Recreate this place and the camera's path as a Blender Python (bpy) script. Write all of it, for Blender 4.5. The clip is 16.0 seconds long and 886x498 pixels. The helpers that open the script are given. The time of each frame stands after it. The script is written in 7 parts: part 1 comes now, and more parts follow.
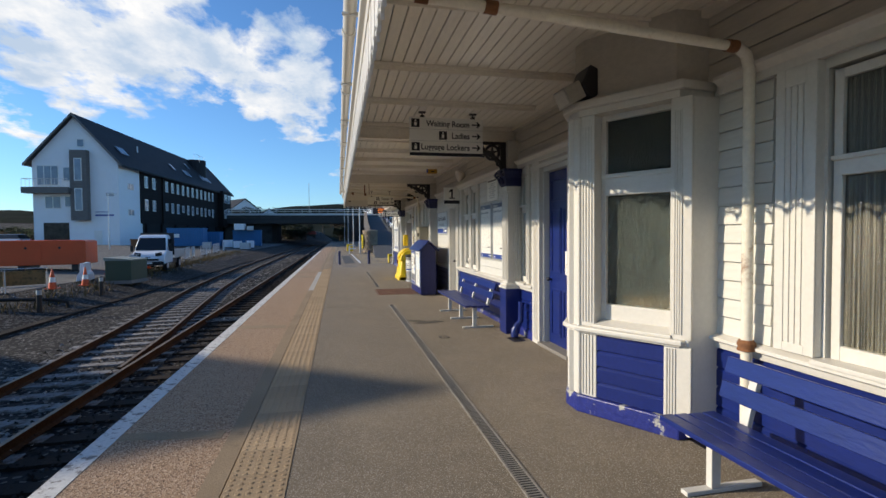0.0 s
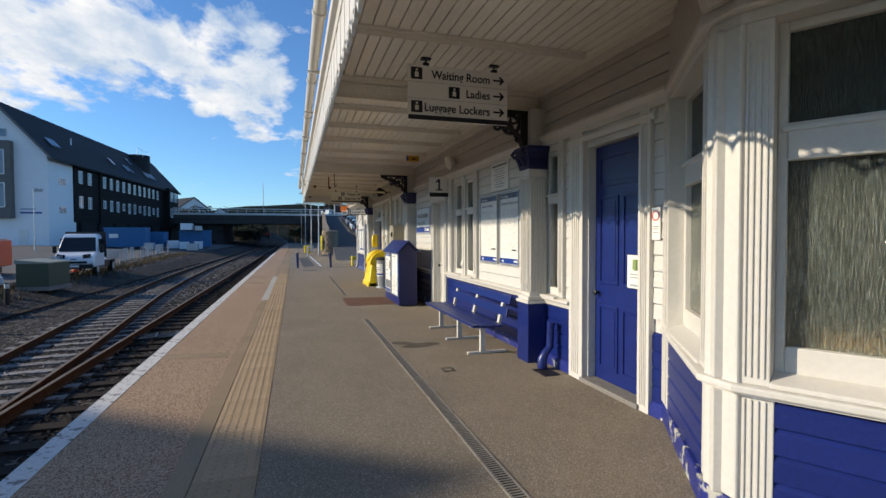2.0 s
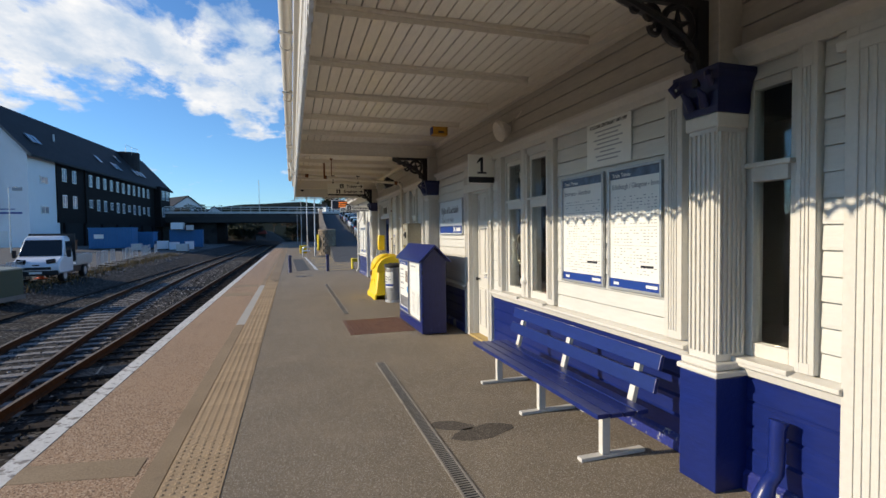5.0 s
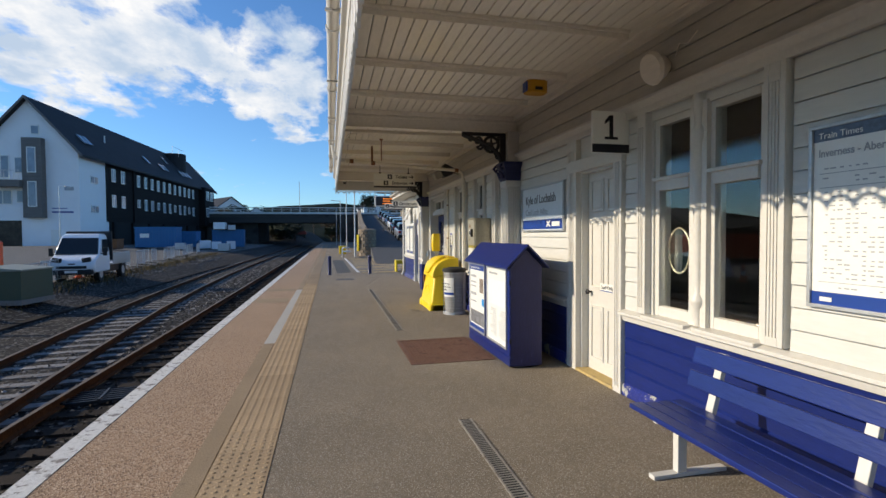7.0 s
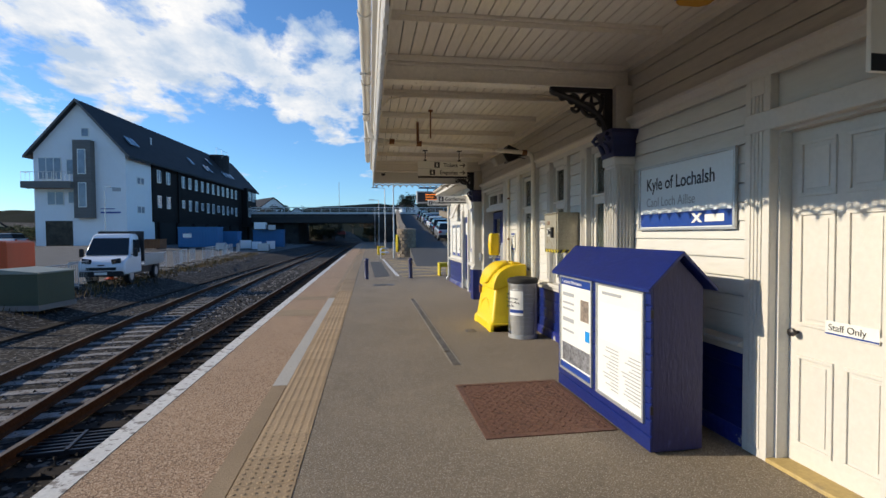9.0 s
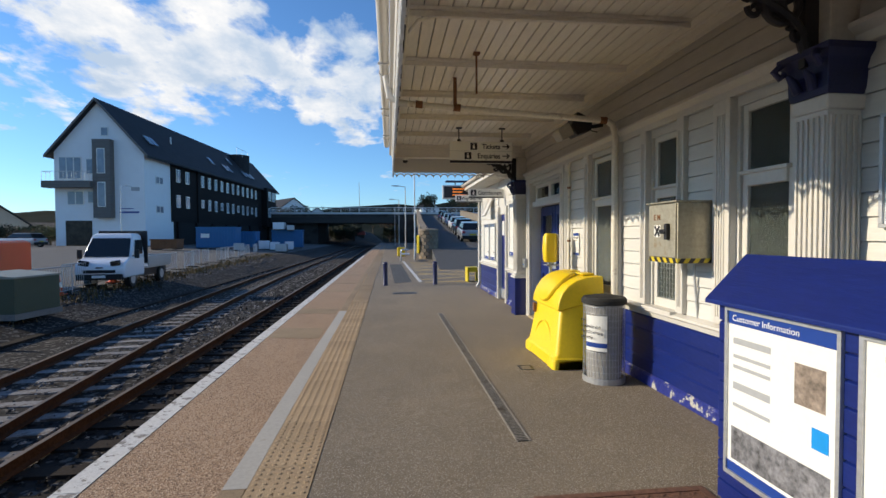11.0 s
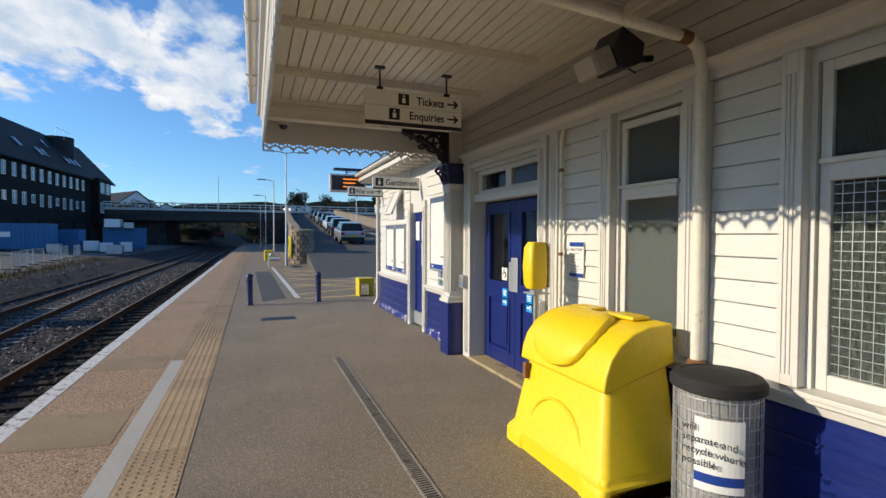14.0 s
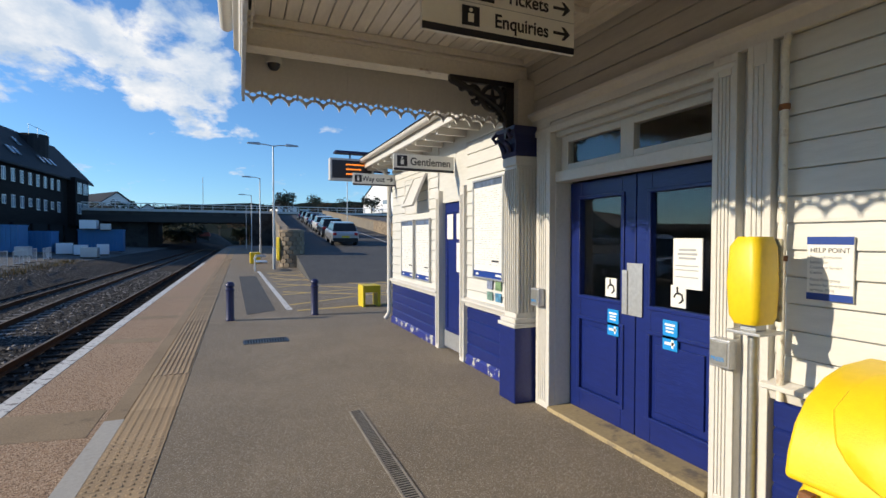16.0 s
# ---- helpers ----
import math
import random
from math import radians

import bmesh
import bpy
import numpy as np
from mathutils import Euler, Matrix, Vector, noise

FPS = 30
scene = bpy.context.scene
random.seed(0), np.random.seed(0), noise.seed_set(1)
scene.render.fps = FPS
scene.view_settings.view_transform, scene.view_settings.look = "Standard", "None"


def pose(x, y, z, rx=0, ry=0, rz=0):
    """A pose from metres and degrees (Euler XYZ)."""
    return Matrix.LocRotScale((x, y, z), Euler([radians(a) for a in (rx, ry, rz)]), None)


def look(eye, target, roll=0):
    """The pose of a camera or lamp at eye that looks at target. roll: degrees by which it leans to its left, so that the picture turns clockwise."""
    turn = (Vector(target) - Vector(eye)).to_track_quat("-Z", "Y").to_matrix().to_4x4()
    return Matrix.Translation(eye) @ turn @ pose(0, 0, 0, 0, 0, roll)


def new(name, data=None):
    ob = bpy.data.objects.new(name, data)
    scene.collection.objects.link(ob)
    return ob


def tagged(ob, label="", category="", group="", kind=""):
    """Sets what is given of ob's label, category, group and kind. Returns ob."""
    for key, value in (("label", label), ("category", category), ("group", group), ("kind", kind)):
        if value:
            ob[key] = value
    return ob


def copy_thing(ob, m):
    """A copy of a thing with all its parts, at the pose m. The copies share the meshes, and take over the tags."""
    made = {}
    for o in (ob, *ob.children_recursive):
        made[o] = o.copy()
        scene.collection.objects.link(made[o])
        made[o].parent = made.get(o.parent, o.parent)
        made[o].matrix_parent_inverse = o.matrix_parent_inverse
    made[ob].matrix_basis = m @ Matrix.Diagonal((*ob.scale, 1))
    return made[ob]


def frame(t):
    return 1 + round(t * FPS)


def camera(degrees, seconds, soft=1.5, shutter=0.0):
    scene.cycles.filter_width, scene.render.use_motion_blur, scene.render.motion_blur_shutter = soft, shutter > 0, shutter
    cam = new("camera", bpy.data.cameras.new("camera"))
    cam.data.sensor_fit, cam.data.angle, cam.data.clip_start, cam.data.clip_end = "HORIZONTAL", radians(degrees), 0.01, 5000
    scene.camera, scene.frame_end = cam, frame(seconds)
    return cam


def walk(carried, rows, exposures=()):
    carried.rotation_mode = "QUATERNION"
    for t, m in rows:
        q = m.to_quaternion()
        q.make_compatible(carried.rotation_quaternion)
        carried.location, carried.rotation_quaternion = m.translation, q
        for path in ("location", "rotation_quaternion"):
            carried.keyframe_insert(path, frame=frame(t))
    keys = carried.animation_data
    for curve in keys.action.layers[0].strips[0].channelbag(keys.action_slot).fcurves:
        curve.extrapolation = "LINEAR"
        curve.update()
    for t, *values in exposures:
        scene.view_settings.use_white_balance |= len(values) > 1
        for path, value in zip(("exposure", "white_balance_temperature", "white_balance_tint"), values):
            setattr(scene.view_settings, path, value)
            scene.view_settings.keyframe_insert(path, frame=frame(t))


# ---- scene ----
cam = camera(85.4, 16.0)
PATH = [
    (0, (-0.073, -5.048, 1.651), (0.351, -3.094, 1.588), -0.5),
    (0.5, (-0.159, -4.548, 1.688), (0.347, -2.614, 1.619), -0.9),
    (1, (-0.179, -4.04, 1.681), (0.399, -2.127, 1.61), -0.7),
    (1.5, (-0.132, -3.527, 1.664), (0.469, -1.621, 1.596), -0.5),
    (2, (-0.179, -2.987, 1.594), (0.412, -1.077, 1.538), -0.2),
    (2.5, (-0.068, -2.443, 1.563), (0.487, -0.522, 1.511), -0.1),
    (3, (0.009, -1.984, 1.623), (0.556, -0.061, 1.567), -0.3),
    (5.5, (0.051, 0.613, 1.688), (0.657, 2.517, 1.617), -0.8),
    (6, (0.029, 1.208, 1.615), (0.59, 3.126, 1.557), -0.6),
    (6.5, (0.041, 1.726, 1.622), (0.553, 3.659, 1.56), -0.7),
    (7, (-0.002, 2.228, 1.608), (0.454, 4.174, 1.547), -0.4),
    (7.5, (0.077, 2.726, 1.651), (0.488, 4.682, 1.59), -0.6),
    (8, (0.109, 3.254, 1.656), (0.506, 5.213, 1.595), -0.4),
    (8.5, (0.078, 3.785, 1.674), (0.428, 5.753, 1.608), -0.7),
    (9, (0.061, 4.404, 1.612), (0.364, 6.38, 1.552), -0.4),
    (9.5, (-0.003, 4.964, 1.598), (0.239, 6.948, 1.542), -0.1),
    (12, (0.13, 7.613, 1.644), (0.351, 9.6, 1.587), -0.3),
    (12.5, (0.034, 8.101, 1.677), (0.435, 10.06, 1.625), 0.0),
    (13, (0.055, 8.664, 1.688), (0.592, 10.59, 1.637), -0.0),
    (13.5, (0.024, 9.205, 1.675), (0.671, 11.097, 1.625), 0.2),
    (14, (0.046, 9.744, 1.683), (0.78, 11.604, 1.629), 0.2),
    (14.5, (0.044, 10.276, 1.686), (0.86, 12.102, 1.636), 0.1),
    (15, (0.025, 10.844, 1.66), (0.863, 12.659, 1.615), 0.1),
    (15.5, (0.092, 11.432, 1.638), (0.92, 13.252, 1.589), 0.0),
    (16, (0.131, 11.973, 1.627), (0.911, 13.814, 1.578), 0.0),
]
walk(cam, [(t, look(eye, target, roll)) for t, eye, target, roll in PATH])

# ---- world, sun, exposure ----
SUN = Vector((-1.0, 0.17, 0.40)).normalized()
scene.view_settings.exposure = 0.24
world = bpy.data.worlds.new("world")
scene.world = world
world.use_nodes = True
wn, wl = world.node_tree.nodes, world.node_tree.links
wn.clear()


def wnode(kind, **values):
    n = wn.new(kind)
    for k, v in values.items():
        n.inputs[k].default_value = v
    return n


sky = wn.new("ShaderNodeTexSky")
sky.sky_type, sky.sun_disc = "NISHITA", False
sky.sun_elevation = math.asin(SUN.z)
sky.sun_rotation = math.atan2(SUN.x, SUN.y)
sky.air_density, sky.dust_density, sky.ozone_density = 1.0, 0.1, 5.0
coord = wn.new("ShaderNodeTexCoord")
split = wn.new("ShaderNodeSeparateXYZ")
wl.new(coord.outputs["Generated"], split.inputs[0])
lift = wn.new("ShaderNodeMath")
lift.operation = "ADD"
lift.inputs[1].default_value = 0.22
wl.new(split.outputs["Z"], lift.inputs[0])
flat = wn.new("ShaderNodeVectorMath")
flat.operation = "DIVIDE"
both = wn.new("ShaderNodeCombineXYZ")
for s in "XYZ":
    wl.new(lift.outputs[0], both.inputs[s])
wl.new(coord.outputs["Generated"], flat.inputs[0])
wl.new(both.outputs[0], flat.inputs[1])
move = wn.new("ShaderNodeMapping")
move.inputs["Location"].default_value = (0.35, 1.15, 0)
move.inputs["Scale"].default_value = (1.0, 0.72, 1.0)
wl.new(flat.outputs[0], move.inputs["Vector"])
puff = wnode("ShaderNodeTexNoise", Scale=6.0, Detail=10.0, Roughness=0.58, Distortion=0.15)
wl.new(move.outputs[0], puff.inputs["Vector"])
# cloud banks: direction, spread, thickness
CLOUDS = [
    ((-0.511, 0.812, 0.282), 0.22, 0.20),
    ((-0.412, 0.852, 0.323), 0.24, 0.20),
    ((-0.313, 0.881, 0.354), 0.22, 0.20),
    ((-0.245, 0.91, 0.335), 0.17, 0.17),
    ((-0.177, 0.934, 0.31), 0.11, 0.16),
    ((-0.099, 0.938, 0.332), 0.13, 0.20),
    ((-0.044, 0.945, 0.323), 0.10, 0.18),
    ((-0.066, 0.962, 0.264), 0.12, 0.19),
    ((-0.114, 0.97, 0.215), 0.09, 0.17),
    ((-0.042, 0.98, 0.193), 0.10, 0.15),
    ((-0.162, 0.958, 0.236), 0.04, 0.20),
    ((-0.402, 0.892, 0.208), 0.06, 0.10),
    ((-0.486, 0.859, 0.16), 0.07, 0.12),
    ((-0.211, 0.97, 0.119), 0.06, 0.10),
    ((0.046, 0.99, 0.131), 0.10, 0.10),
]
bank = puff.outputs["Fac"]
for toward, spread, thick in CLOUDS:
    gap = wn.new("ShaderNodeVectorMath")
    gap.operation = "DISTANCE"
    gap.inputs[1].default_value = toward
    wl.new(coord.outputs["Generated"], gap.inputs[0])
    near = wn.new("ShaderNodeMapRange")
    near.interpolation_type = "SMOOTHSTEP"
    near.inputs["From Min"].default_value, near.inputs["From Max"].default_value = spread, spread * 0.15
    near.inputs["To Max"].default_value = thick * 0.80
    wl.new(gap.outputs["Value"], near.inputs["Value"])
    plus = wn.new("ShaderNodeMath")
    wl.new(bank, plus.inputs[0])
    wl.new(near.outputs[0], plus.inputs[1])
    bank = plus.outputs[0]
edge = wn.new("ShaderNodeValToRGB")
edge.color_ramp.elements[0].position, edge.color_ramp.elements[1].position = 0.655, 0.80
wl.new(bank, edge.inputs[0])
fade = wn.new("ShaderNodeMapRange")
fade.inputs["From Min"].default_value, fade.inputs["From Max"].default_value = 0.02, 0.12
wl.new(split.outputs["Z"], fade.inputs["Value"])
amount = wn.new("ShaderNodeMath")
amount.operation = "MULTIPLY"
wl.new(edge.outputs["Color"], amount.inputs[0])
wl.new(fade.outputs[0], amount.inputs[1])
body = wnode("ShaderNodeTexNoise", Scale=4.2, Detail=6.0, Roughness=0.6)
wl.new(move.outputs[0], body.inputs["Vector"])
tone = wn.new("ShaderNodeValToRGB")
tone.color_ramp.elements[0].position, tone.color_ramp.elements[1].position = 0.36, 0.62
tone.color_ramp.elements[0].color = (3.6, 4.4, 5.5, 1)
tone.color_ramp.elements[1].color = (7.0, 6.9, 6.8, 1)
wl.new(body.outputs["Fac"], tone.inputs[0])
mixer = wn.new("ShaderNodeMix")
mixer.data_type = "RGBA"
wl.new(amount.outputs[0], mixer.inputs[0])
deep = wn.new("ShaderNodeVectorMath")
deep.operation = "MULTIPLY"
deep.inputs[1].default_value = (0.88, 1.10, 1.26)
wl.new(sky.outputs[0], deep.inputs[0])
wl.new(deep.outputs[0], mixer.inputs[6])
wl.new(tone.outputs[0], mixer.inputs[7])
back = wnode("ShaderNodeBackground", Strength=0.124)
wl.new(mixer.outputs[2], back.inputs[0])
wout = wn.new("ShaderNodeOutputWorld")
wl.new(back.outputs[0], wout.inputs[0])

sun = new("sun", bpy.data.lights.new("sun", "SUN"))
sun.data.energy, sun.data.angle, sun.data.color = 4.4, radians(0.55), (1.0, 0.87, 0.67)
sun.matrix_world = look(SUN * 60, (0, 0, 0))


# ---- materials ----
def mat(name, color, rough=0.6, metal=0.0, grain=30.0, vary=0.12, stain=None, stain_at=0.62, stain_scale=1.6, bump=0.15,
        bump_scale=60.0, stretch=(1, 1, 1), coat=0.0, per_object=0.0, stain_soft=0.12, spec=0.5):
    """Paint, wood, stone or metal: fine grain, broad tone, and patches of a second colour."""
    m = bpy.data.materials.new(name)
    m.use_nodes = True
    n, l = m.node_tree.nodes, m.node_tree.links
    b = n["Principled BSDF"]
    b.inputs["Roughness"].default_value, b.inputs["Metallic"].default_value = rough, metal
    b.inputs["Coat Weight"].default_value = coat
    b.inputs["Specular IOR Level"].default_value = spec
    c = n.new("ShaderNodeTexCoord")
    mp = n.new("ShaderNodeMapping")
    mp.inputs["Scale"].default_value = stretch
    l.new(c.outputs["Object"], mp.inputs["Vector"])

    def tex(scale, detail=4.0, roughness=0.6):
        t = n.new("ShaderNodeTexNoise")
        t.inputs["Scale"].default_value, t.inputs["Detail"].default_value, t.inputs["Roughness"].default_value = scale, detail, roughness
        l.new(mp.outputs[0], t.inputs["Vector"])
        return t

    def scaled(col, k):
        return (min(1, col[0] * k), min(1, col[1] * k), min(1, col[2] * k), 1)

    fine = tex(grain)
    ramp = n.new("ShaderNodeValToRGB")
    ramp.color_ramp.elements[0].position, ramp.color_ramp.elements[1].position = 0.3, 0.7
    ramp.color_ramp.elements[0].color, ramp.color_ramp.elements[1].color = scaled(color, 1 - vary), scaled(color, 1 + vary)
    l.new(fine.outputs["Fac"], ramp.inputs[0])
    broad = tex(0.9, 3.0)
    br = n.new("ShaderNodeMapRange")
    br.inputs["From Min"].default_value, br.inputs["From Max"].default_value = 0.3, 0.7
    br.inputs["To Min"].default_value, br.inputs["To Max"].default_value = 1 - vary * 0.8, 1 + vary * 0.4
    l.new(broad.outputs["Fac"], br.inputs["Value"])
    mul = n.new("ShaderNodeVectorMath")
    mul.operation = "SCALE"
    l.new(ramp.outputs["Color"], mul.inputs[0])
    l.new(br.outputs[0], mul.inputs["Scale"])
    result = mul.outputs[0]
    if per_object:
        info = n.new("ShaderNodeObjectInfo")
        pr = n.new("ShaderNodeMapRange")
        pr.inputs["To Min"].default_value, pr.inputs["To Max"].default_value = 1 - per_object, 1 + per_object
        l.new(info.outputs["Random"], pr.inputs["Value"])
        mul2 = n.new("ShaderNodeVectorMath")
        mul2.operation = "SCALE"
        l.new(result, mul2.inputs[0])
        l.new(pr.outputs[0], mul2.inputs["Scale"])
        result = mul2.outputs[0]
    if stain:
        st = tex(stain_scale, 8.0, 0.68)
        sr = n.new("ShaderNodeMapRange")
        sr.inputs["From Min"].default_value, sr.inputs["From Max"].default_value = stain_at, stain_at + stain_soft
        l.new(st.outputs["Fac"], sr.inputs["Value"])
        mx = n.new("ShaderNodeMix")
        mx.data_type = "RGBA"
        l.new(sr.outputs[0], mx.inputs[0])
        l.new(result, mx.inputs[6])
        mx.inputs[7].default_value = (*stain, 1)
        result = mx.outputs[2]
        rr = n.new("ShaderNodeMapRange")
        rr.inputs["To Min"].default_value, rr.inputs["To Max"].default_value = rough, min(1, rough + 0.3)
        l.new(sr.outputs[0], rr.inputs["Value"])
        l.new(rr.outputs[0], b.inputs["Roughness"])
    l.new(result, b.inputs["Base Color"])
    if bump:
        bt = tex(bump_scale, 5.0)
        bp = n.new("ShaderNodeBump")
        bp.inputs["Strength"].default_value, bp.inputs["Distance"].default_value = bump, 0.01
        l.new(bt.outputs["Fac"], bp.inputs["Height"])
        l.new(bp.outputs[0], b.inputs["Normal"])
    return m


def speckled(name, base, chips, scale=160.0, share=0.35, rough=0.9, bump=0.5, stain=None, stain_at=0.6):
    """Asphalt or gravel: chips of several colours in a binder."""
    m = mat(name, base, rough, grain=220, vary=0.2, bump=0.0, stain=stain, stain_at=stain_at, stain_scale=0.7, stain_soft=0.25, spec=0.18)
    n, l = m.node_tree.nodes, m.node_tree.links
    b = n["Principled BSDF"]
    source = b.inputs["Base Color"].links[0].from_socket
    c = n.new("ShaderNodeTexCoord")
    v = n.new("ShaderNodeTexVoronoi")
    v.inputs["Scale"].default_value = scale
    l.new(c.outputs["Object"], v.inputs["Vector"])
    sep = n.new("ShaderNodeSeparateColor")
    l.new(v.outputs["Color"], sep.inputs[0])
    pick = n.new("ShaderNodeValToRGB")
    pick.color_ramp.interpolation = "CONSTANT"
    els = pick.color_ramp.elements
    els[0].color = (*chips[0], 1)
    els[1].position, els[1].color = 0.4, (*chips[1 % len(chips)], 1)
    e = els.new(0.75)
    e.color = (*chips[2 % len(chips)], 1)
    l.new(sep.outputs[1], pick.inputs[0])
    gate = n.new("ShaderNodeMath")
    gate.operation = "LESS_THAN"
    gate.inputs[1].default_value = share
    l.new(sep.outputs[0], gate.inputs[0])
    mx = n.new("ShaderNodeMix")
    mx.data_type = "RGBA"
    l.new(gate.outputs[0], mx.inputs[0])
    l.new(source, mx.inputs[6])
    l.new(pick.outputs[0], mx.inputs[7])
    l.new(mx.outputs[2], b.inputs["Base Color"])
    bp = n.new("ShaderNodeBump")
    bp.inputs["Strength"].default_value, bp.inputs["Distance"].default_value = bump, 0.006
    l.new(v.outputs["Distance"], bp.inputs["Height"])
    l.new(bp.outputs[0], b.inputs["Normal"])
    return m


def glass(name, tint=(0.9, 0.95, 0.95), rough=0.0, bump=0.0, scale=(1, 1, 1), size=60, milk=0.0):
    """Clear glass, or cloudy rolled glass; glints of its relief are put into the colour."""
    m = bpy.data.materials.new(name)
    m.use_nodes = True
    n, l = m.node_tree.nodes, m.node_tree.links
    b = n["Principled BSDF"]
    b.inputs["Base Color"].default_value = (*tint, 1)
    b.inputs["Roughness"].default_value, b.inputs["Transmission Weight"].default_value, b.inputs["IOR"].default_value = rough, 1.0, 1.45
    b.inputs["Transmission Weight"].default_value = 1.0 - milk
    if bump:
        c, mp, t, bp = (n.new("ShaderNode" + k) for k in ("TexCoord", "Mapping", "TexNoise", "Bump"))
        mp.inputs["Scale"].default_value = scale
        t.inputs["Scale"].default_value, t.inputs["Detail"].default_value = size, 3.0
        bp.inputs["Strength"].default_value, bp.inputs["Distance"].default_value = bump, 0.02
        l.new(c.outputs["Object"], mp.inputs[0])
        l.new(mp.outputs[0], t.inputs["Vector"])
        l.new(t.outputs["Fac"], bp.inputs["Height"])
        l.new(bp.outputs[0], b.inputs["Normal"])
        cr = n.new("ShaderNodeValToRGB")
        cr.color_ramp.elements[0].position, cr.color_ramp.elements[1].position = 0.38, 0.66
        cr.color_ramp.elements[0].color = (*(v * 0.35 for v in tint), 1)
        cr.color_ramp.elements[1].color = (*(min(1, v * 1.7) for v in tint), 1)
        l.new(t.outputs["Fac"], cr.inputs[0])
        l.new(cr.outputs[0], b.inputs["Base Color"])
    return m


def emit(name, color, strength):
    m = bpy.data.materials.new(name)
    m.use_nodes = True
    b = m.node_tree.nodes["Principled BSDF"]
    b.inputs["Base Color"].default_value = (0.02, 0.02, 0.02, 1)
    b.inputs["Emission Color"].default_value, b.inputs["Emission Strength"].default_value = (*color, 1), strength
    return m


WHITE = mat("white_paint", (0.62, 0.595, 0.545), 0.42, vary=0.04, stain=(0.55, 0.49, 0.38), stain_at=0.70, stain_scale=5, bump=0.12, bump_scale=90)
BOARD = mat("white_boards", (0.62, 0.61, 0.57), 0.45, vary=0.05, stain=(0.6, 0.55, 0.45), stain_at=0.72, stain_scale=4, bump=0.2, bump_scale=40, stretch=(1, 0.15, 1), per_object=0.03)
SOFFIT = mat("soffit_paint", (0.74, 0.69, 0.60), 0.33, vary=0.07, stain=(0.42, 0.34, 0.22), stain_at=0.68, stain_scale=2.2, bump=0.15, bump_scale=25, stretch=(1, 0.2, 1))
# Cream with rust marks, toned down: the canopy's shade is in the colour.
SHADEDCREAM = mat("shaded_cream_paint", (0.50, 0.47, 0.41), 0.5, vary=0.08, stain=(0.30, 0.20, 0.12), stain_at=0.69, stain_scale=3.5, bump=0.2, bump_scale=40, stretch=(1, 0.2, 1))
BLUE = mat("blue_paint", (0.008, 0.019, 0.135), 0.30, vary=0.12, stain=(0.06, 0.075, 0.28), stain_at=0.70, stain_scale=9, bump=0.25, bump_scale=45, stretch=(1, 0.25, 1), per_object=0.06)
BLUEWORN = mat("worn_blue_paint", (0.02, 0.03, 0.20), 0.35, vary=0.2, stain=(0.42, 0.41, 0.36), stain_at=0.56, stain_scale=5, stain_soft=0.04, bump=0.7, bump_scale=22)
NAVY = mat("navy_paint", (0.010, 0.013, 0.07), 0.4, vary=0.15, bump=0.25, bump_scale=60)
BLACKIRON = mat("black_iron", (0.012, 0.011, 0.014), 0.4, vary=0.2, bump=0.2)
RUSTPIPE = mat("rusty_white_pipe", (0.74, 0.69, 0.58), 0.45, vary=0.08, stain=(0.22, 0.085, 0.03), stain_at=0.60, stain_scale=3.8, bump=0.3)
RUST = mat("rust", (0.20, 0.085, 0.035), 0.85, vary=0.3, stain=(0.35, 0.2, 0.1), stain_at=0.6, stain_scale=8, bump=0.4)
COVER = mat("rusty_cover", (0.17, 0.085, 0.055), 0.7, 0.2, vary=0.25, stain=(0.10, 0.06, 0.045), stain_at=0.55, stain_scale=6, bump=0.3)
STEEL = mat("steel", (0.42, 0.41, 0.38), 0.42, 0.8, vary=0.12, stain=(0.22, 0.18, 0.13), stain_at=0.66, stain_scale=7, bump=0.1)
BOXSTEEL = mat("weathered_steel", (0.40, 0.37, 0.29), 0.5, 0.55, vary=0.15, stain=(0.25, 0.18, 0.10), stain_at=0.6, stain_scale=5, bump=0.15)
DRAINIRON = mat("drain_iron", (0.30, 0.27, 0.23), 0.7, 0.1, vary=0.2, stain=(0.16, 0.13, 0.10), stain_at=0.55, stain_scale=6, spec=0.2)
GALV = mat("galvanised", (0.5, 0.51, 0.52), 0.45, 0.7, vary=0.1, bump=0.05)
YELLOW = mat("yellow_plastic", (0.80, 0.56, 0.012), 0.40, vary=0.05, stain=(0.6, 0.44, 0.05), stain_at=0.7, stain_scale=8, bump=0.12, bump_scale=120)
YPAINT = mat("yellow_line_paint", (0.55, 0.38, 0.12), 0.8, vary=0.15, stain=(0.14, 0.12, 0.10), stain_at=0.66, stain_scale=14, stain_soft=0.06)
WLINE = mat("white_line_paint", (0.62, 0.61, 0.58), 0.8, vary=0.1, stain=(0.24, 0.22, 0.20), stain_at=0.53, stain_scale=9, stain_soft=0.06, bump=0.4, spec=0.15)
GLINE = mat("grey_repair_strip", (0.42, 0.40, 0.36), 0.85, vary=0.08, stain=(0.33, 0.28, 0.22), stain_at=0.62, stain_scale=6, spec=0.15)
TAN = mat("tan_strip", (0.30, 0.225, 0.145), 0.88, vary=0.2, grain=90, stain=(0.18, 0.14, 0.10), stain_at=0.6, stain_scale=3, bump=0.4, bump_scale=120, spec=0.15)
TACTILE = mat("tactile_slab", (0.39, 0.285, 0.175), 0.85, vary=0.12, grain=120, stain=(0.28, 0.21, 0.145), stain_at=0.62, stain_scale=3.5, bump=0.3, bump_scale=140, per_object=0.09, spec=0.15)
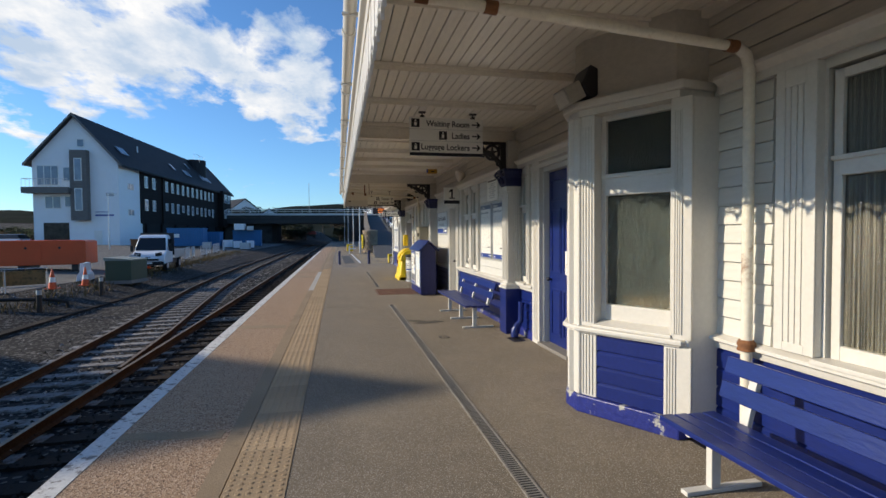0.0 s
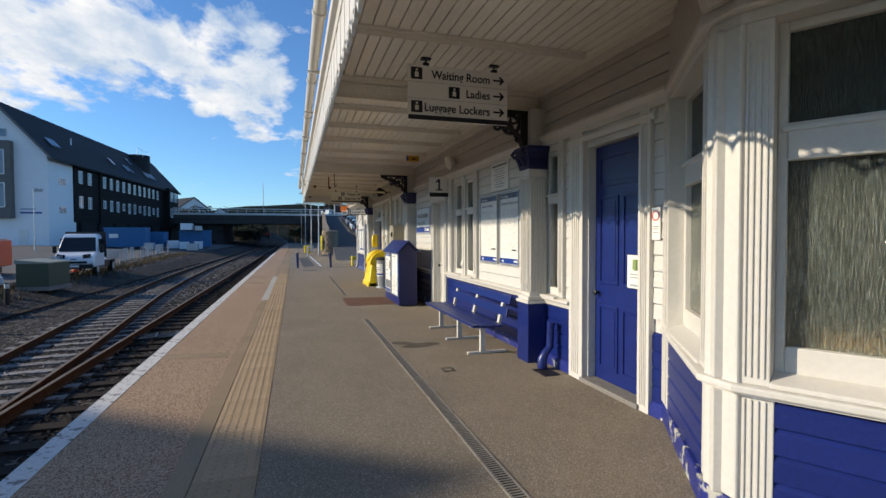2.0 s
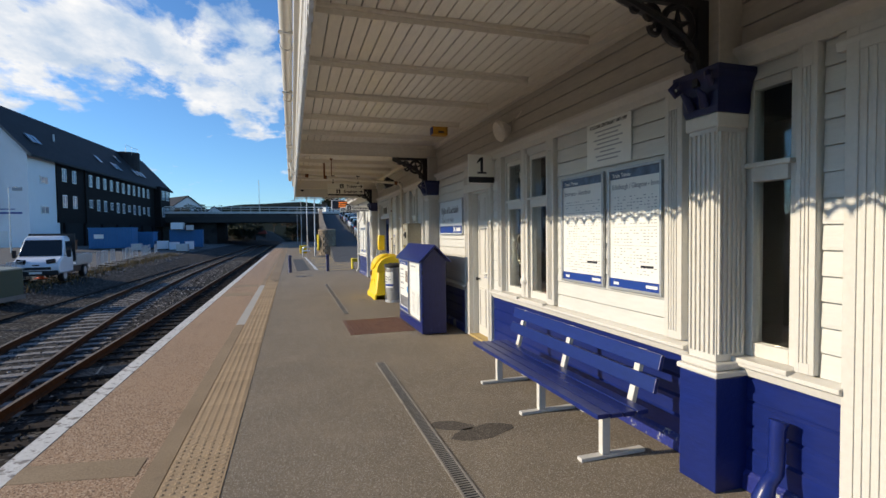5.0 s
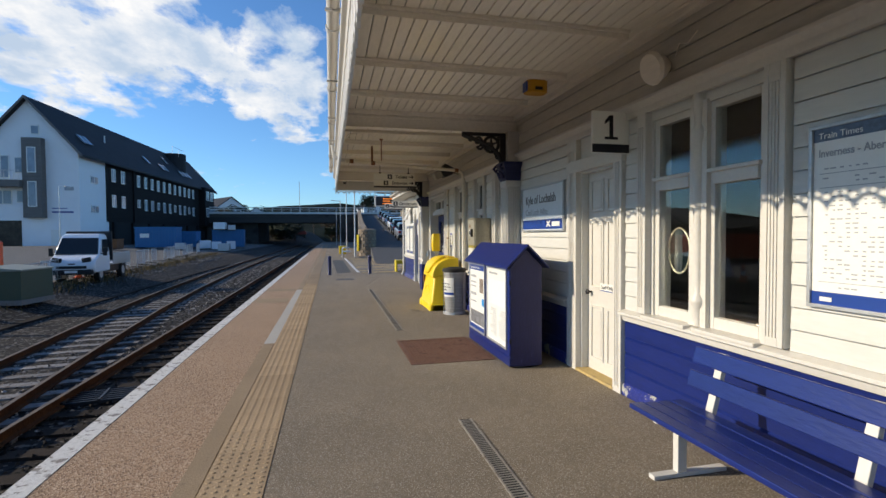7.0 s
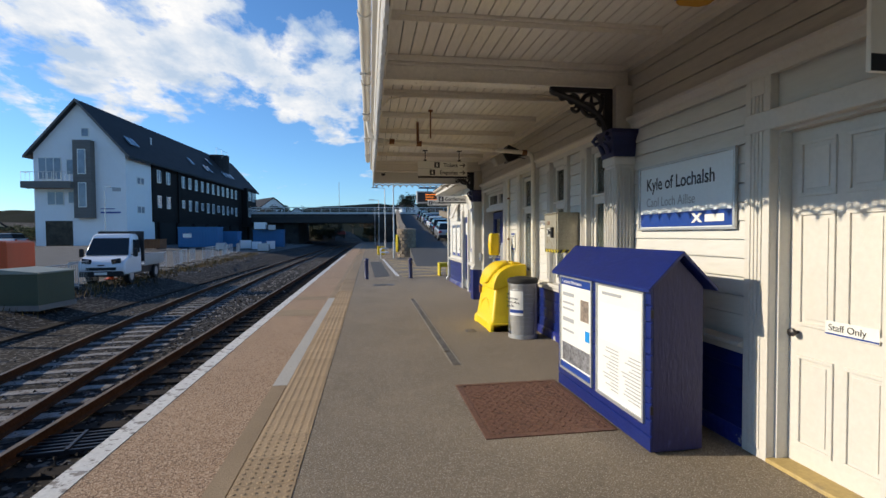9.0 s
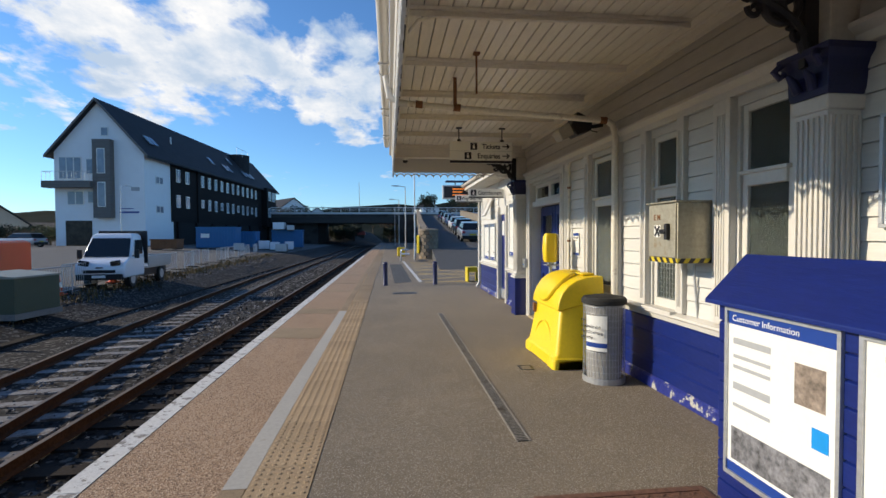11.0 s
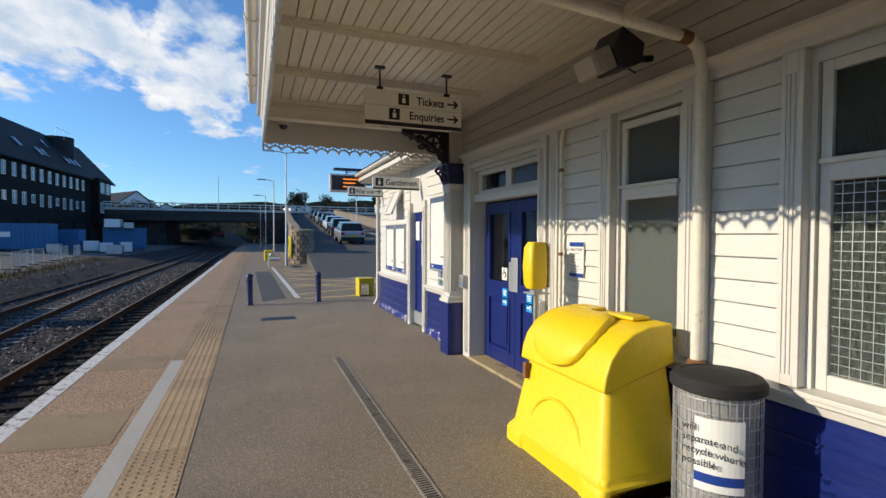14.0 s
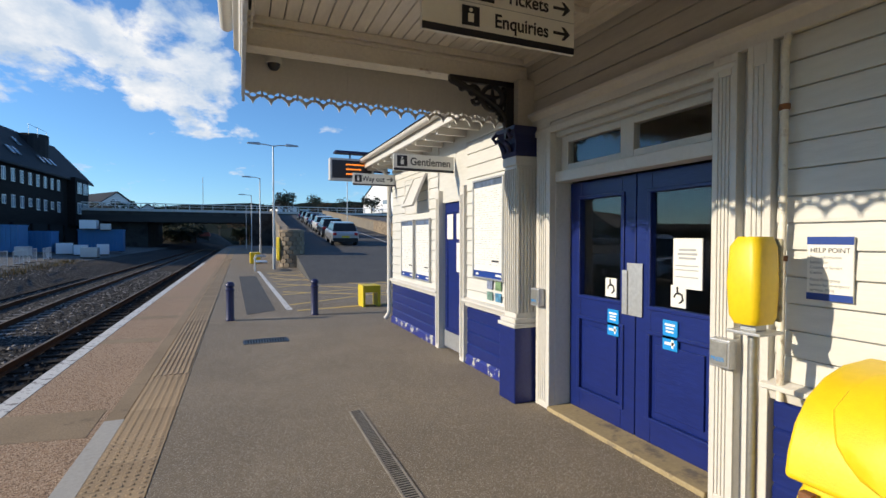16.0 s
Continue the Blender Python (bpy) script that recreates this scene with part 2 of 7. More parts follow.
ASPHALT = speckled("asphalt", (0.21, 0.172, 0.126), [(0.40, 0.355, 0.29), (0.125, 0.104, 0.08), (0.28, 0.23, 0.17)], 190, 0.30, 0.88, 0.35, stain=(0.27, 0.22, 0.16), stain_at=0.5)
PINK = speckled("pink_asphalt", (0.345, 0.23, 0.145), [(0.52, 0.39, 0.27), (0.14, 0.09, 0.06), (0.40, 0.26, 0.165)], 120, 0.5, 0.9, 0.5, stain=(0.30, 0.21, 0.145), stain_at=0.55)
ROADM = speckled("road_asphalt", (0.085, 0.083, 0.08), [(0.17, 0.17, 0.17), (0.05, 0.05, 0.05), (0.12, 0.11, 0.1)], 60, 0.3, 0.92, 0.2, stain=(0.11, 0.105, 0.095), stain_at=0.52)
YARD = speckled("yard_asphalt", (0.125, 0.118, 0.108), [(0.26, 0.25, 0.23), (0.09, 0.085, 0.08), (0.19, 0.18, 0.16)], 40, 0.3, 0.92, 0.2, stain=(0.19, 0.175, 0.15), stain_at=0.5)
BALLASTBED = speckled("ballast_bed", (0.024, 0.021, 0.019), [(0.11, 0.10, 0.09), (0.006, 0.006, 0.005), (0.028, 0.022, 0.017)], 16, 0.5, 0.95, 1.0, stain=(0.03, 0.025, 0.021), stain_at=0.58)
def pebbles(name, dark, pale):
    """Loose stones, each of its own tone."""
    m = mat(name, dark, 0.92, vary=0.3, grain=40, bump=0.2, spec=0.15)
    n, l = m.node_tree.nodes, m.node_tree.links
    g, r = n.new("ShaderNodeNewGeometry"), n.new("ShaderNodeValToRGB")
    r.color_ramp.elements[0].color, r.color_ramp.elements[1].color = (*dark, 1), (*pale, 1)
    r.color_ramp.elements[0].position = 0.25
    l.new(g.outputs["Random Per Island"], r.inputs[0])
    l.new(r.outputs[0], n["Principled BSDF"].inputs["Base Color"])
    return m


STONEBIT = pebbles("ballast_stone", (0.028, 0.025, 0.022), (0.36, 0.33, 0.30))
OILSTONE = pebbles("oiled_ballast_stone", (0.010, 0.009, 0.008), (0.05, 0.042, 0.035))
SLEEPER = mat("sleeper", (0.24, 0.23, 0.22), 0.85, vary=0.25, stain=(0.09, 0.07, 0.055), stain_at=0.5, stain_scale=3, per_object=0.25, spec=0.15)
DARKSLEEPER = mat("dark_sleeper", (0.028, 0.021, 0.016), 0.9, vary=0.3, per_object=0.3, spec=0.15)
RAILSIDE = mat("rail_rust", (0.085, 0.038, 0.018), 0.9, vary=0.3, bump=0.3, spec=0.1)
RAILTOP = mat("rail_head", (0.20, 0.14, 0.09), 0.5, 0.5, vary=0.2, spec=0.2)
CONCRETE = mat("concrete", (0.22, 0.205, 0.185), 0.9, vary=0.15, stain=(0.18, 0.165, 0.14), stain_at=0.58, stain_scale=1.2, bump=0.3, spec=0.15)
STONE = mat("stone", (0.27, 0.215, 0.155), 0.9, vary=0.3, grain=14, bump=0.7, bump_scale=16, per_object=0.25, spec=0.15)
MORTAR = mat("mortar", (0.19, 0.17, 0.14), 0.95, vary=0.2, bump=0.5)
RENDERW = mat("white_render", (0.80, 0.81, 0.82), 0.8, vary=0.03, bump=0.1)
SLATE = mat("slate", (0.030, 0.031, 0.035), 0.65, vary=0.25, grain=6, bump=0.3, bump_scale=8, spec=0.15)
DARKWOOD = mat("dark_cladding", (0.016, 0.014, 0.014), 0.75, vary=0.3, grain=5, stretch=(0.3, 0.3, 4), bump=0.3, bump_scale=8, spec=0.15)
GREYWOOD = mat("grey_cladding", (0.14, 0.13, 0.12), 0.75, vary=0.2, grain=5, stretch=(0.3, 0.3, 6))
GRASS = mat("rough_grass", (0.020, 0.024, 0.009), 0.95, vary=0.4, grain=0.6, stain=(0.045, 0.033, 0.018), stain_at=0.55, stain_scale=0.06, bump=0.5, bump_scale=2, spec=0.05)
HILLM = mat("hill_scrub", (0.007, 0.011, 0.005), 0.95, vary=0.5, grain=0.12, stain=(0.010, 0.014, 0.007), stain_at=0.55, stain_scale=0.05, bump=1.0, bump_scale=0.25, spec=0.05)
LEAF = mat("leaves", (0.015, 0.026, 0.008), 0.8, vary=0.4, grain=3, per_object=0.3)
AUTUMN = mat("autumn_leaves", (0.07, 0.042, 0.014), 0.8, vary=0.4, grain=3)
BARK = mat("bark", (0.09, 0.07, 0.05), 0.9, vary=0.3, bump=0.5)
CLEAR = glass("clear_glass", (0.93, 0.96, 0.95))
RAINGLASS = glass("patterned_glass", (0.26, 0.31, 0.285), 0.08, 1.0, (1, 1, 0.10), 170, 0.16)
REEDGLASS = glass("reeded_glass", (0.36, 0.35, 0.29), 0.10, 0.9, (1, 1, 0.01), 75, 0.20)
PEBBLEGLASS = glass("pebbled_glass", (0.32, 0.36, 0.35), 0.08, 1.0, (1, 1, 1), 105, 0.26)
# Indoor surfaces near-black: the dimness of the rooms is put into this colour.
DIMROOM = mat("dim_room", (0.08, 0.075, 0.065), 0.9, vary=0.1)
WPANE = mat("far_window", (0.22, 0.27, 0.33), 0.08, vary=0.2, grain=1, bump=0)
WFRAME = mat("far_window_frame", (0.75, 0.74, 0.70), 0.6, vary=0.04)
SIGNW = mat("sign_white", (0.78, 0.77, 0.72), 0.35, vary=0.02, bump=0.0)
SIGNB = mat("sign_blue", (0.014, 0.05, 0.26), 0.35, vary=0.03, bump=0.0)
SIGNK = mat("sign_black", (0.012, 0.012, 0.018), 0.4, vary=0.05, bump=0.0)
SIGNGREY = mat("sign_grey_print", (0.36, 0.37, 0.38), 0.5, vary=0.05, bump=0.0)
SIGNPALE = mat("sign_pale_blue", (0.70, 0.75, 0.77), 0.35, vary=0.03, bump=0.0)
CYAN = mat("cyan_sticker", (0.01, 0.26, 0.66), 0.4, vary=0.03, bump=0.0)
REDP = mat("red_print", (0.6, 0.03, 0.03), 0.5, vary=0.05, bump=0.0)
ORANGE = mat("orange_plastic", (0.62, 0.085, 0.015), 0.5, vary=0.1, stain=(0.4, 0.12, 0.05), stain_at=0.65)
GREENBOX = mat("green_cabinet", (0.055, 0.068, 0.036), 0.6, vary=0.12)
SKIP = mat("blue_container", (0.03, 0.15, 0.33), 0.55, vary=0.15, stain=(0.12, 0.08, 0.05), stain_at=0.68, stain_scale=1.5)
CARW = mat("white_car_paint", (0.75, 0.77, 0.80), 0.25, vary=0.02, coat=0.5, bump=0)
CARS = mat("silver_car_paint", (0.42, 0.43, 0.45), 0.3, 0.5, vary=0.03, coat=0.5, bump=0)
CARD = mat("dark_car_paint", (0.035, 0.04, 0.05), 0.25, 0.3, vary=0.05, coat=0.5, bump=0)
CARB = mat("blue_car_paint", (0.03, 0.06, 0.15), 0.25, 0.3, vary=0.05, coat=0.5, bump=0)
CARGLASS = mat("car_glass", (0.012, 0.014, 0.016), 0.06, vary=0.05, bump=0)
RUBBER = mat("rubber", (0.015, 0.015, 0.015), 0.8, vary=0.2)
CLEARBAG = mat("bin_liner", (0.34, 0.33, 0.31), 0.25, vary=0.1, bump=0.6, bump_scale=12)
HAZY = mat("hazard_yellow", (0.62, 0.48, 0.02), 0.5, vary=0.05)
REDLAMP = mat("red_lamp", (0.4, 0.01, 0.01), 0.3)
# Plain black that stands for the shade inside holes, slots and recesses.
VOIDSHADE = mat("void_shade", (0.008, 0.008, 0.008), 0.9, vary=0.1)


# ---- mesh helpers ----
class Shape:
    """Collects solid pieces of one mesh."""

    def __init__(self):
        self.v, self.f = [], []

    def add(self, verts, faces):
        k = len(self.v)
        self.v += [tuple(p) for p in verts]
        self.f += [tuple(k + i for i in q) for q in faces]
        return self

    def box(self, x0, x1, y0, y1, z0, z1, m=None):
        p = [Vector((x, y, z)) for z in (z0, z1) for y in (y0, y1) for x in (x0, x1)]
        if m is not None:
            p = [m @ q for q in p]
        return self.add(p, [(0, 2, 3, 1), (4, 5, 7, 6), (0, 1, 5, 4), (2, 6, 7, 3), (0, 4, 6, 2), (1, 3, 7, 5)])

    def prism(self, outline, a, b, m=None, axis="z"):
        """A polygon swept along an axis from a to b."""
        n = len(outline)

        def at(u, w, h):
            q = {"z": (u, w, h), "y": (u, h, w), "x": (h, u, w)}[axis]
            return m @ Vector(q) if m is not None else Vector(q)

        p = [at(u, w, a) for u, w in outline] + [at(u, w, b) for u, w in outline]
        return self.add(p, [tuple(range(n))[::-1], tuple(range(n, 2 * n))] + [(i, (i + 1) % n, n + (i + 1) % n, n + i) for i in range(n)])

    def tube(self, points, r, n=10, caps=True):
        """A round bar along a line of points."""
        pts = [Vector(p) for p in points]
        rings, side = [], None
        for i, p in enumerate(pts):
            d = (pts[min(i + 1, len(pts) - 1)] - pts[max(i - 1, 0)]).normalized()
            if side is None:
                side = d.orthogonal().normalized()
            side = (side - d * side.dot(d)).normalized()
            up = d.cross(side)
            rad = r[i] if isinstance(r, (list, tuple)) else r
            rings.append([p + (side * math.cos(6.28319 * j / n) + up * math.sin(6.28319 * j / n)) * rad for j in range(n)])
        verts = [q for ring in rings for q in ring]
        faces = [(i * n + j, i * n + (j + 1) % n, (i + 1) * n + (j + 1) % n, (i + 1) * n + j) for i in range(len(pts) - 1) for j in range(n)]
        if caps:
            faces += [tuple(range(n))[::-1], tuple(range((len(pts) - 1) * n, len(pts) * n))]
        return self.add(verts, faces)

    def lathe(self, profile, x=0, y=0, n=20):
        """A profile of (radius, height) turned round an upright axis."""
        verts = [(x + r * math.cos(6.28319 * j / n), y + r * math.sin(6.28319 * j / n), z) for r, z in profile for j in range(n)]
        k = len(profile)
        faces = [(i * n + j, i * n + (j + 1) % n, (i + 1) * n + (j + 1) % n, (i + 1) * n + j) for i in range(k - 1) for j in range(n)]
        faces += [tuple(range(n))[::-1], tuple(range((k - 1) * n, k * n))]
        return self.add(verts, faces)

    def loft(self, rings):
        n = len(rings[0])
        verts = [q for ring in rings for q in ring]
        faces = [(i * n + j, i * n + (j + 1) % n, (i + 1) * n + (j + 1) % n, (i + 1) * n + j) for i in range(len(rings) - 1) for j in range(n)]
        faces += [tuple(range(n))[::-1], tuple(range((len(rings) - 1) * n, len(rings) * n))]
        return self.add(verts, faces)

    def mesh(self, name, material, smooth=False):
        me = bpy.data.meshes.new(name)
        me.from_pydata(self.v, [], self.f)
        bm = bmesh.new()
        bm.from_mesh(me)
        bmesh.ops.recalc_face_normals(bm, faces=bm.faces)
        bm.to_mesh(me)
        bm.free()
        if smooth:
            me.polygons.foreach_set("use_smooth", [True] * len(me.polygons))
            me.set_sharp_from_angle(angle=radians(38))
        me.materials.append(material)
        return me


def part(name, shape, material, parent=None, label="", bevel=0.0, smooth=False, segments=2):
    ob = new(name, shape.mesh(name, material, smooth))
    if parent is not None:
        ob.parent = parent
    if label:
        ob["label"] = label
    if bevel:
        b = ob.modifiers.new("edge", "BEVEL")
        b.width, b.segments, b.limit_method, b.angle_limit = bevel, segments, "ANGLE", radians(40)
    return ob


def thing(name, label, category, at=(0, 0, 0), turn=0, group="", kind=""):
    ob = new(name)
    ob.empty_display_size = 0.1
    ob.matrix_basis = pose(*at, 0, 0, turn)
    return tagged(ob, label, category, group, kind)


def structure(name, shape, material, label="", bevel=0.0, smooth=False):
    return tagged(part(name, shape, material, None, label, bevel, smooth), label, "", "", "structure")


def piece(name, me, parent, m):
    ob = new(name, me)
    ob.parent = parent
    ob.matrix_basis = m
    return ob


def lettering(text, size, material, parent, m, name="lettering", align="LEFT", bold=0.0, width=1.0):
    """Words as flat raised letters; the text runs along the pose's x, upright along its y."""
    cu = bpy.data.curves.new("text", "FONT")
    cu.body, cu.size, cu.align_x, cu.extrude, cu.offset = text, size, align, 0.0008, bold
    tmp = new("text", cu)
    me = bpy.data.meshes.new_from_object(tmp.evaluated_get(bpy.context.evaluated_depsgraph_get()))
    bpy.data.objects.remove(tmp)
    bpy.data.curves.remove(cu)
    me.materials.clear()
    me.materials.append(material)
    ob = new(name, me)
    ob.parent = parent
    ob.matrix_basis = m @ Matrix.Diagonal((width, 1, 1, 1))
    return ob


# Faces towards the tracks (-x): text runs along -y. Faces towards the walker (-y): text runs along +x.
def on_wall(x, y, z):
    return pose(x, y, z, 90, 0, -90)


def facing(x, y, z):
    return pose(x, y, z, 90, 0, 0)


# ---- ground, tracks, platform ----
RAIL, BED, WALL, EDGE = -0.85, -1.08, 2.85, -2.0


def land(x, y):
    """Height of the open ground beside the line."""
    if x > 1:
        return -1.2
    t = min(1.0, max(0.0, (-8.6 - x) / 22))
    h = BED + 0.1 + t * 1.15 + min(.35, max(0.0, -9.3 - x) * .25)
    if y > 125:
        h += min(1, (y - 125) / 60) * (4 + max(0, -x - 10) * 0.02)
    return h


g = Shape()
xs = [-900, -500, -300, -180, -120, -90, -70, -55, -45, -38, -31, -26, -22, -18, -15, -12.5, -10.5, -8.6, -2, 3, 40, 90, 160, 300, 500, 900]
ys = [-200, -60, -20, 0, 20, 40, 60, 80, 100, 125, 145, 185, 240, 320, 500, 900, 1500]
g.add([(x, y, land(x, y) if -8.6 >= x else (BED if y < 130 else BED - 0.1)) for y in ys for x in xs],
      [(j * len(xs) + i, j * len(xs) + i + 1, (j + 1) * len(xs) + i + 1, (j + 1) * len(xs) + i) for j in range(len(ys) - 1) for i in range(len(xs) - 1)])
structure("ground", g, BALLASTBED, "dark gravelly ground around the railway line")

yard = Shape()
yx = [-120, -70, -45, -31, -26, -22, -18, -15, -12.2]
yy = [10, 22, 34, 46, 58, 70, 85, 100, 118]
yard.add([(x, y, land(x, y) + 0.03 - (0.02 if x > -13 else 0)) for y in yy for x in yx],
         [(j * len(yx) + i, j * len(yx) + i + 1, (j + 1) * len(yx) + i + 1, (j + 1) * len(yx) + i) for j in range(len(yy) - 1) for i in range(len(yx) - 1)])
structure("yard_surface", yard, YARD, "worn grey asphalt of the goods yard")


def r2(y):
    """The diverging track's nearer rail."""
    k = [(-20, -4.2), (5, -4.2), (9, -4.5), (14.5, -5.1), (20, -5.65), (27, -6.1), (36, -6.45), (50, -6.6), (400, -6.6)]
    for (a, u), (b, w) in zip(k, k[1:]):
        if y <= b:
            return u + (w - u) * max(0, y - a) / (b - a)
    return -6.6


def rail(name, path, label):
    ob = thing(name, label, "rail", kind="")
    prof = [(-0.07, -0.159), (0.07, -0.159), (0.07, -0.145), (0.012, -0.125), (0.012, -0.04), (0.034, -0.03), (0.034, -0.003), (-0.034, -0.003), (-0.034, -0.03), (-0.012, -0.04), (-0.012, -0.125), (-0.07, -0.145)]
    s = Shape().loft([[(x + u, y, RAIL + w) for u, w in prof] for x, y in path])
    top = Shape().loft([[(x + u, y, RAIL + w) for u, w in ((-.033, -.003), (.033, -.003), (.033, .001), (-.033, .001))] for x, y in path])
    part("web", s, RAILSIDE, ob)
    part("rail_head", top, RAILTOP, ob, "worn bright running surface")
    return ob


straight = [(y) for y in range(-30, 126, 12)]
for x in (-2.68, -4.1):
    rail("rail", [(x, y) for y in straight], "rusty steel rail of the platform track").location = (0, 0, 0)
curve = [5.2, 7, 9, 11.5, 14, 17, 20, 23.5, 27, 31, 36, 43, 50, 70, 125]
rail("rail", [(r2(y), y) for y in curve], "rusty steel rail of the diverging siding")
rail("rail", [(-5.62, -30), (-5.62, 3)] + [(r2(y) - 1.47, y) for y in [5.2] + curve[1:]], "rusty outer rail of the diverging siding")

bed = thing("track_sleepers", "grey timber and concrete sleepers in the ballast", "sleepers", kind="structure")
sl, ds = Shape().box(-1.25, 1.25, -0.125, 0.125, -0.12, 0, None), Shape().box(-1.25, 1.25, -0.12, 0.12, -0.12, 0)
slm, dsm = sl.mesh("sleeper", SLEEPER), ds.mesh("sleeper", DARKSLEEPER)
rnd = random.Random(4)
y = -9.0
while y < 95:
    piece("sleeper", slm, bed, pose(r2(y) - 0.72 - (0.2 if y < 5 else 0), y + rnd.uniform(-.03, .03), RAIL - 0.155, 0, 0, rnd.uniform(-2, 2) + (4 if 5 < y < 25 else 0)))
    y += 0.66
y = -8.7
while y < 60:
    piece("sleeper", dsm, bed, pose(-3.2, y, RAIL - 0.165, 0, 0, rnd.uniform(-1, 1)))
    y += 0.68

# loose ballast
stones, oiled = Shape(), Shape()
rs = random.Random(11)
for _ in range(34000):
    u = rs.random()
    y = -7 + 62 * u * u
    x = rs.uniform(-9.6, -2.15)
    if rs.random() < 0.2:
        x = rs.uniform(-12.0, -8.0)
    r = rs.uniform(0.02, 0.05) * (1.0 if y < 20 else 1.35)
    z = land(x, y) if x < -8.6 else BED + rs.uniform(0.02, 0.075)
    a = rs.uniform(0, 6.28)
    c, s = math.cos(a) * r, math.sin(a) * r
    q = rs.uniform(0.5, 1.0)
    heap = oiled if x > -4.3 + rs.gauss(0, .35) else stones
    heap.add([(x + c, y + s, z), (x - s * q, y + c * q, z + r * .2), (x - c, y - s, z), (x + s * q, y - c * q, z - r * .1), (x + rs.uniform(-.4, .4) * r, y + rs.uniform(-.4, .4) * r, z + r * rs.uniform(.6, 1))],
             [(0, 1, 4), (1, 2, 4), (2, 3, 4), (3, 0, 4)])
tagged(part("ballast", stones, STONEBIT), "loose grey and brown ballast stones between the rails", "ballast", "", "stuff")
tagged(part("oiled_ballast", oiled, OILSTONE), "dark oil-stained ballast stones along the platform track", "ballast", "", "stuff")
weeds = Shape()
for _ in range(2600):
    y = rs.uniform(12, 62)
    x = -9.9 - .055 * (y - 12) + rs.gauss(0, .35) - (.5 if math.sin(y * 1.7) > .3 else 0)
    h, a = rs.uniform(.08, .34), rs.uniform(0, 6.28)
    z, bx, by = land(min(x, -8.7), y), math.cos(a) * .02, math.sin(a) * .02
    weeds.add([(x - bx, y - by, z), (x + bx, y + by, z), (x + by * 4 * h / .2, y - bx * 4 * h / .2, z + h)], [(0, 1, 2)])
tagged(part("dry_weeds", weeds, pebbles("dry_weeds", (0.05, 0.045, 0.018), (0.26, 0.17, 0.075))), "dry brown weeds along the edge of the yard", "weeds", "", "stuff")
berm = Shape()
berm.prism([(-9.4, BED - .1), (-8.4, BED + .03), (-2.3, BED + .02), (-2.3, BED - .1)], -40, 125, None, "y")
structure("trackbed", berm, BALLASTBED, "bed of dark stained ballast under the tracks")

grid = thing("track_grid", "dark iron grid plate lying between the platform rails", "grid", (-3.6, 10.8, BED + .05), 8)
for k in range(6):
    part("bar", Shape().box(-.5, .5, k * .11 - .02, k * .11 + .02, 0, .06), BLACKIRON, grid, bevel=.004)
for x0 in (-.5, -.02, .46):
    part("cross_bar", Shape().box(x0, x0 + .04, -.03, .58, .05, .08), BLACKIRON, grid, bevel=.004)

# platform
pl = Shape()
pl.box(EDGE + 0.14, 30, -40, 19.9, -1.3, -0.012)
pl.box(EDGE + 0.14, 30, 19.9, 125, -1.3, -0.012)
structure("platform", pl, CONCRETE, "concrete body of the station platform")
structure("pavement_strip", Shape().box(-1.86, -0.985, -40, 90, -0.02, 0.0), PINK, "pinkish gritty asphalt strip along the platform edge")
structure("pavement", Shape().box(-0.43, 30, -40, 90, -0.02, 0.0), ASPHALT, "smooth grey-brown asphalt platform surface")
structure("edging", Shape().box(-0.985, -0.838, -40, 9.73, -0.02, 0.001).box(-0.985, -0.838, 17.0, 60, -0.02, 0.001), TAN, "narrow tan kerb strip beside the tactile paving")
structure("repair_strip", Shape().prism([(-0.985, 9.73), (-0.832, 9.73), (-0.832, 17.0), (-0.985, 17.0)], -0.02, 0.003), GLINE, "pale grey repair strip beside the tactile paving")
bands = Shape()
for y0, y1 in ((-.84, -.72), (3.9, 4.15), (14.3, 15.1), (16.7, 17.35), (20.6, 20.9), (23.0, 23.3), (26.5, 26.8), (30, 30.3)):
    bands.prism([(-1.86, y0 + .1), (-1.035, y0 - .05), (-1.035, y1), (-1.86, y1 + .12)], -0.01, 0.003)
structure("concrete_bands", bands, TAN, "pale repair bands across the pink asphalt")
coping = thing("platform_edge", "white painted concrete coping stones of the platform edge", "kerb", kind="structure")
cm = Shape().box(-0.08, 0.085, 0.004, 0.896, -0.16, 0.004).mesh("coping_stone", WLINE)
for i in range(62):
    piece("coping_stone", cm, coping, pose(EDGE + 0.055, -10 + i * 0.9, 0.0))
structure("platform_face", Shape().box(EDGE + 0.05, EDGE + 0.15, -40, 90, -1.3, -0.15).box(EDGE - 0.02, EDGE + 0.14, 45.9, 90, -0.15, 0.004), CONCRETE, "dark stained platform face below the coping")

tactile = thing("tactile_paving", "buff concrete tactile slabs with raised blisters", "paving", kind="structure")
ts = Shape().box(-0.198, 0.198, -0.198, 0.198, -0.02, 0.004)
for i in range(6):
    for j in range(6):
        x, y = -0.165 + i * 0.066, -0.165 + j * 0.066
        n = 6
        ts.add([(x + .019 * math.cos(6.283 * k / n), y + .019 * math.sin(6.283 * k / n), 0.004) for k in range(n)] + [(x + .011 * math.cos(6.283 * k / n), y + .011 * math.sin(6.283 * k / n), 0.0095) for k in range(n)],
               [tuple(range(n, 2 * n))] + [(k, (k + 1) % n, n + (k + 1) % n, n + k) for k in range(n)])
tm = ts.mesh("slab", TACTILE)
tr = Shape().box(-0.198, 0.198, -0.198, 0.198, -0.02, 0.004)
for i in range(7):
    tr.box(-0.185 + i * 0.055, -0.155 + i * 0.055, -0.198, 0.198, 0.004, 0.011)
trm = tr.mesh("slab", TACTILE)
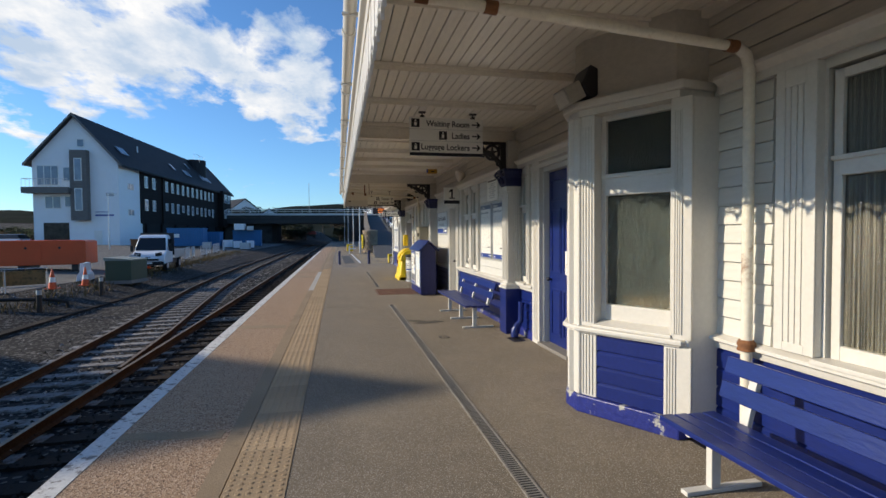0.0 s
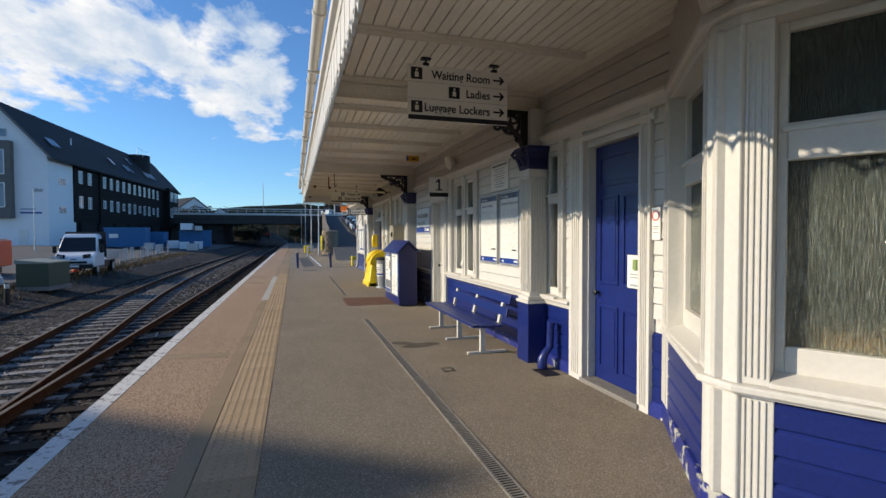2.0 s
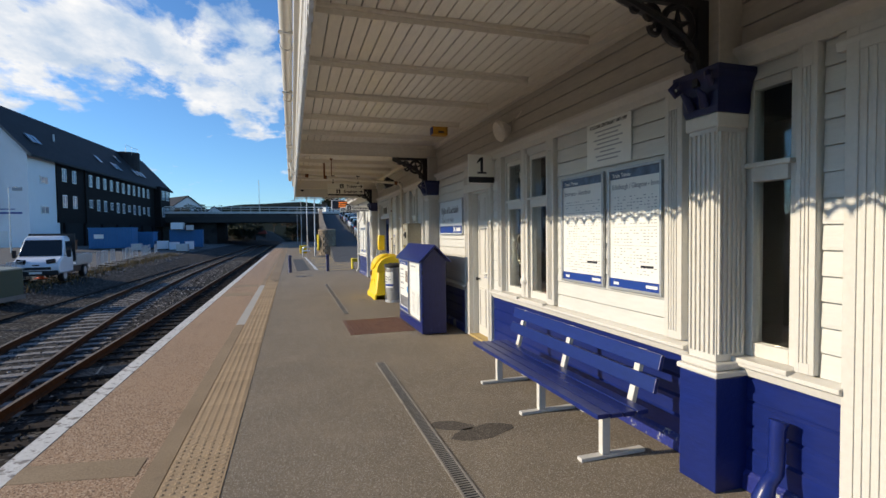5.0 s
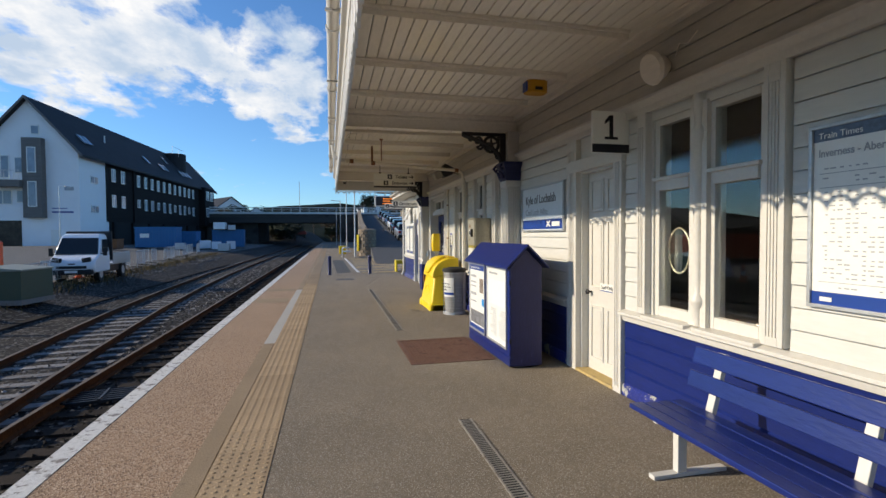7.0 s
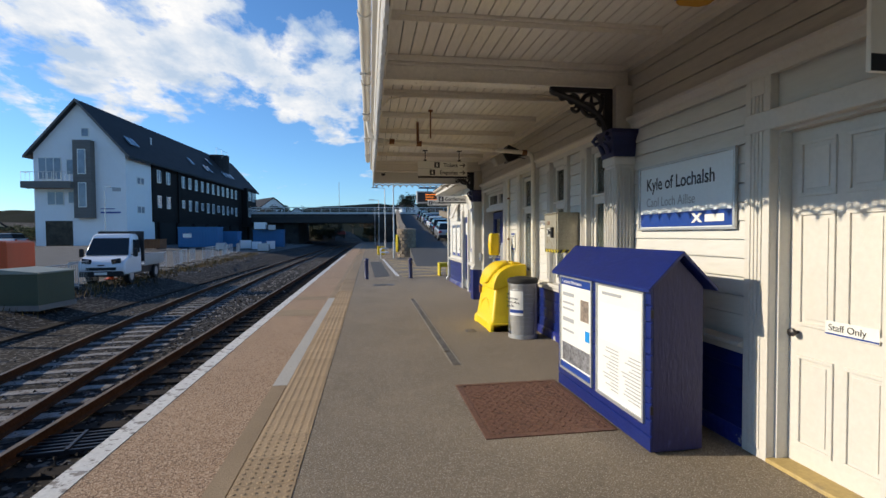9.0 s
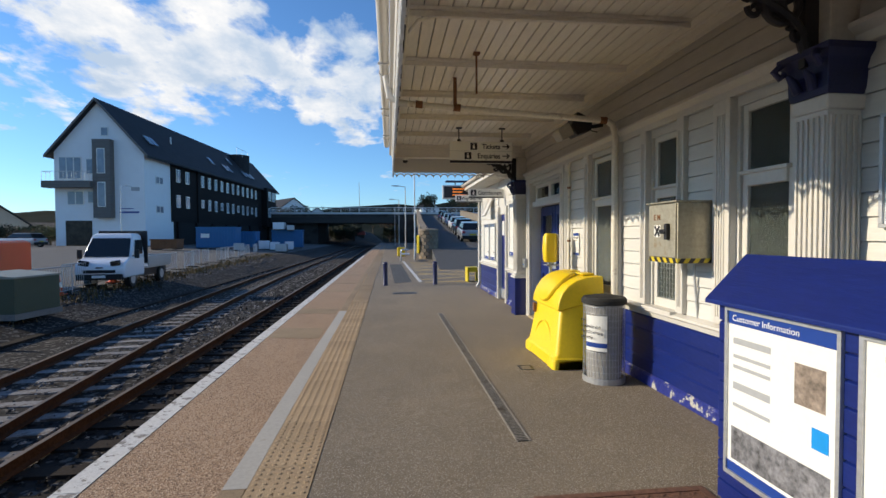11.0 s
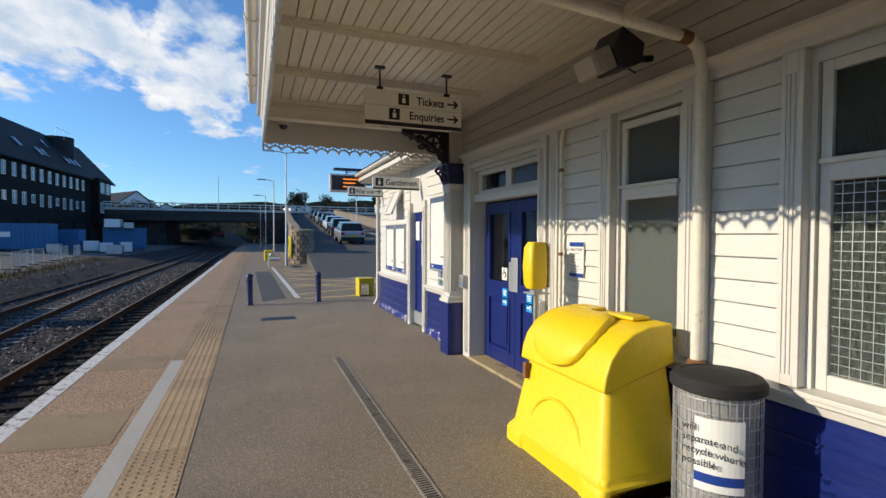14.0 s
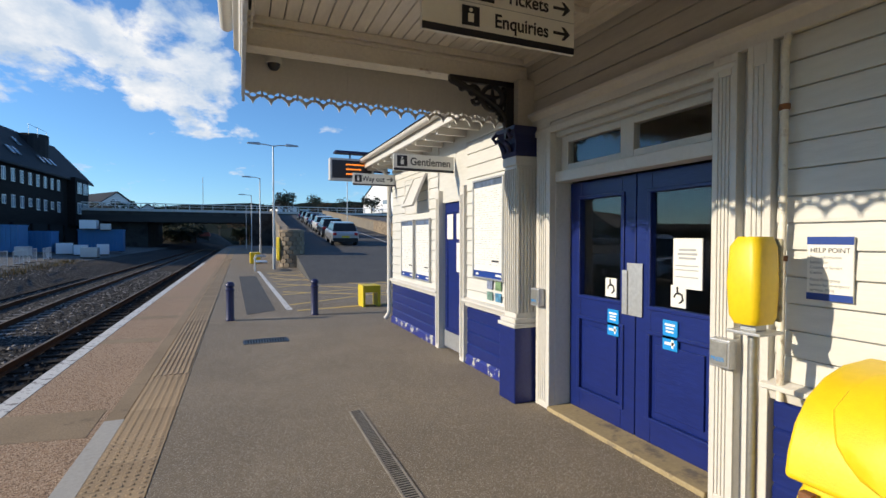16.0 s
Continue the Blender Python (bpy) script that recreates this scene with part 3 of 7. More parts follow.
for i in range(150):
    yy0 = -9 + i * 0.4
    piece("slab", tm if yy0 < 18.6 else trm, tactile, pose(-0.631, yy0, 0.0))
structure("tactile_bed", Shape().box(-0.832, -0.43, -40, 90, -0.03, -0.008), TAN, "mortar bed under the tactile slabs")

# drain channels
drain = thing("drain_channel", "dark slotted metal drain channel set in the asphalt", "drain", kind="structure")
frame_s, hole = Shape(), Shape()
bar = Shape().box(-0.042, 0.042, -0.006, 0.006, -0.004, 0.006).mesh("bar", DRAINIRON)
for y0, y1 in ((-4.6, 6.2), (10.2, 16.4)):
    frame_s.box(1.052, 1.068, y0, y1, -0.01, 0.0065).box(1.156, 1.172, y0, y1, -0.01, 0.0065)
    # Black fill just under the bars, for the shade down in the channel.
    hole.box(1.068, 1.156, y0, y1, -0.01, 0.0025)
part("channel_frame", frame_s, DRAINIRON, drain)
part("channel", hole, VOIDSHADE, drain)
k = 0
far_bars = Shape()
for y0, y1 in ((-3.0, 6.2), (10.2, 16.4)):
    y = y0 + 0.02
    while y < y1:
        if k < 290:
            piece("bar", bar, drain, pose(1.112, y, 0.0))
        else:
            far_bars.box(1.07, 1.154, y - .006, y + .006, -.004, .006)
        k += 1
        y += 0.03
tagged(part("bar_rows", far_bars, DRAINIRON, drain), kind="stuff")

# inspection cover
cov = thing("inspection_cover", "large rusty chequer-plate cover in a steel frame in the paving", "cover", (0.95, 8.03, 0))
part("frame", Shape().box(0, 1.1, 0, .05, -.02, .008).box(0, 1.1, 1.33, 1.38, -.02, .008).box(0, .05, .05, 1.33, -.02, .008).box(1.05, 1.1, .05, 1.33, -.02, .008), COVER, cov)
part("plate", Shape().box(.055, 1.045, .055, 1.325, -.02, .005), COVER, cov)
st = Shape()
for i in range(20):
    for j in range(24):
        m = pose(.08 + i * .05 + (.012 if j % 2 else 0), .085 + j * .053, .005, 0, 0, 40 if (i + j) % 2 else -40)
        st.box(-.019, .019, -.0055, .0055, 0, .004, m)
tagged(part("raised_studs", st, COVER, cov), kind="stuff")
for (x, y, w, d) in ((1.64, 12.13, .16, .2), (1.48, 2.33, .14, .16)):
    t = thing("access_cover", "small square metal access cover set in the asphalt", "cover", (x, y, 0))
    part("frame", Shape().box(0, w, 0, .02, -.01, .005).box(0, w, d - .02, d, -.01, .005).box(0, .02, .02, d - .02, -.01, .005).box(w - .02, w, .02, d - .02, -.01, .005), BLACKIRON, t)
    part("lid", Shape().box(.022, w - .022, .022, d - .022, -.01, .003), ASPHALT, t)
for (x, y, w, d) in ((.17, 19.8, .66, .35), (2.5, 1.8, .2, .3), (2.62, -2.0, .25, .3)):
    t = thing("drain_grate", "black cast iron drain grate in the asphalt", "drain", (x, y, 0))
    part("frame", Shape().box(0, w, 0, .03, -.01, .006).box(0, w, d - .03, d, -.01, .006).box(0, .03, .03, d - .03, -.01, .006).box(w - .03, w, .03, d - .03, -.01, .006), BLACKIRON, t)
    # Shallow black fill, for the shade below the grate.
    part("hole", Shape().box(.03, w - .03, .03, d - .03, -.01, .002), VOIDSHADE, t)
    for i in range(int((w - .06) / .04)):
        part("bar", Shape().box(.04 + i * .04, .06 + i * .04, .03, d - .03, -.005, .005), BLACKIRON, t)
for (x, y, sx, sy, a) in ((1.55, 3.75, .30, .14, 10), (1.35, 3.95, .22, .10, -30)):
    p = Shape()
    p.prism([(sx * math.cos(i * .5236) * rs.uniform(.8, 1.1), sy * math.sin(i * .5236) * rs.uniform(.8, 1.1)) for i in range(12)], .0, .002, pose(x, y, 0, 0, 0, a))
    tagged(part("tar_patch", p, speckled("tar_patch", (.10, .085, .068), [(.2, .17, .14), (.06, .055, .045), (.15, .125, .1)])), "dark tar stain on the asphalt", "stain", "tar stains")

# hatched bay and road markings beyond the bollards
marks = thing("road_markings", "worn yellow hatched lines and white kerb line on the forecourt", "marking", kind="structure")


def stripe(x0, y0, x1, y1, w, material):
    d = Vector((x1 - x0, y1 - y0, 0)).normalized()
    q = Vector((-d.y, d.x, 0)) * w / 2
    a, b = Vector((x0, y0, 0)), Vector((x1, y1, 0))
    s = Shape().prism([(p.x, p.y) for p in (a - q, a + q, b + q, b - q)], 0.0, 0.0045)
    return part("line", s, material, marks)


stripe(1.15, 23.2, 0.95, 36.5, .13, WLINE)
stripe(1.3, 23.0, 7.0, 23.8, .14, YPAINT)
for i in range(6):
    stripe(1.25, 24.0 + i * 2.2, 6.5, 25.6 + i * 2.2 + (0 if i % 2 else 1.5), .11, YPAINT)
for i in range(4):
    stripe(5.6 - i * .2, 23.8 + i * 1.6, 1.3, 27.0 + i * 2.6, .11, YPAINT)
structure("tarmac_patch", Shape().prism([(.25, 22.8), (.85, 23.2), (.75, 33.5), (.1, 33.5)], 0, .004), ROADM, "darker strip of newer tarmac")

# ---- station building ----
def boards(parent, name, y0, y1, z0, z1, pitch, material, x=WALL, skip=()):
    """Overlapping weatherboards, one object each."""
    n = max(1, round((z1 - z0) / pitch))
    h = (z1 - z0) / n
    if name == "dado_board":
        outline = [(.03, 0), (-.014, .002), (-.014, h - .026), (.004, h - .006), (.03, h - .006)]
    else:
        outline = [(.03, 0), (-.014, .002), (-.014, .02), (-.005, h - .007), (.03, h - .007)]
    s = Shape().prism(outline, 0, y1 - y0, None, "y")
    me = s.mesh(name, material)
    for i in range(n):
        piece(name, me, parent, pose(x, y0, z0 + i * h))


def wall_body(s, y0, y1, z0, z1):
    s.box(WALL + 0.012, WALL + 0.2, y0, y1, z0, z1)


SILL, HEAD = 0.84, 2.70
wall = Shape()
openings = [(-4.35, -2.66, SILL, 2.64), (-1.68, 0.30, 0.76, 2.70), (0.66, 1.51, 0.0, 2.54), (2.07, 2.44, SILL, 2.62), (4.9, 5.42, SILL, 2.62), (5.55, 6.05, SILL, 2.62),
            (6.6, 7.33, 0.0, 2.30), (9.62, 10.15, SILL, 2.62), (10.93, 11.42, SILL, 2.62), (12.27, 12.92, SILL, 2.64), (14.05, 15.71, 0.0, 2.56),
            (17.72, 18.42, 0.0, 2.12), (18.95, 20.1, 2.05, 2.62)]
last = -9.0
for y0, y1, z0, z1 in openings:
    wall_body(wall, last, y0, -0.02, 3.5)
    if z0 > 0:
        wall_body(wall, y0, y1, -0.02, z0)
    wall_body(wall, y0, y1, z1, 3.5)
    last = y1
wall_body(wall, last, 20.85, -0.02, 3.5)
west = structure("wall_platform", wall, BOARD, "white painted timber wall of the station building")
structure("wall_rear", Shape().box(8.0, 8.2, -9, 20.85, 0, 3.5).box(3.05, 8.2, 20.65, 20.85, 0, 3.5).box(3.05, 8.0, -9.2, -9, 0, 3.5).box(3.05, 8, 5.9 + 10.1, 6.1 + 10.1, 0, 3.5), DIMROOM, "plain inner and rear walls of the building")
structure("floor_inside", Shape().box(3.05, 8, -9, 20.65, 0.001, 0.03), DIMROOM, "floor inside the building with indoor dimness in its colour")
structure("ceiling_inside", Shape().box(3.05, 8.2, -9.2, 20.85, 3.5, 3.6), DIMROOM, "plain ceiling inside the building")

# boards between the uprights: (from, to)
for y0, y1 in ((-2.3, -1.8), (0.36, 0.5), (1.8, 1.92), (3.06, 4.68), (6.22, 6.44), (7.58, 9.18), (10.4, 10.78), (11.58, 12.03), (13.1, 13.68)):
    boards(west, "board", y0, y1, SILL + .01, HEAD, 0.145, BOARD)
for y0, y1 in ((16.4, 17.6), (18.56, 20.85)):
    boards(west, "board", y0, y1, 0.80, 3.0, 0.16, BOARD)
for y0, y1 in ((-6.0, -1.8), (0.36, 0.5), (1.8, 2.5), (2.85, 6.44), (7.58, 9.18), (9.5, 13.68), (16.4, 17.55), (18.56, 20.85)):
    boards(west, "dado_board", y0, y1, 0.12, 0.74, 0.155, BLUE)
plinth = Shape()
for y0, y1 in ((-6.0, -1.8), (0.2, 0.5), (1.8, 6.44), (7.58, 13.7), (16.35, 17.55), (18.56, 20.85)):
    plinth.prism([(WALL + .01, 0), (WALL - .05, 0), (WALL - .04, .1), (WALL - .02, .125), (WALL + .01, .125)], y0, y1, None, "y")
structure("baseboard", plinth, BLUEWORN, "blue plinth with flaking paint over pale cement", .006)

frz = thing("frieze", "cream boarded frieze with the canopy's shade in its colour", "", kind="structure")
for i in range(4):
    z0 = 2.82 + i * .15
    part("frieze_board", Shape().prism([(WALL + .012, z0), (WALL - .03, z0), (WALL - .02, z0 + .145), (WALL + .012, z0 + .145)], -9, 16.4, None, "y"), SHADEDCREAM, frz, bevel=.003)
cor = Shape()
for y0, y1 in ((-6, -1.85), (.3, 2.5), (2.82, 9.16), (9.5, 16.06)):
    cor.prism([(WALL, 2.70), (WALL - .045, 2.70), (WALL - .05, 2.76), (WALL - .10, 2.80), (WALL - .10, 2.83), (WALL, 2.83)], y0, y1, None, "y")
structure("trim", cor, WHITE, "white moulded cornice over the windows", .004)


def sill(y0, y1, z=0.74):
    s = Shape().prism([(WALL + .012, z), (WALL - .03, z), (WALL - .045, z + .05), (WALL - .085, z + .065), (WALL - .085, z + .09), (WALL - .02, z + .11), (WALL + .012, z + .11)], y0, y1, None, "y")
    structure("sill_rail", s, WHITE, "white moulded sill rail above the blue dado", .004)


for y0, y1 in ((-6, -1.78), (1.78, 2.5), (2.83, 6.46), (9.5, 13.72), (16.36, 17.6), (18.5, 20.86)):
    sill(y0, y1)
sill(7.58, 9.16, .70)


def pilaster(y0, y1, z0, z1, x=WALL, depth=.055):
    """A flat upright with shallow flutes cut down the middle of its face."""
    w = y1 - y0
    s = Shape().box(x - depth + .008, x + .02, y0, y1, z0, z1)
    n = 4 if w > .15 else 3
    margin, rib = w * .20, w * .035
    edges = [y0 + margin + i * (w - 2 * margin) / n for i in range(n + 1)]
    s.box(x - depth, x - depth + .008, y0, edges[0] + rib, z0, z1).box(x - depth, x - depth + .008, edges[-1] - rib, y1, z0, z1)
    for e in edges[1:-1]:
        s.box(x - depth, x - depth + .008, e - rib, e + rib, z0 + .06, z1 - .12)
    for a, b in ((z0, z0 + .06), (z1 - .12, z1)):
        s.box(x - depth, x - depth + .008, edges[0] + rib, edges[-1] - rib, a, b)
    return structure("trim", s, WHITE, "white fluted timber upright of the wall", .003)


for y0, y1 in ((-2.64, -2.36), (2.88, 3.05), (4.7, 4.86), (6.08, 6.21), (10.18, 10.38), (10.79, 10.9), (11.45, 11.57), (12.04, 12.24), (12.95, 13.09)):
    pilaster(y0, y1, .86, HEAD)
for y0, y1, top in ((.5, .65, 2.70), (1.53, 1.79, 2.70), (6.45, 6.59, 2.45), (7.35, 7.57, 2.70), (13.69, 13.83, 2.70), (13.89, 14.045, 2.70), (15.715, 15.93, 2.70), (17.58, 17.71, 2.3), (18.43, 18.56, 2.3)):
    pilaster(y0, y1, 0.0, top)
pilaster(1.93, 2.04, .86, HEAD)


def window(n, y0, y1, material, split_at=1.98, parent=None, m=None, z0=SILL + .02, z1=2.62, label="white timber sash window with obscured glass", mesh_grid=False):
    """Casement below a fixed light; built at y0..y1 and set back in the wall."""
    ob = thing("window_%d" % n, label, "window", kind="structure")
    if m is not None:
        ob.matrix_basis = m
    f, xa, xb = Shape(), WALL + .03, WALL + .10
    f.box(xa, xb, y0, y0 + .055, z0, z1).box(xa, xb, y1 - .055, y1, z0, z1)
    f.box(xa, xb, y0 + .055, y1 - .055, z0, z0 + .09).box(xa, xb, y0 + .055, y1 - .055, z1 - .06, z1)
    part("window_frame", f, WHITE, ob, bevel=.006)
    part("transom", Shape().box(xa - .02, xb, y0 + .055, y1 - .055, split_at, split_at + .12).box(xa - .05, xa, y0 + .02, y1 - .02, split_at + .09, split_at + .12), WHITE, ob, bevel=.006)
    for a, b in ((z0 + .09, split_at), (split_at + .12, z1 - .06)):
        p = part("pane", Shape().box(xb - .045, xb - .039, y0 + .05, y1 - .05, a - .005, b + .005), material, ob)
        p.visible_shadow = False
    if mesh_grid:
        wires = Shape()
        yy1 = y0 + .07
        while yy1 < y1 - .06:
            wires.box(xb - .05, xb - .0475, yy1, yy1 + .003, z0 + .09, split_at)
            yy1 += .05
        zz = z0 + .1
        while zz < split_at:
            wires.box(xb - .05, xb - .0475, y0 + .055, y1 - .055, zz, zz + .003)
            zz += .05
        part("wire_mesh", wires, GALV, ob)
    part("window_sill", Shape().box(WALL - .10, xb, y0 - .03, y1 + .03, z0 - .03, z0).box(WALL - .02, xb, y0 - .02, y1 + .02, z0 - .06, z0 - .03), WHITE, ob, bevel=.005)
    return ob


window(1, -4.3, -2.68, REEDGLASS)
window(3, 2.08, 2.43, CLEAR, label="narrow white sash window with clear glass")
window(4, 4.9, 5.41, CLEAR, label="white timber window with clear glass and toys on its ledge")
window(5, 5.56, 6.05, CLEAR, label="white timber window with clear glass and a round mirror behind")
window(6, 9.64, 10.14, RAINGLASS)
window(7, 10.94, 11.41, RAINGLASS, mesh_grid=True, label="white sash window with obscured glass behind wire mesh")
window(8, 12.28, 12.91, PEBBLEGLASS)
mull = Shape()
mull.lathe([(.035, .86), (.035, 1.0), (.062, 1.04), (.062, 1.08), (.035, 1.12), (.04, 1.2), (.04, 2.3), (.06, 2.36), (.06, 2.42), (.035, 2.46), (.05, 2.6), (.05, 2.70)], WALL, 5.485, 12)
mull.box(WALL - .01, WALL + .13, 5.395, 5.575, .86, 2.64)
structure("mullion", mull, WHITE, "white turned timber mullion between two windows", 0, True)

# bay window: two canted faces meeting at a blunt nose
A, Bc, C, D = Vector((2.85, .38)), Vector((2.10, -.82)), Vector((2.10, -1.0)), Vector((2.54, -1.74))
bay = thing("bay_window", "white timber bay window with blue panels and flaking plinth", "bay window", kind="structure")


def prism_plan(pts, z0, z1, name, material, bevel=.005, label=""):
    return part(name, Shape().prism(pts, z0, z1), material, bay, label, bevel)


def inset(k):
    return [(WALL + .2, A.y), (A.x + k * .3, A.y + k), (Bc.x - k, Bc.y + k * .3), (C.x - k, C.y - k * .3), (D.x - k * .3, D.y - k), (WALL + .2, D.y)]


prism_plan(inset(.045), 0, .16, "plinth", BLUEWORN, .012, "blue plinth with paint flaking off cement")
prism_plan(inset(-.05), .16, .74, "lower_wall", BLUE)
prism_plan(inset(.075), .755, .80, "sill", WHITE, .012)
prism_plan(inset(.045), .74, .755, "sill_bead", WHITE, .004)
prism_plan(inset(.02), 2.70, 2.76, "cornice_bead", WHITE)
prism_plan(inset(.075), 2.76, 2.83, "cornice", WHITE, .015)
prism_plan(inset(-.04), 2.83, 3.42, "upper_wall", SHADEDCREAM)


LEDGEWOOD = mat("varnished_wood", (.55, .27, .08), .4, vary=.2, grain=12, stretch=(1, 1, 6))


def face(p, q, gap0, gap1, material, n):
    """Posts, panel strips and window of one canted face from p to q."""
    d = (q - p)
    length = d.length
    ang = math.degrees(math.atan2(d.y, d.x))
    m = pose(p.x, p.y, 0, 0, 0, ang)
    for a, b, low, wide in ((-.11, gap0, (-.02, .10), -1), (length - gap1, length, (length - gap1 - .02, length), 1)):
        part("post", Shape().box(a, b, -.20, .012, .80, 2.70), WHITE, bay, bevel=.006).matrix_basis = m
        part("post", Shape().box(min(a, low[0]), low[1], -.10, .012, .16, .74), WHITE, bay, bevel=.006).matrix_basis = m
        for lo, hi, z0, z1 in ((max(a, -.05), b, .84, 2.60), (low[0] + .01, low[1], .18, .72)):
            for k in range(4):
                c = lo + (hi - lo) * (.2 + .2 * k)
                part("reed", Shape().box(c - .007, c + .007, .012, .021, z0, z1), WHITE, bay, bevel=.003).matrix_basis = m
    for i in range(4):
        s = Shape().prism([(-.03, 0), (.006, .003), (.006, .112), (-.014, .137), (-.03, .137)], .10, length - gap1 - .02, None, "x")
        part("panel_board", s, BLUE, bay).matrix_basis = m @ pose(0, 0, .165 + i * .143)
    a, b = gap0, length - gap1
    f = Shape().box(a, a + .045, -.20, -.11, .80, 2.70).box(b - .045, b, -.20, -.11, .80, 2.70).box(a + .045, b - .045, -.20, -.11, .80, 1.0).box(a + .045, b - .045, -.20, -.11, 2.65, 2.70).box(a + .045, b - .045, -.20, -.10, 1.98, 2.175)
    part("window_frame", f, WHITE, bay, bevel=.006).matrix_basis = m
    part("transom_bead", Shape().box(a + .02, b - .02, -.11, -.08, 2.13, 2.16), WHITE, bay, bevel=.006).matrix_basis = m
    part("inner_sill", Shape().prism([(-.11, .80), (.03, .80), (.03, .825), (-.11, .865)], a, b, None, "x"), WHITE, bay, bevel=.005).matrix_basis = m
    part("inside_ledge", Shape().box(a - .03, b + .03, -.36, -.22, .80, 1.09), LEDGEWOOD, bay, "varnished amber wood ledge", .006).matrix_basis = m
    for z0, z1 in ((.995, 1.985), (2.17, 2.655)):
        o = part("pane", Shape().box(a + .04, b - .04, -.155, -.15, z0, z1), material, bay)
        o.matrix_basis = m
        o.visible_shadow = False
    return m


face(D, C, .04, .146, RAINGLASS, 1)
face(Bc, A, .18, .2, RAINGLASS, 2)
prism_plan([(2.07, -.80), (2.07, -1.02), (2.22, -1.04), (2.22, -.78)], .16, 2.70, "corner_post", WHITE, .012)
prism_plan([(2.50, -1.70), (2.58, -1.82), (2.9, -1.82), (2.9, -1.70)], .16, 2.70, "corner_post", WHITE, .008)

# ---- doors ----
def panelled(ob, y0, y1, z0, z1, material, panels, x=WALL + .1, name="door_leaf"):
    part(name, Shape().box(x, x + .05, y0, y1, z0, z1), material, ob, bevel=.004)
    for a, b, c, d in panels:
        s = Shape()
        s.box(x - .014, x, a, b, c, c + .025).box(x - .014, x, a, b, d - .025, d).box(x - .014, x, a, a + .025, c + .025, d - .025).box(x - .014, x, b - .025, b, c + .025, d - .025)
        s.box(x - .007, x, a + .05, b - .05, c + .05, d - .05)
        part("panel", s, material, ob, bevel=.004)


def knob(ob, x, y, z, material=BLACKIRON):
    s = Shape().tube([(x, y, z), (x - .03, y, z)], .012).tube([(x - .03, y, z), (x - .04, y, z), (x - .062, y, z), (x - .07, y, z)], [.018, .028, .028, .012], 12)
    part("door_knob", s, material, ob, smooth=True)


d1 = thing("door_1", "closed blue panelled wooden door with a round knob", "door", kind="structure")
panelled(d1, .66, 1.51, .05, 2.53, BLUE, [(.74, 1.05, .18, .85), (1.12, 1.43, .18, .85), (.74, 1.05, 1.08, 2.0), (1.12, 1.43, 1.08, 2.0), (.74, 1.43, 2.1, 2.42)])
knob(d1, WALL + .1, 1.44, .98)
part("threshold", Shape().box(WALL - .08, WALL + .16, .62, 1.55, 0, .05), CONCRETE, d1, bevel=.01)
d2 = thing("door_2", "closed white panelled staff door with a brass knob", "door", kind="structure")
panelled(d2, 6.6, 7.33, .03, 2.30, WHITE, [(6.67, 6.93, .16, .78), (7.0, 7.26, .16, .78), (6.67, 6.93, .98, 1.75), (7.0, 7.26, .98, 1.75), (6.67, 6.93, 1.85, 2.22), (7.0, 7.26, 1.85, 2.22)])
knob(d2, WALL + .1, 7.26, .93)
part("threshold", Shape().box(WALL - .06, WALL + .16, 6.58, 7.35, 0, .03), mat("worn_yellow_step", (.45, .33, .13), .8, stain=(.25, .2, .14), stain_at=.5), d2, bevel=.006)
part("name_plate", Shape().box(WALL + .085, WALL + .09, 6.72, 7.05, .96, 1.05), SIGNW, d2)
part("plate_line", Shape().box(WALL + .0835, WALL + .085, 6.72, 7.05, .965, .975), SIGNB, d2)
lettering("Staff Only", .06, SIGNK, d2, on_wall(WALL + .0835, 7.03, .99))
part("lintel", Shape().box(WALL - .06, WALL + .1, 6.44, 7.58, 2.32, 2.46), WHITE, d2, bevel=.01)
d3 = thing("door_3", "closed blue double doors with glazed upper panels", "double door", (.04, -.05, 0), kind="structure")
for a, b in ((14.11, 14.925), (14.935, 15.75)):
    x = WALL + .135
    leaf = Shape()
    leaf.box(x, x + .05, a, a + .15, .04, 2.13).box(x, x + .05, b - .15, b, .04, 2.13).box(x, x + .05, a + .15, b - .15, .04, .24).box(x, x + .05, a + .15, b - .15, .88, 1.10).box(x, x + .05, a + .15, b - .15, 1.97, 2.13)
    leaf.box(x + .015, x + .04, a + .15, b - .15, .24, .88)
    part("door_leaf", leaf, BLUE, d3, bevel=.006)
    bead = Shape()
    for c, d in ((.24, .88), (1.10, 1.97)):
        bead.box(x - .014, x, a + .115, b - .115, c - .03, c).box(x - .014, x, a + .115, b - .115, d, d + .03).box(x - .014, x, a + .115, a + .15, c, d).box(x - .014, x, b - .15, b - .115, c, d)
    bead.box(x - .002, x + .015, a + .20, b - .20, .30, .82)
    part("moulding", bead, BLUE, d3, bevel=.005)
    p = part("pane", Shape().box(x + .022, x + .028, a + .145, b - .145, 1.095, 1.975), CLEAR, d3)
    p.visible_shadow = False
part("threshold", Shape().box(WALL - .12, WALL + .20, 14.10, 15.76, 0, .04), mat("worn_step", (.36, .28, .15), .8, stain=(.16, .13, .1), stain_at=.5, stain_scale=4), d3, bevel=.008)
part("transom", Shape().box(WALL - .03, WALL + .12, 14.08, 15.78, 2.14, 2.24), WHITE, d3, bevel=.008)
fan = Shape()
for a, b in ((14.1, 14.2), (14.86, 15.0), (15.66, 15.76)):
    fan.box(WALL + .03, WALL + .1, a, b, 2.24, 2.56)
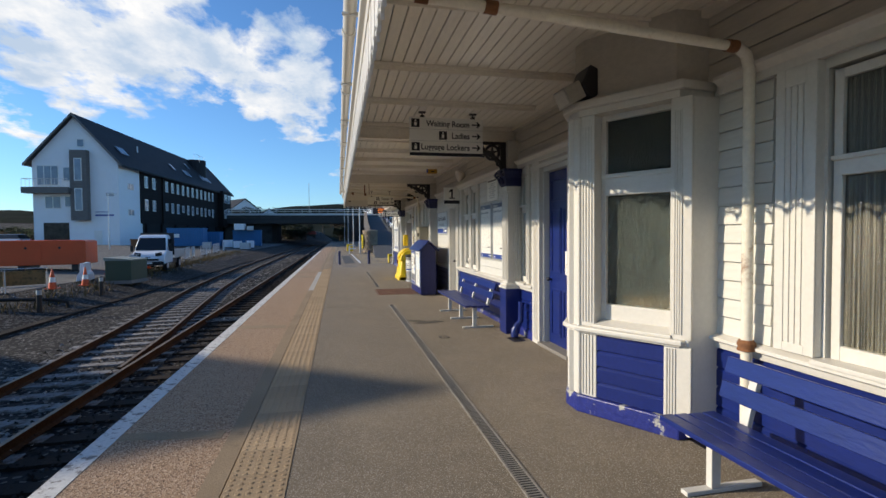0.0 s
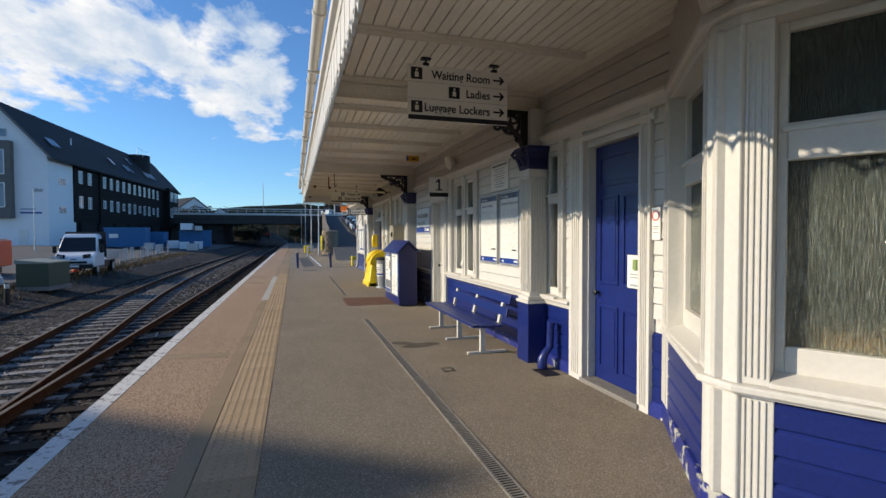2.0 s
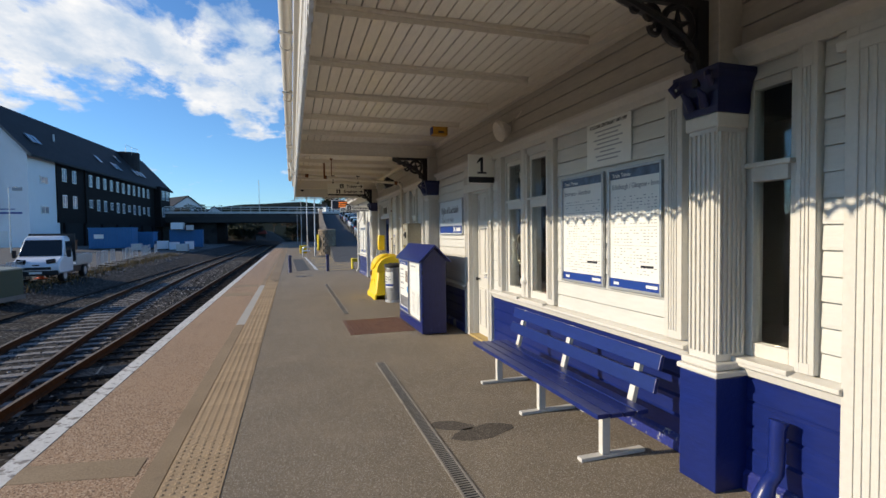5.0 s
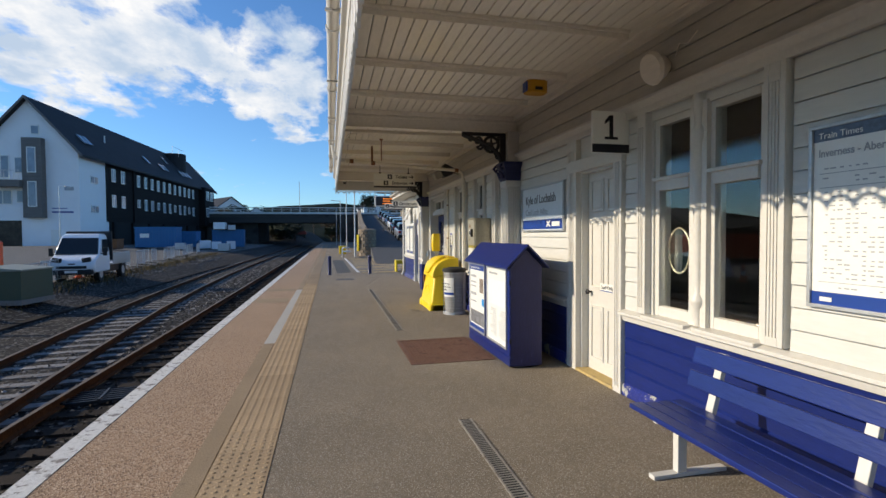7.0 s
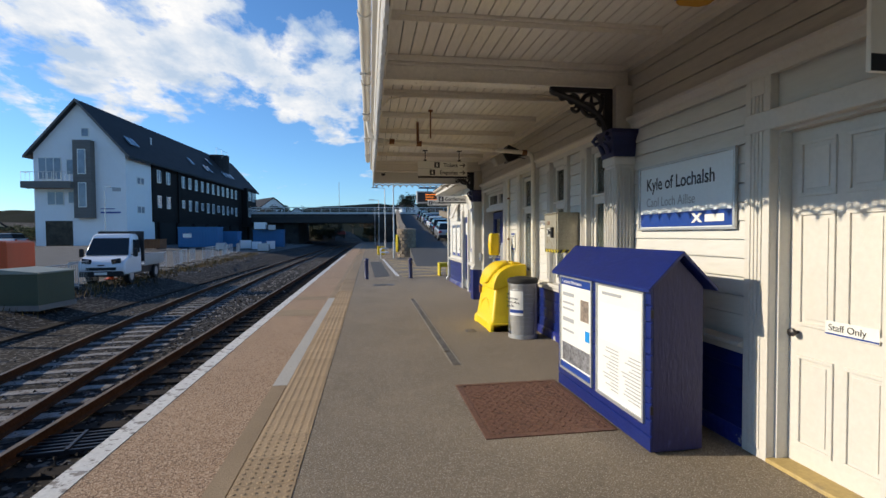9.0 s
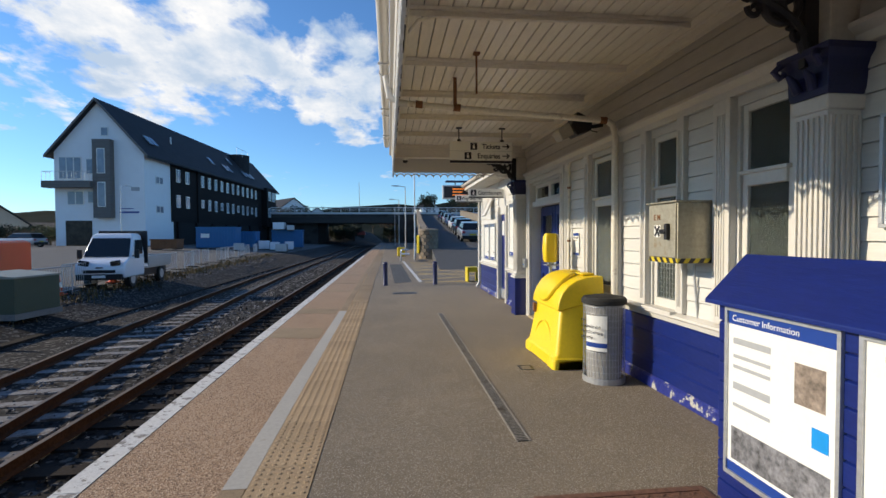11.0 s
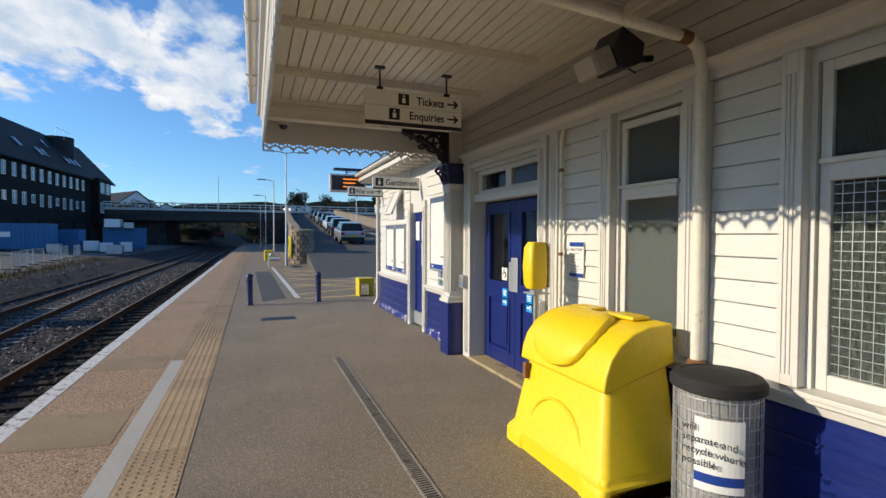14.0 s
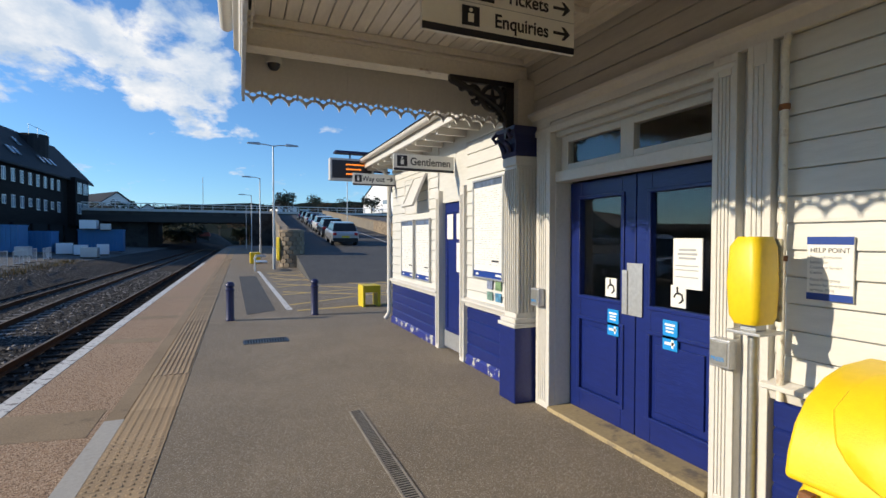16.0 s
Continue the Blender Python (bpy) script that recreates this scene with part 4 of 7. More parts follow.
fan.box(WALL + .03, WALL + .1, 14.2, 14.86, 2.24, 2.30).box(WALL + .03, WALL + .1, 15.0, 15.66, 2.24, 2.30).box(WALL + .03, WALL + .1, 14.2, 14.86, 2.5, 2.56).box(WALL + .03, WALL + .1, 15.0, 15.66, 2.5, 2.56)
part("fanlight_frame", fan, WHITE, d3, bevel=.006)
for a, b in ((14.19, 14.87), (14.99, 15.67)):
    p = part("fanlight_pane", Shape().box(WALL + .06, WALL + .066, a, b, 2.29, 2.51), CLEAR, d3)
    p.visible_shadow = False
for y, w, h in ((14.93, .16, .42), (15.03, .07, .36)):
    part("push_plate", Shape().box(WALL + .12, WALL + .125, y - w / 2, y + w / 2, 1.0, 1.0 + h), GALV, d3, bevel=.002)
heads = Shape()
for y0, y1, z in ((.46, 1.84, 2.60), (13.9, 16.0, 2.60)):
    heads.prism([(WALL, z), (WALL - .05, z), (WALL - .06, z + .05), (WALL - .03, z + .10), (WALL, z + .10)], y0, y1, None, "y")
structure("door_heads", heads, WHITE, "white moulded heads over the doors", .005)
d4 = thing("door_4", "blue door to the gentlemen's toilet with notices", "door", kind="structure")
panelled(d4, 17.72, 18.42, .03, 2.12, BLUE, [(17.8, 18.34, .3, 2.0)], x=WALL + .05)
part("kick_plate", Shape().box(WALL + .028, WALL + .034, 17.74, 18.40, .05, .28), GALV, d4)
part("notice", Shape().box(WALL + .028, WALL + .034, 17.78, 17.98, 1.6, 1.95), SIGNW, d4)
part("notice", Shape().box(WALL + .028, WALL + .034, 18.1, 18.3, 1.6, 1.95), SIGNW, d4)
part("notice", Shape().box(WALL + .028, WALL + .034, 17.78, 17.98, 1.15, 1.55), SIGNW, d4)
toplight = thing("window_9", "white top-hung window propped open in the boarded wall", "window", kind="structure")
part("window_frame", Shape().box(WALL - .02, WALL + .08, 18.92, 20.13, 2.02, 2.06).box(WALL - .02, WALL + .08, 18.92, 20.13, 2.61, 2.65).box(WALL - .02, WALL + .08, 18.92, 18.97, 2.06, 2.61).box(WALL - .02, WALL + .08, 19.5, 19.56, 2.06, 2.61).box(WALL - .02, WALL + .08, 20.08, 20.13, 2.06, 2.61), WHITE, toplight, bevel=.005)
part("pane", Shape().box(WALL + .03, WALL + .036, 18.97, 20.08, 2.06, 2.61), RAINGLASS, toplight)
sash = part("open_sash", Shape().box(-.02, .02, 0, .05, -.55, 0).box(-.02, .02, .49, .54, -.55, 0).box(-.02, .02, .05, .49, -.05, 0).box(-.02, .02, .05, .49, -.55, -.5).box(-.004, .004, .05, .49, -.5, -.05), WHITE, toplight)
sash.matrix_basis = pose(WALL - .04, 18.96, 2.62, 0, 24, 0)

# ---- canopy ----
CZ = 3.40
can = Shape()
can.box(.17, 3.1, -9, 16.55, CZ + .02, CZ + .10)
can.box(3.05, 8.2, -9.2, 20.85, 3.6, 3.7)
structure("canopy_roof", can, SLATE, "flat felted roof over the platform canopy")
soff = Shape()
x = .26
while x < 2.82:
    soff.prism([(x, CZ + .02), (x + .001, CZ + .003), (x + .004, CZ), (x + .101, CZ), (x + .104, CZ + .003), (x + .105, CZ + .02)], -9, 16.5, None, "y")
    x += .112
structure("ceiling", soff, SOFFIT, "cream tongue-and-groove boards of the canopy soffit")
slots = Shape()
y = -8.8
while y < 16.3:
    # Solid black strips paint the shade of open slots.
    slots.box(.205, .25, y, y + .62, CZ - .02, CZ + .02)
    y += .78
structure("vent_slots", slots, VOIDSHADE, "black strips for the shade in the canopy's ventilation slots")
structure("canopy_beam_edge", Shape().box(.19, .26, -9, 16.5, CZ - .015, CZ + .03).box(2.76, 2.85, -9, 16.4, CZ - .06, CZ + .02), SOFFIT, "cream timber plates at the edges of the soffit", .004)
for yb in (-4.2, 2.62, 9.3, 16.2):
    t = thing("canopy_beam", "cream painted timber beam with rusty lower flange", "beam", kind="structure", group="canopy beams")
    part("beam", Shape().box(.2, 2.86, yb - .05, yb + .05, 3.17, CZ), SOFFIT, t, bevel=.006)
    part("moulding", Shape().box(.2, 2.8, yb - .085, yb - .05, CZ - .06, CZ).box(.2, 2.8, yb - .07, yb - .05, CZ - .10, CZ - .075), SOFFIT, t, bevel=.006)
    part("lower_flange", Shape().box(.2, 2.86, yb - .085, yb + .085, 3.15, 3.17), RUSTPIPE, t, bevel=.004)
for yb in (-6.5, -2.9, -1.5, -.1, 1.2, 3.75, 4.9, 6.05, 7.2, 8.3, 10.4, 11.5, 12.6, 13.75, 14.95):
    t = thing("soffit_batten", "slim cream painted steel rib under the canopy soffit", "rib", kind="structure", group="soffit ribs")
    part("rib", Shape().box(.22, 2.6, yb - .025, yb + .025, CZ - .03, CZ).box(.22, 2.6, yb - .006, yb + .006, CZ - .075, CZ - .03), SOFFIT, t, bevel=.004)


val = thing("canopy_valance", "white fretted timber valance hanging from the canopy edge", "valance", kind="structure")
pit = .15


def tooth_mesh(axis):
    s = Shape()
    w = pit
    # upper board, two cheeks and the pointed drop leave a small heart-shaped gap
    def pr(pts):
        s.prism(pts, -.011, .011, None, axis)
    pr([(-w / 2, 0), (w / 2, 0), (w / 2, -.30), (-w / 2, -.30)])
    pr([(-w / 2 + .004, -.30), (w / 2 - .004, -.30), (w * .40, -.325), (w * .22, -.335), (w * .20, -.352), (w * .07, -.345), (0, -.338), (-w * .07, -.345), (-w * .20, -.352), (-w * .22, -.335), (-w * .40, -.325)])
    pr([(-w * .46, -.358), (-w * .20, -.352), (-w * .14, -.372), (-w * .24, -.388)])
    pr([(w * .46, -.358), (w * .20, -.352), (w * .14, -.372), (w * .24, -.388)])
    pr([(-w * .24, -.384), (-w * .12, -.372), (0, -.382), (w * .12, -.372), (w * .24, -.384), (w * .10, -.405), (0, -.44), (-w * .10, -.405)])
    pr([(-w / 2 - .012, -.30), (-w / 2 + .012, -.30), (-w / 2 + .008, -.345), (-w / 2 + .020, -.36), (-w / 2, -.378), (-w / 2 - .020, -.36), (-w / 2 - .008, -.345)])
    return s


side = tooth_mesh("x")
side_me = Shape()
side_me.v, side_me.f = [(v[0], v[1], v[2]) for v in side.v], side.f
sm = side_me.mesh("valance_board", WHITE)
for i in range(170):
    piece("valance_board", sm, val, pose(.168 + (.004 if i % 2 else 0), -8.9 + i * pit, 3.23))
fm = tooth_mesh("y").mesh("valance_board", WHITE)
for i in range(18):
    piece("valance_board", fm, val, pose(.25 + i * pit, 16.5 + (.004 if i % 2 else 0), 3.23))
structure("fascia", Shape().prism([(.19, 3.20), (.15, 3.20), (.14, 3.24), (.10, 3.26), (.10, 3.34), (.13, 3.36), (.13, 3.50), (.19, 3.50)], -9, 16.56, None, "y"), WHITE, "white moulded fascia of the canopy", .004)
structure("fascia_end", Shape().box(.19, 2.84, 16.49, 16.56, 3.22, 3.50).box(.19, 2.84, 16.56, 16.60, 3.22, 3.30), WHITE, "white fascia across the canopy end", .006)
gut = thing("gutter", "white half-round gutter with joints along the canopy", "gutter", kind="structure")
half = [(.055 * math.cos(a), .055 * math.sin(a)) for a in [math.pi + i * math.pi / 8 for i in range(9)]]
inner = [(.049 * math.cos(a), .049 * math.sin(a) + .004) for a in [2 * math.pi - i * math.pi / 8 for i in range(9)]]
part("trough", Shape().prism([(.045 + u, 3.47 + w) for u, w in half + inner], -9, 16.6, None, "y"), WHITE, gut, smooth=True)
for i in range(14):
    yb = -8 + i * 1.83
    part("joint", Shape().prism([(.045 + u * 1.16, 3.468 + w * 1.16) for u, w in half] + [(.1, 3.475), (-.01, 3.475)], yb, yb + .09, None, "y"), WHITE, gut)
    part("bracket", Shape().box(.04, .13, yb - .42, yb - .39, 3.40, 3.43).box(-.02, .05, yb - .42, yb - .39, 3.405, 3.425), WHITE, gut)


# ---- columns and cast iron brackets ----
def column(y):
    c = thing("column", "fluted white timber column with blue base and blue leafy capital", "column", (0, y, 0), group="columns along the platform front", kind="structure")
    x0, x1 = 2.60, 2.86
    part("base", Shape().box(x0 - .02, x1, -.15, .15, 0, .74), BLUE, c, bevel=.008)
    part("base_moulding", Shape().box(x0 - .035, x1, -.165, .165, .74, .78).box(x0 - .015, x1, -.145, .145, .78, .83), WHITE, c, bevel=.012)
    s = Shape().box(x0 + .02, x1, -.11, .11, .83, 2.40)
    for i in range(6):
        s.box(x0 + .006, x0 + .02, -.10 + i * .037, -.085 + i * .037, .88, 2.30)
        s.box(x0 + .03 + i * .037, x0 + .045 + i * .037, -.124, -.11, .88, 2.30)
    part("shaft", s, WHITE, c, bevel=.004)
    part("neck", Shape().box(x0, x1, -.13, .13, 2.33, 2.42), WHITE, c, bevel=.01)
    cap = Shape()
    cap.loft([[(x0 - e, -.13 - e, z), (x1, -.13 - e, z), (x1, .13 + e, z), (x0 - e, .13 + e, z)] for e, z in ((0, 2.42), (.01, 2.46), (.012, 2.55), (.03, 2.62), (.055, 2.66), (.055, 2.70))])
    for k in (-1, 1):
        cap.tube([(x0 - .07, k * .12, 2.66), (x0 - .10, k * .15, 2.62), (x0 - .07, k * .14, 2.58), (x0 - .05, k * .12, 2.61)], .022, 8)
        cap.tube([(x0 - .02, k * .05, 2.46), (x0 - .05, k * .06, 2.53), (x0 - .09, k * .06, 2.57)], [.03, .028, .01], 8)
    part("capital", cap, NAVY, c, "dark blue leaf-moulded capital", .006)
    part("upper_post", Shape().box(x0 + .04, x1, -.10, .10, 2.70, 3.17), SHADEDCREAM, c, bevel=.006)
    br = Shape()
    t = .022
    br.box(x0 - .05, x0 + .04, -t, t, 2.60, 3.15)
    br.box(1.95, x0 + .04, -t, t, 3.10, 3.15)
    br.tube([(x0 - .02, 0, 2.68)] + [(x0 - .04 - .58 * (i / 10) ** 1.5, 0, 2.74 + .36 * (i / 10) ** .75) for i in range(11)] + [(1.96, 0, 3.12)], .034, 8)
    ring = [(x0 - .19 + .115 * math.cos(i * math.pi / 10), 0, 2.975 + .115 * math.sin(i * math.pi / 10)) for i in range(21)]
    br.tube(ring, .024, 8)
    for i in range(5):
        a = math.pi / 2 + i * 2 * math.pi / 5
        br.tube([(x0 - .19, 0, 2.975), (x0 - .19 + .105 * math.cos(a), 0, 2.975 + .105 * math.sin(a))], [.028, .008], 6)

    def scroll(cx, cz, r, a0, turns, k=1):
        pts = [(cx + r * (1 - i / 18) * math.cos(a0 + k * turns * i / 18), 0, cz + r * (1 - i / 18) * math.sin(a0 + k * turns * i / 18)) for i in range(16)]
        br.tube(pts, .019, 6)
    scroll(x0 - .40, 3.02, .07, 0, 8)
    scroll(x0 - .52, 3.05, .045, 2, 8, -1)
    scroll(x0 - .36, 2.94, .05, 3, 8)
    scroll(x0 - .09, 2.80, .055, 1.5, 8, -1)
    scroll(x0 - .12, 2.87, .04, 4, 8)
    scroll(x0 - .06, 3.06, .03, 1, 7)
    part("bracket", br, BLACKIRON, c, "black cast iron scrolled bracket", smooth=True)
    return c


col = column(2.52)
for y in (9.25, 16.12):
    copy_thing(col, pose(0, y, 0))

# wing eaves
wing = thing("wing_eaves", "white boxed eaves with brackets and gutter on the low wing", "eaves", kind="structure")
part("soffit_board", Shape().box(2.42, WALL + .1, 16.62, 21.3, 3.02, 3.06), WHITE, wing)
part("fascia_board", Shape().box(2.38, 2.42, 16.62, 21.3, 2.97, 3.14), WHITE, wing, bevel=.004)
part("trough", Shape().prism([(2.33 + u, 3.12 + w) for u, w in half + inner], 16.62, 21.35, None, "y"), WHITE, wing, smooth=True)
for i in range(12):
    part("bracket", Shape().box(2.44, WALL, 16.8 + i * .4, 16.86 + i * .4, 2.93, 3.02), WHITE, wing, bevel=.004)
structure("roof_wing", Shape().prism([(2.30, 3.16), (8.3, 5.0), (8.3, 4.9), (2.42, 3.06)], 16.62, 21.3, None, "y"), SLATE, "slate roof of the low wing")
structure("gable_wing", Shape().prism([(WALL, 3.0), (8.1, 3.0), (8.1, 4.85)], 20.7, 20.86, None, "y"), BOARD, "white end wall of the low wing")

# ---- things on the platform ----
def bench(y):
    b = thing("platform_bench", "blue slatted wooden bench on white metal legs against the wall", "bench", (0, y, 0), group="platform benches")
    b.scale = (1, 1, .95)
    for i, (x, z) in enumerate(((2.06, .43), (2.17, .425), (2.28, .42), (2.39, .42))):
        part("seat_slat", Shape().box(x - .048, x + .048, -1.18, 1.18, z - .018, z + .018), BLUE, b, bevel=.006)
    for x, z in ((2.505, .60), (2.55, .77)):
        part("back_slat", Shape().box(-.016, .016, -1.18, 1.18, -.06, .06, pose(x, 0, z, 0, 14, 0)), BLUE, b, bevel=.006)
    for k in (-.95, 0, .95):
        part("leg", Shape().box(2.20, 2.27, k - .025, k + .025, .03, .40).box(2.02, 2.58, k - .03, k + .03, 0, .03).box(2.04, 2.44, k - .02, k + .02, .385, .402), WHITE, b, bevel=.005)
        part("back_bracket", Shape().box(-.02, .02, k - .03, k + .03, 0, .44, pose(2.47, 0, .40, 0, 14, 0)), WHITE, b, bevel=.004)
    return b


bn = bench(3.98)
copy_thing(bn, pose(0, -3.42, 0))

# notice cabinet
nc = thing("notice_cabinet", "dark blue wooden cabinet with pitched roof and two framed notices", "cabinet", (2.07, 7.57, 0))
# Ends darker than the front's blue: their shade is put into the colour.
part("body", Shape().prism([(0, .02), (.40, .02), (.40, 1.22), (.20, 1.42), (0, 1.22)], 0, 1.70, None, "y"), mat("cabinet_shaded_blue", (.012, .016, .09), .42, vary=.18, stain=(.05, .06, .2), stain_at=.62, stain_scale=12, bump=.5, bump_scale=35, stretch=(1, 1, .3)), nc, bevel=.006)
part("roof", Shape().prism([(-.07, 1.19), (.20, 1.45), (.47, 1.19), (.47, 1.215), (.20, 1.485), (-.07, 1.215)], -.06, 1.76, None, "y"), BLUE, nc, bevel=.004)
for i in range(10):
    z0 = .02 + i * .119
    part("front_board", Shape().prism([(0, z0), (-.016, z0 + .004), (-.016, z0 + .108), (0, z0 + .117)], 0, 1.70, None, "y"), BLUE, nc, bevel=.002)
for a, b, kind in ((.07, .82, 0), (.90, 1.63, 1)):
    part("notice_frame", Shape().box(-.034, -.001, a, b, .21, .235).box(-.034, -.001, a, b, 1.165, 1.19).box(-.034, -.001, a, a + .02, .235, 1.165).box(-.034, -.001, b - .02, b, .235, 1.165), GALV, nc)
    sheet = part("notice", Shape().box(-.022, -.010, a + .02, b - .02, .235, 1.165), SIGNW, nc)
    pr = Shape()
    rr = random.Random(3 + kind)
    if kind:
        part("heading_band", Shape().box(-.0235, -.022, a + .02, b - .02, 1.09, 1.165), SIGNB, sheet)
        part("foot_band", Shape().box(-.0235, -.022, a + .02, b - .02, .235, .29), SIGNB, sheet)
        lettering("Customer Information", .05, SIGNW, sheet, on_wall(-.0238, b - .05, 1.11))
        for z0, h in ((.98, .07), (.90, .04), (.84, .04), (.72, .08), (.62, .04)):
            pr.box(-.0232, -.022, b - .33, b - .06, z0, z0 + h * .5)
        part("picture", Shape().box(-.0234, -.022, a + .08, a + .25, .78, .98), mat("notice_photo", (.25, .2, .16), .5, vary=.6, grain=20), sheet)
        part("picture", Shape().box(-.0234, -.022, a + .05, b - .05, .31, .50), mat("notice_photo_dark", (.16, .16, .17), .5, vary=.7, grain=25), sheet)
        part("picture", Shape().box(-.0234, -.022, a + .06, a + .15, .60, .70), CYAN, sheet)
    else:
        part("map", Shape().box(-.0232, -.022, a + .05, b - .06, .70, 1.02), SIGNPALE, sheet)
        for i in range(26):
            y0 = a + .05 + (i % 2) * .32
            z0 = .64 - (i // 2) * .028
            pr.box(-.0232, -.022, y0, y0 + rr.uniform(.12, .28), z0, z0 + .010)
        pr.box(-.0232, -.022, b - .42, b - .1, 1.09, 1.115)
    tagged(part("print", pr, SIGNGREY, sheet), kind="stuff")
for z0 in (.30, 1.0):
    part("hinge", Shape().box(-.02, .0, -.012, 0, z0, z0 + .06), BLACKIRON, nc)

# grit bin
gb = thing("grit_bin", "bright yellow plastic grit bin with a hinged sloping lid", "grit bin", (2.02, 12.06, 0))
gb.scale = (1.0, 1.16, 1.04)


def gring(x0, x1, y0, y1, z, zb=None, r=.05):
    pts = []
    for cx, cy, a0 in ((x1 - r, y1 - r, 0), (x0 + r, y1 - r, 90), (x0 + r, y0 + r, 180), (x1 - r, y0 + r, 270)):
        for i in range(5):
            a = radians(a0 + i * 22.5)
            px, py = cx + r * math.cos(a), cy + r * math.sin(a)
            zz = z if zb is None else z + (zb - z) * (px - x0) / (x1 - x0)
            pts.append((px, py, zz))
    return pts


part("body", Shape().loft([gring(.0, .66, 0, 1.04, .0), gring(.0, .66, 0, 1.04, .12), gring(.03, .66, .03, 1.01, .15), gring(.10, .655, .10, .94, .60, .66), gring(.115, .65, .12, .92, .66, .80)]), YELLOW, gb, smooth=True)
LID = [(.07, .67), (.085, .76), (.125, .86), (.20, .95), (.31, 1.015), (.44, 1.05)]
part("lid", Shape().prism([(.66, .80)] + [(.09, .655)] + LID + [(.64, 1.06)], .085, .955, None, "y"), YELLOW, gb, bevel=.02, smooth=True, segments=3)


def lid_at(s, lift):
    """A point of the lid's curved front, s from its lip (0) to its ridge (1)."""
    k = min(len(LID) - 2, max(0, int(s * (len(LID) - 1))))
    f = s * (len(LID) - 1) - k
    (xa, za), (xb, zb) = LID[k], LID[k + 1]
    d = Vector((xb - xa, zb - za)).normalized()
    return xa + (xb - xa) * f - d.y * lift, za + (zb - za) * f + d.x * lift


def shield(grow, lift):
    ring = []
    for i in range(28):
        a = i * 2 * math.pi / 28
        v, w = math.sin(a), math.cos(a)
        sv = .54 + .44 * grow * (v if v < 0 else min(1, v * 1.5))
        x, z = lid_at(min(.99, max(.02, sv)), lift)
        ring.append((x, .56 + .29 * grow * w * (1.0 if v > -.2 else .96), z))
    return ring


part("lid_bulge", Shape().loft([shield(1.0, -.01), shield(1.0, .03), shield(.96, .045), shield(.8, .055), shield(.5, .062), shield(.15, .065)]), YELLOW, gb, smooth=True)
for y0 in (0.0, .82):
    part("foot", Shape().loft([gring(-.015, .66, y0, y0 + .22, 0, r=.03), gring(-.01, .66, y0, y0 + .22, .10, r=.03), gring(.04, .66, y0 + .03, y0 + .19, .16, r=.03)]), YELLOW, gb, smooth=True)
for y0 in (.22, .60):
    part("lid_handle", Shape().box(.44, .60, y0, y0 + .22, 1.06, 1.085), YELLOW, gb, bevel=.012)
arch = Shape()
arch.tube([(.055 - .0 + .05 * (z - .2), .52 + .27 * math.cos(a), .2 + .27 * math.sin(a)) for a in [i * math.pi / 14 for i in range(15)] for z in (.2 + .27 * math.sin(a),)], .012, 6)
part("moulded_arch", arch, YELLOW, gb, smooth=True)
part("latch", Shape().box(.03, .07, .86, .90, .52, .64, pose(.02, 0, 0, 0, 0, 0)), RUST, gb, bevel=.004)

# litter bin
lb = thing("litter_bin", "round wire litter bin with clear liner and dark rim", "litter bin", (2.43, 11.64, 0))
lb.scale = (.94, .94, 1)
part("base_ring", Shape().lathe([(.24, 0), (.24, .05), (.225, .06), (.22, .0)], n=28), GALV, lb)
part("liner", Shape().lathe([(.19, .03), (.205, .3), (.20, .6), (.215, .83), (.225, .86)], n=24), CLEARBAG, lb, "clear plastic liner bag", smooth=True)
wires = Shape()
for i in range(40):
    a = i * 2 * math.pi / 40
    wires.tube([(.232 * math.cos(a), .232 * math.sin(a), .03), (.232 * math.cos(a), .232 * math.sin(a), .86)], .0022, 4)
for j in range(12):
    z = .06 + j * .07
    wires.tube([(.234 * math.cos(i * math.pi / 14), .234 * math.sin(i * math.pi / 14), z) for i in range(29)], .0025, 4, False)
tagged(part("wire_cage", wires, GALV, lb), kind="stuff")
part("rim", Shape().lathe([(.235, .85), (.255, .86), (.255, .90), (.235, .925), (.20, .93), (.19, .90)], n=28), RUBBER, lb, "dark rounded rim", smooth=True)
part("lid", Shape().lathe([(.20, .90), (.20, .925), (.12, .945), (.0, .95)], n=24), RUBBER, lb, smooth=True)
lab = Shape()
for i in range(9):
    a0, a1 = 3.35 + i * .12, 3.35 + (i + 1) * .12
    lab.add([(.238 * math.cos(a), .238 * math.sin(a), z) for z in (.36, .74) for a in (a0, a1)], [(0, 1, 3, 2)])
lbl = part("label_sheet", lab, SIGNW, lb)
bnd = Shape()
for i in range(9):
    a0, a1 = 3.35 + i * .12, 3.35 + (i + 1) * .12
    bnd.add([(.239 * math.cos(a), .239 * math.sin(a), z) for z in (.40, .45) for a in (a0, a1)], [(0, 1, 3, 2)])
part("label_band", bnd, SIGNB, lbl)
for i, line in enumerate(("will", "separate and", "recycle where", "possible")):
    lettering(line, .055, SIGNK, lbl, pose(-.225, -.09 + .0, .67 - i * .06, 90, 0, -66) @ pose(-.10, 0, .012))

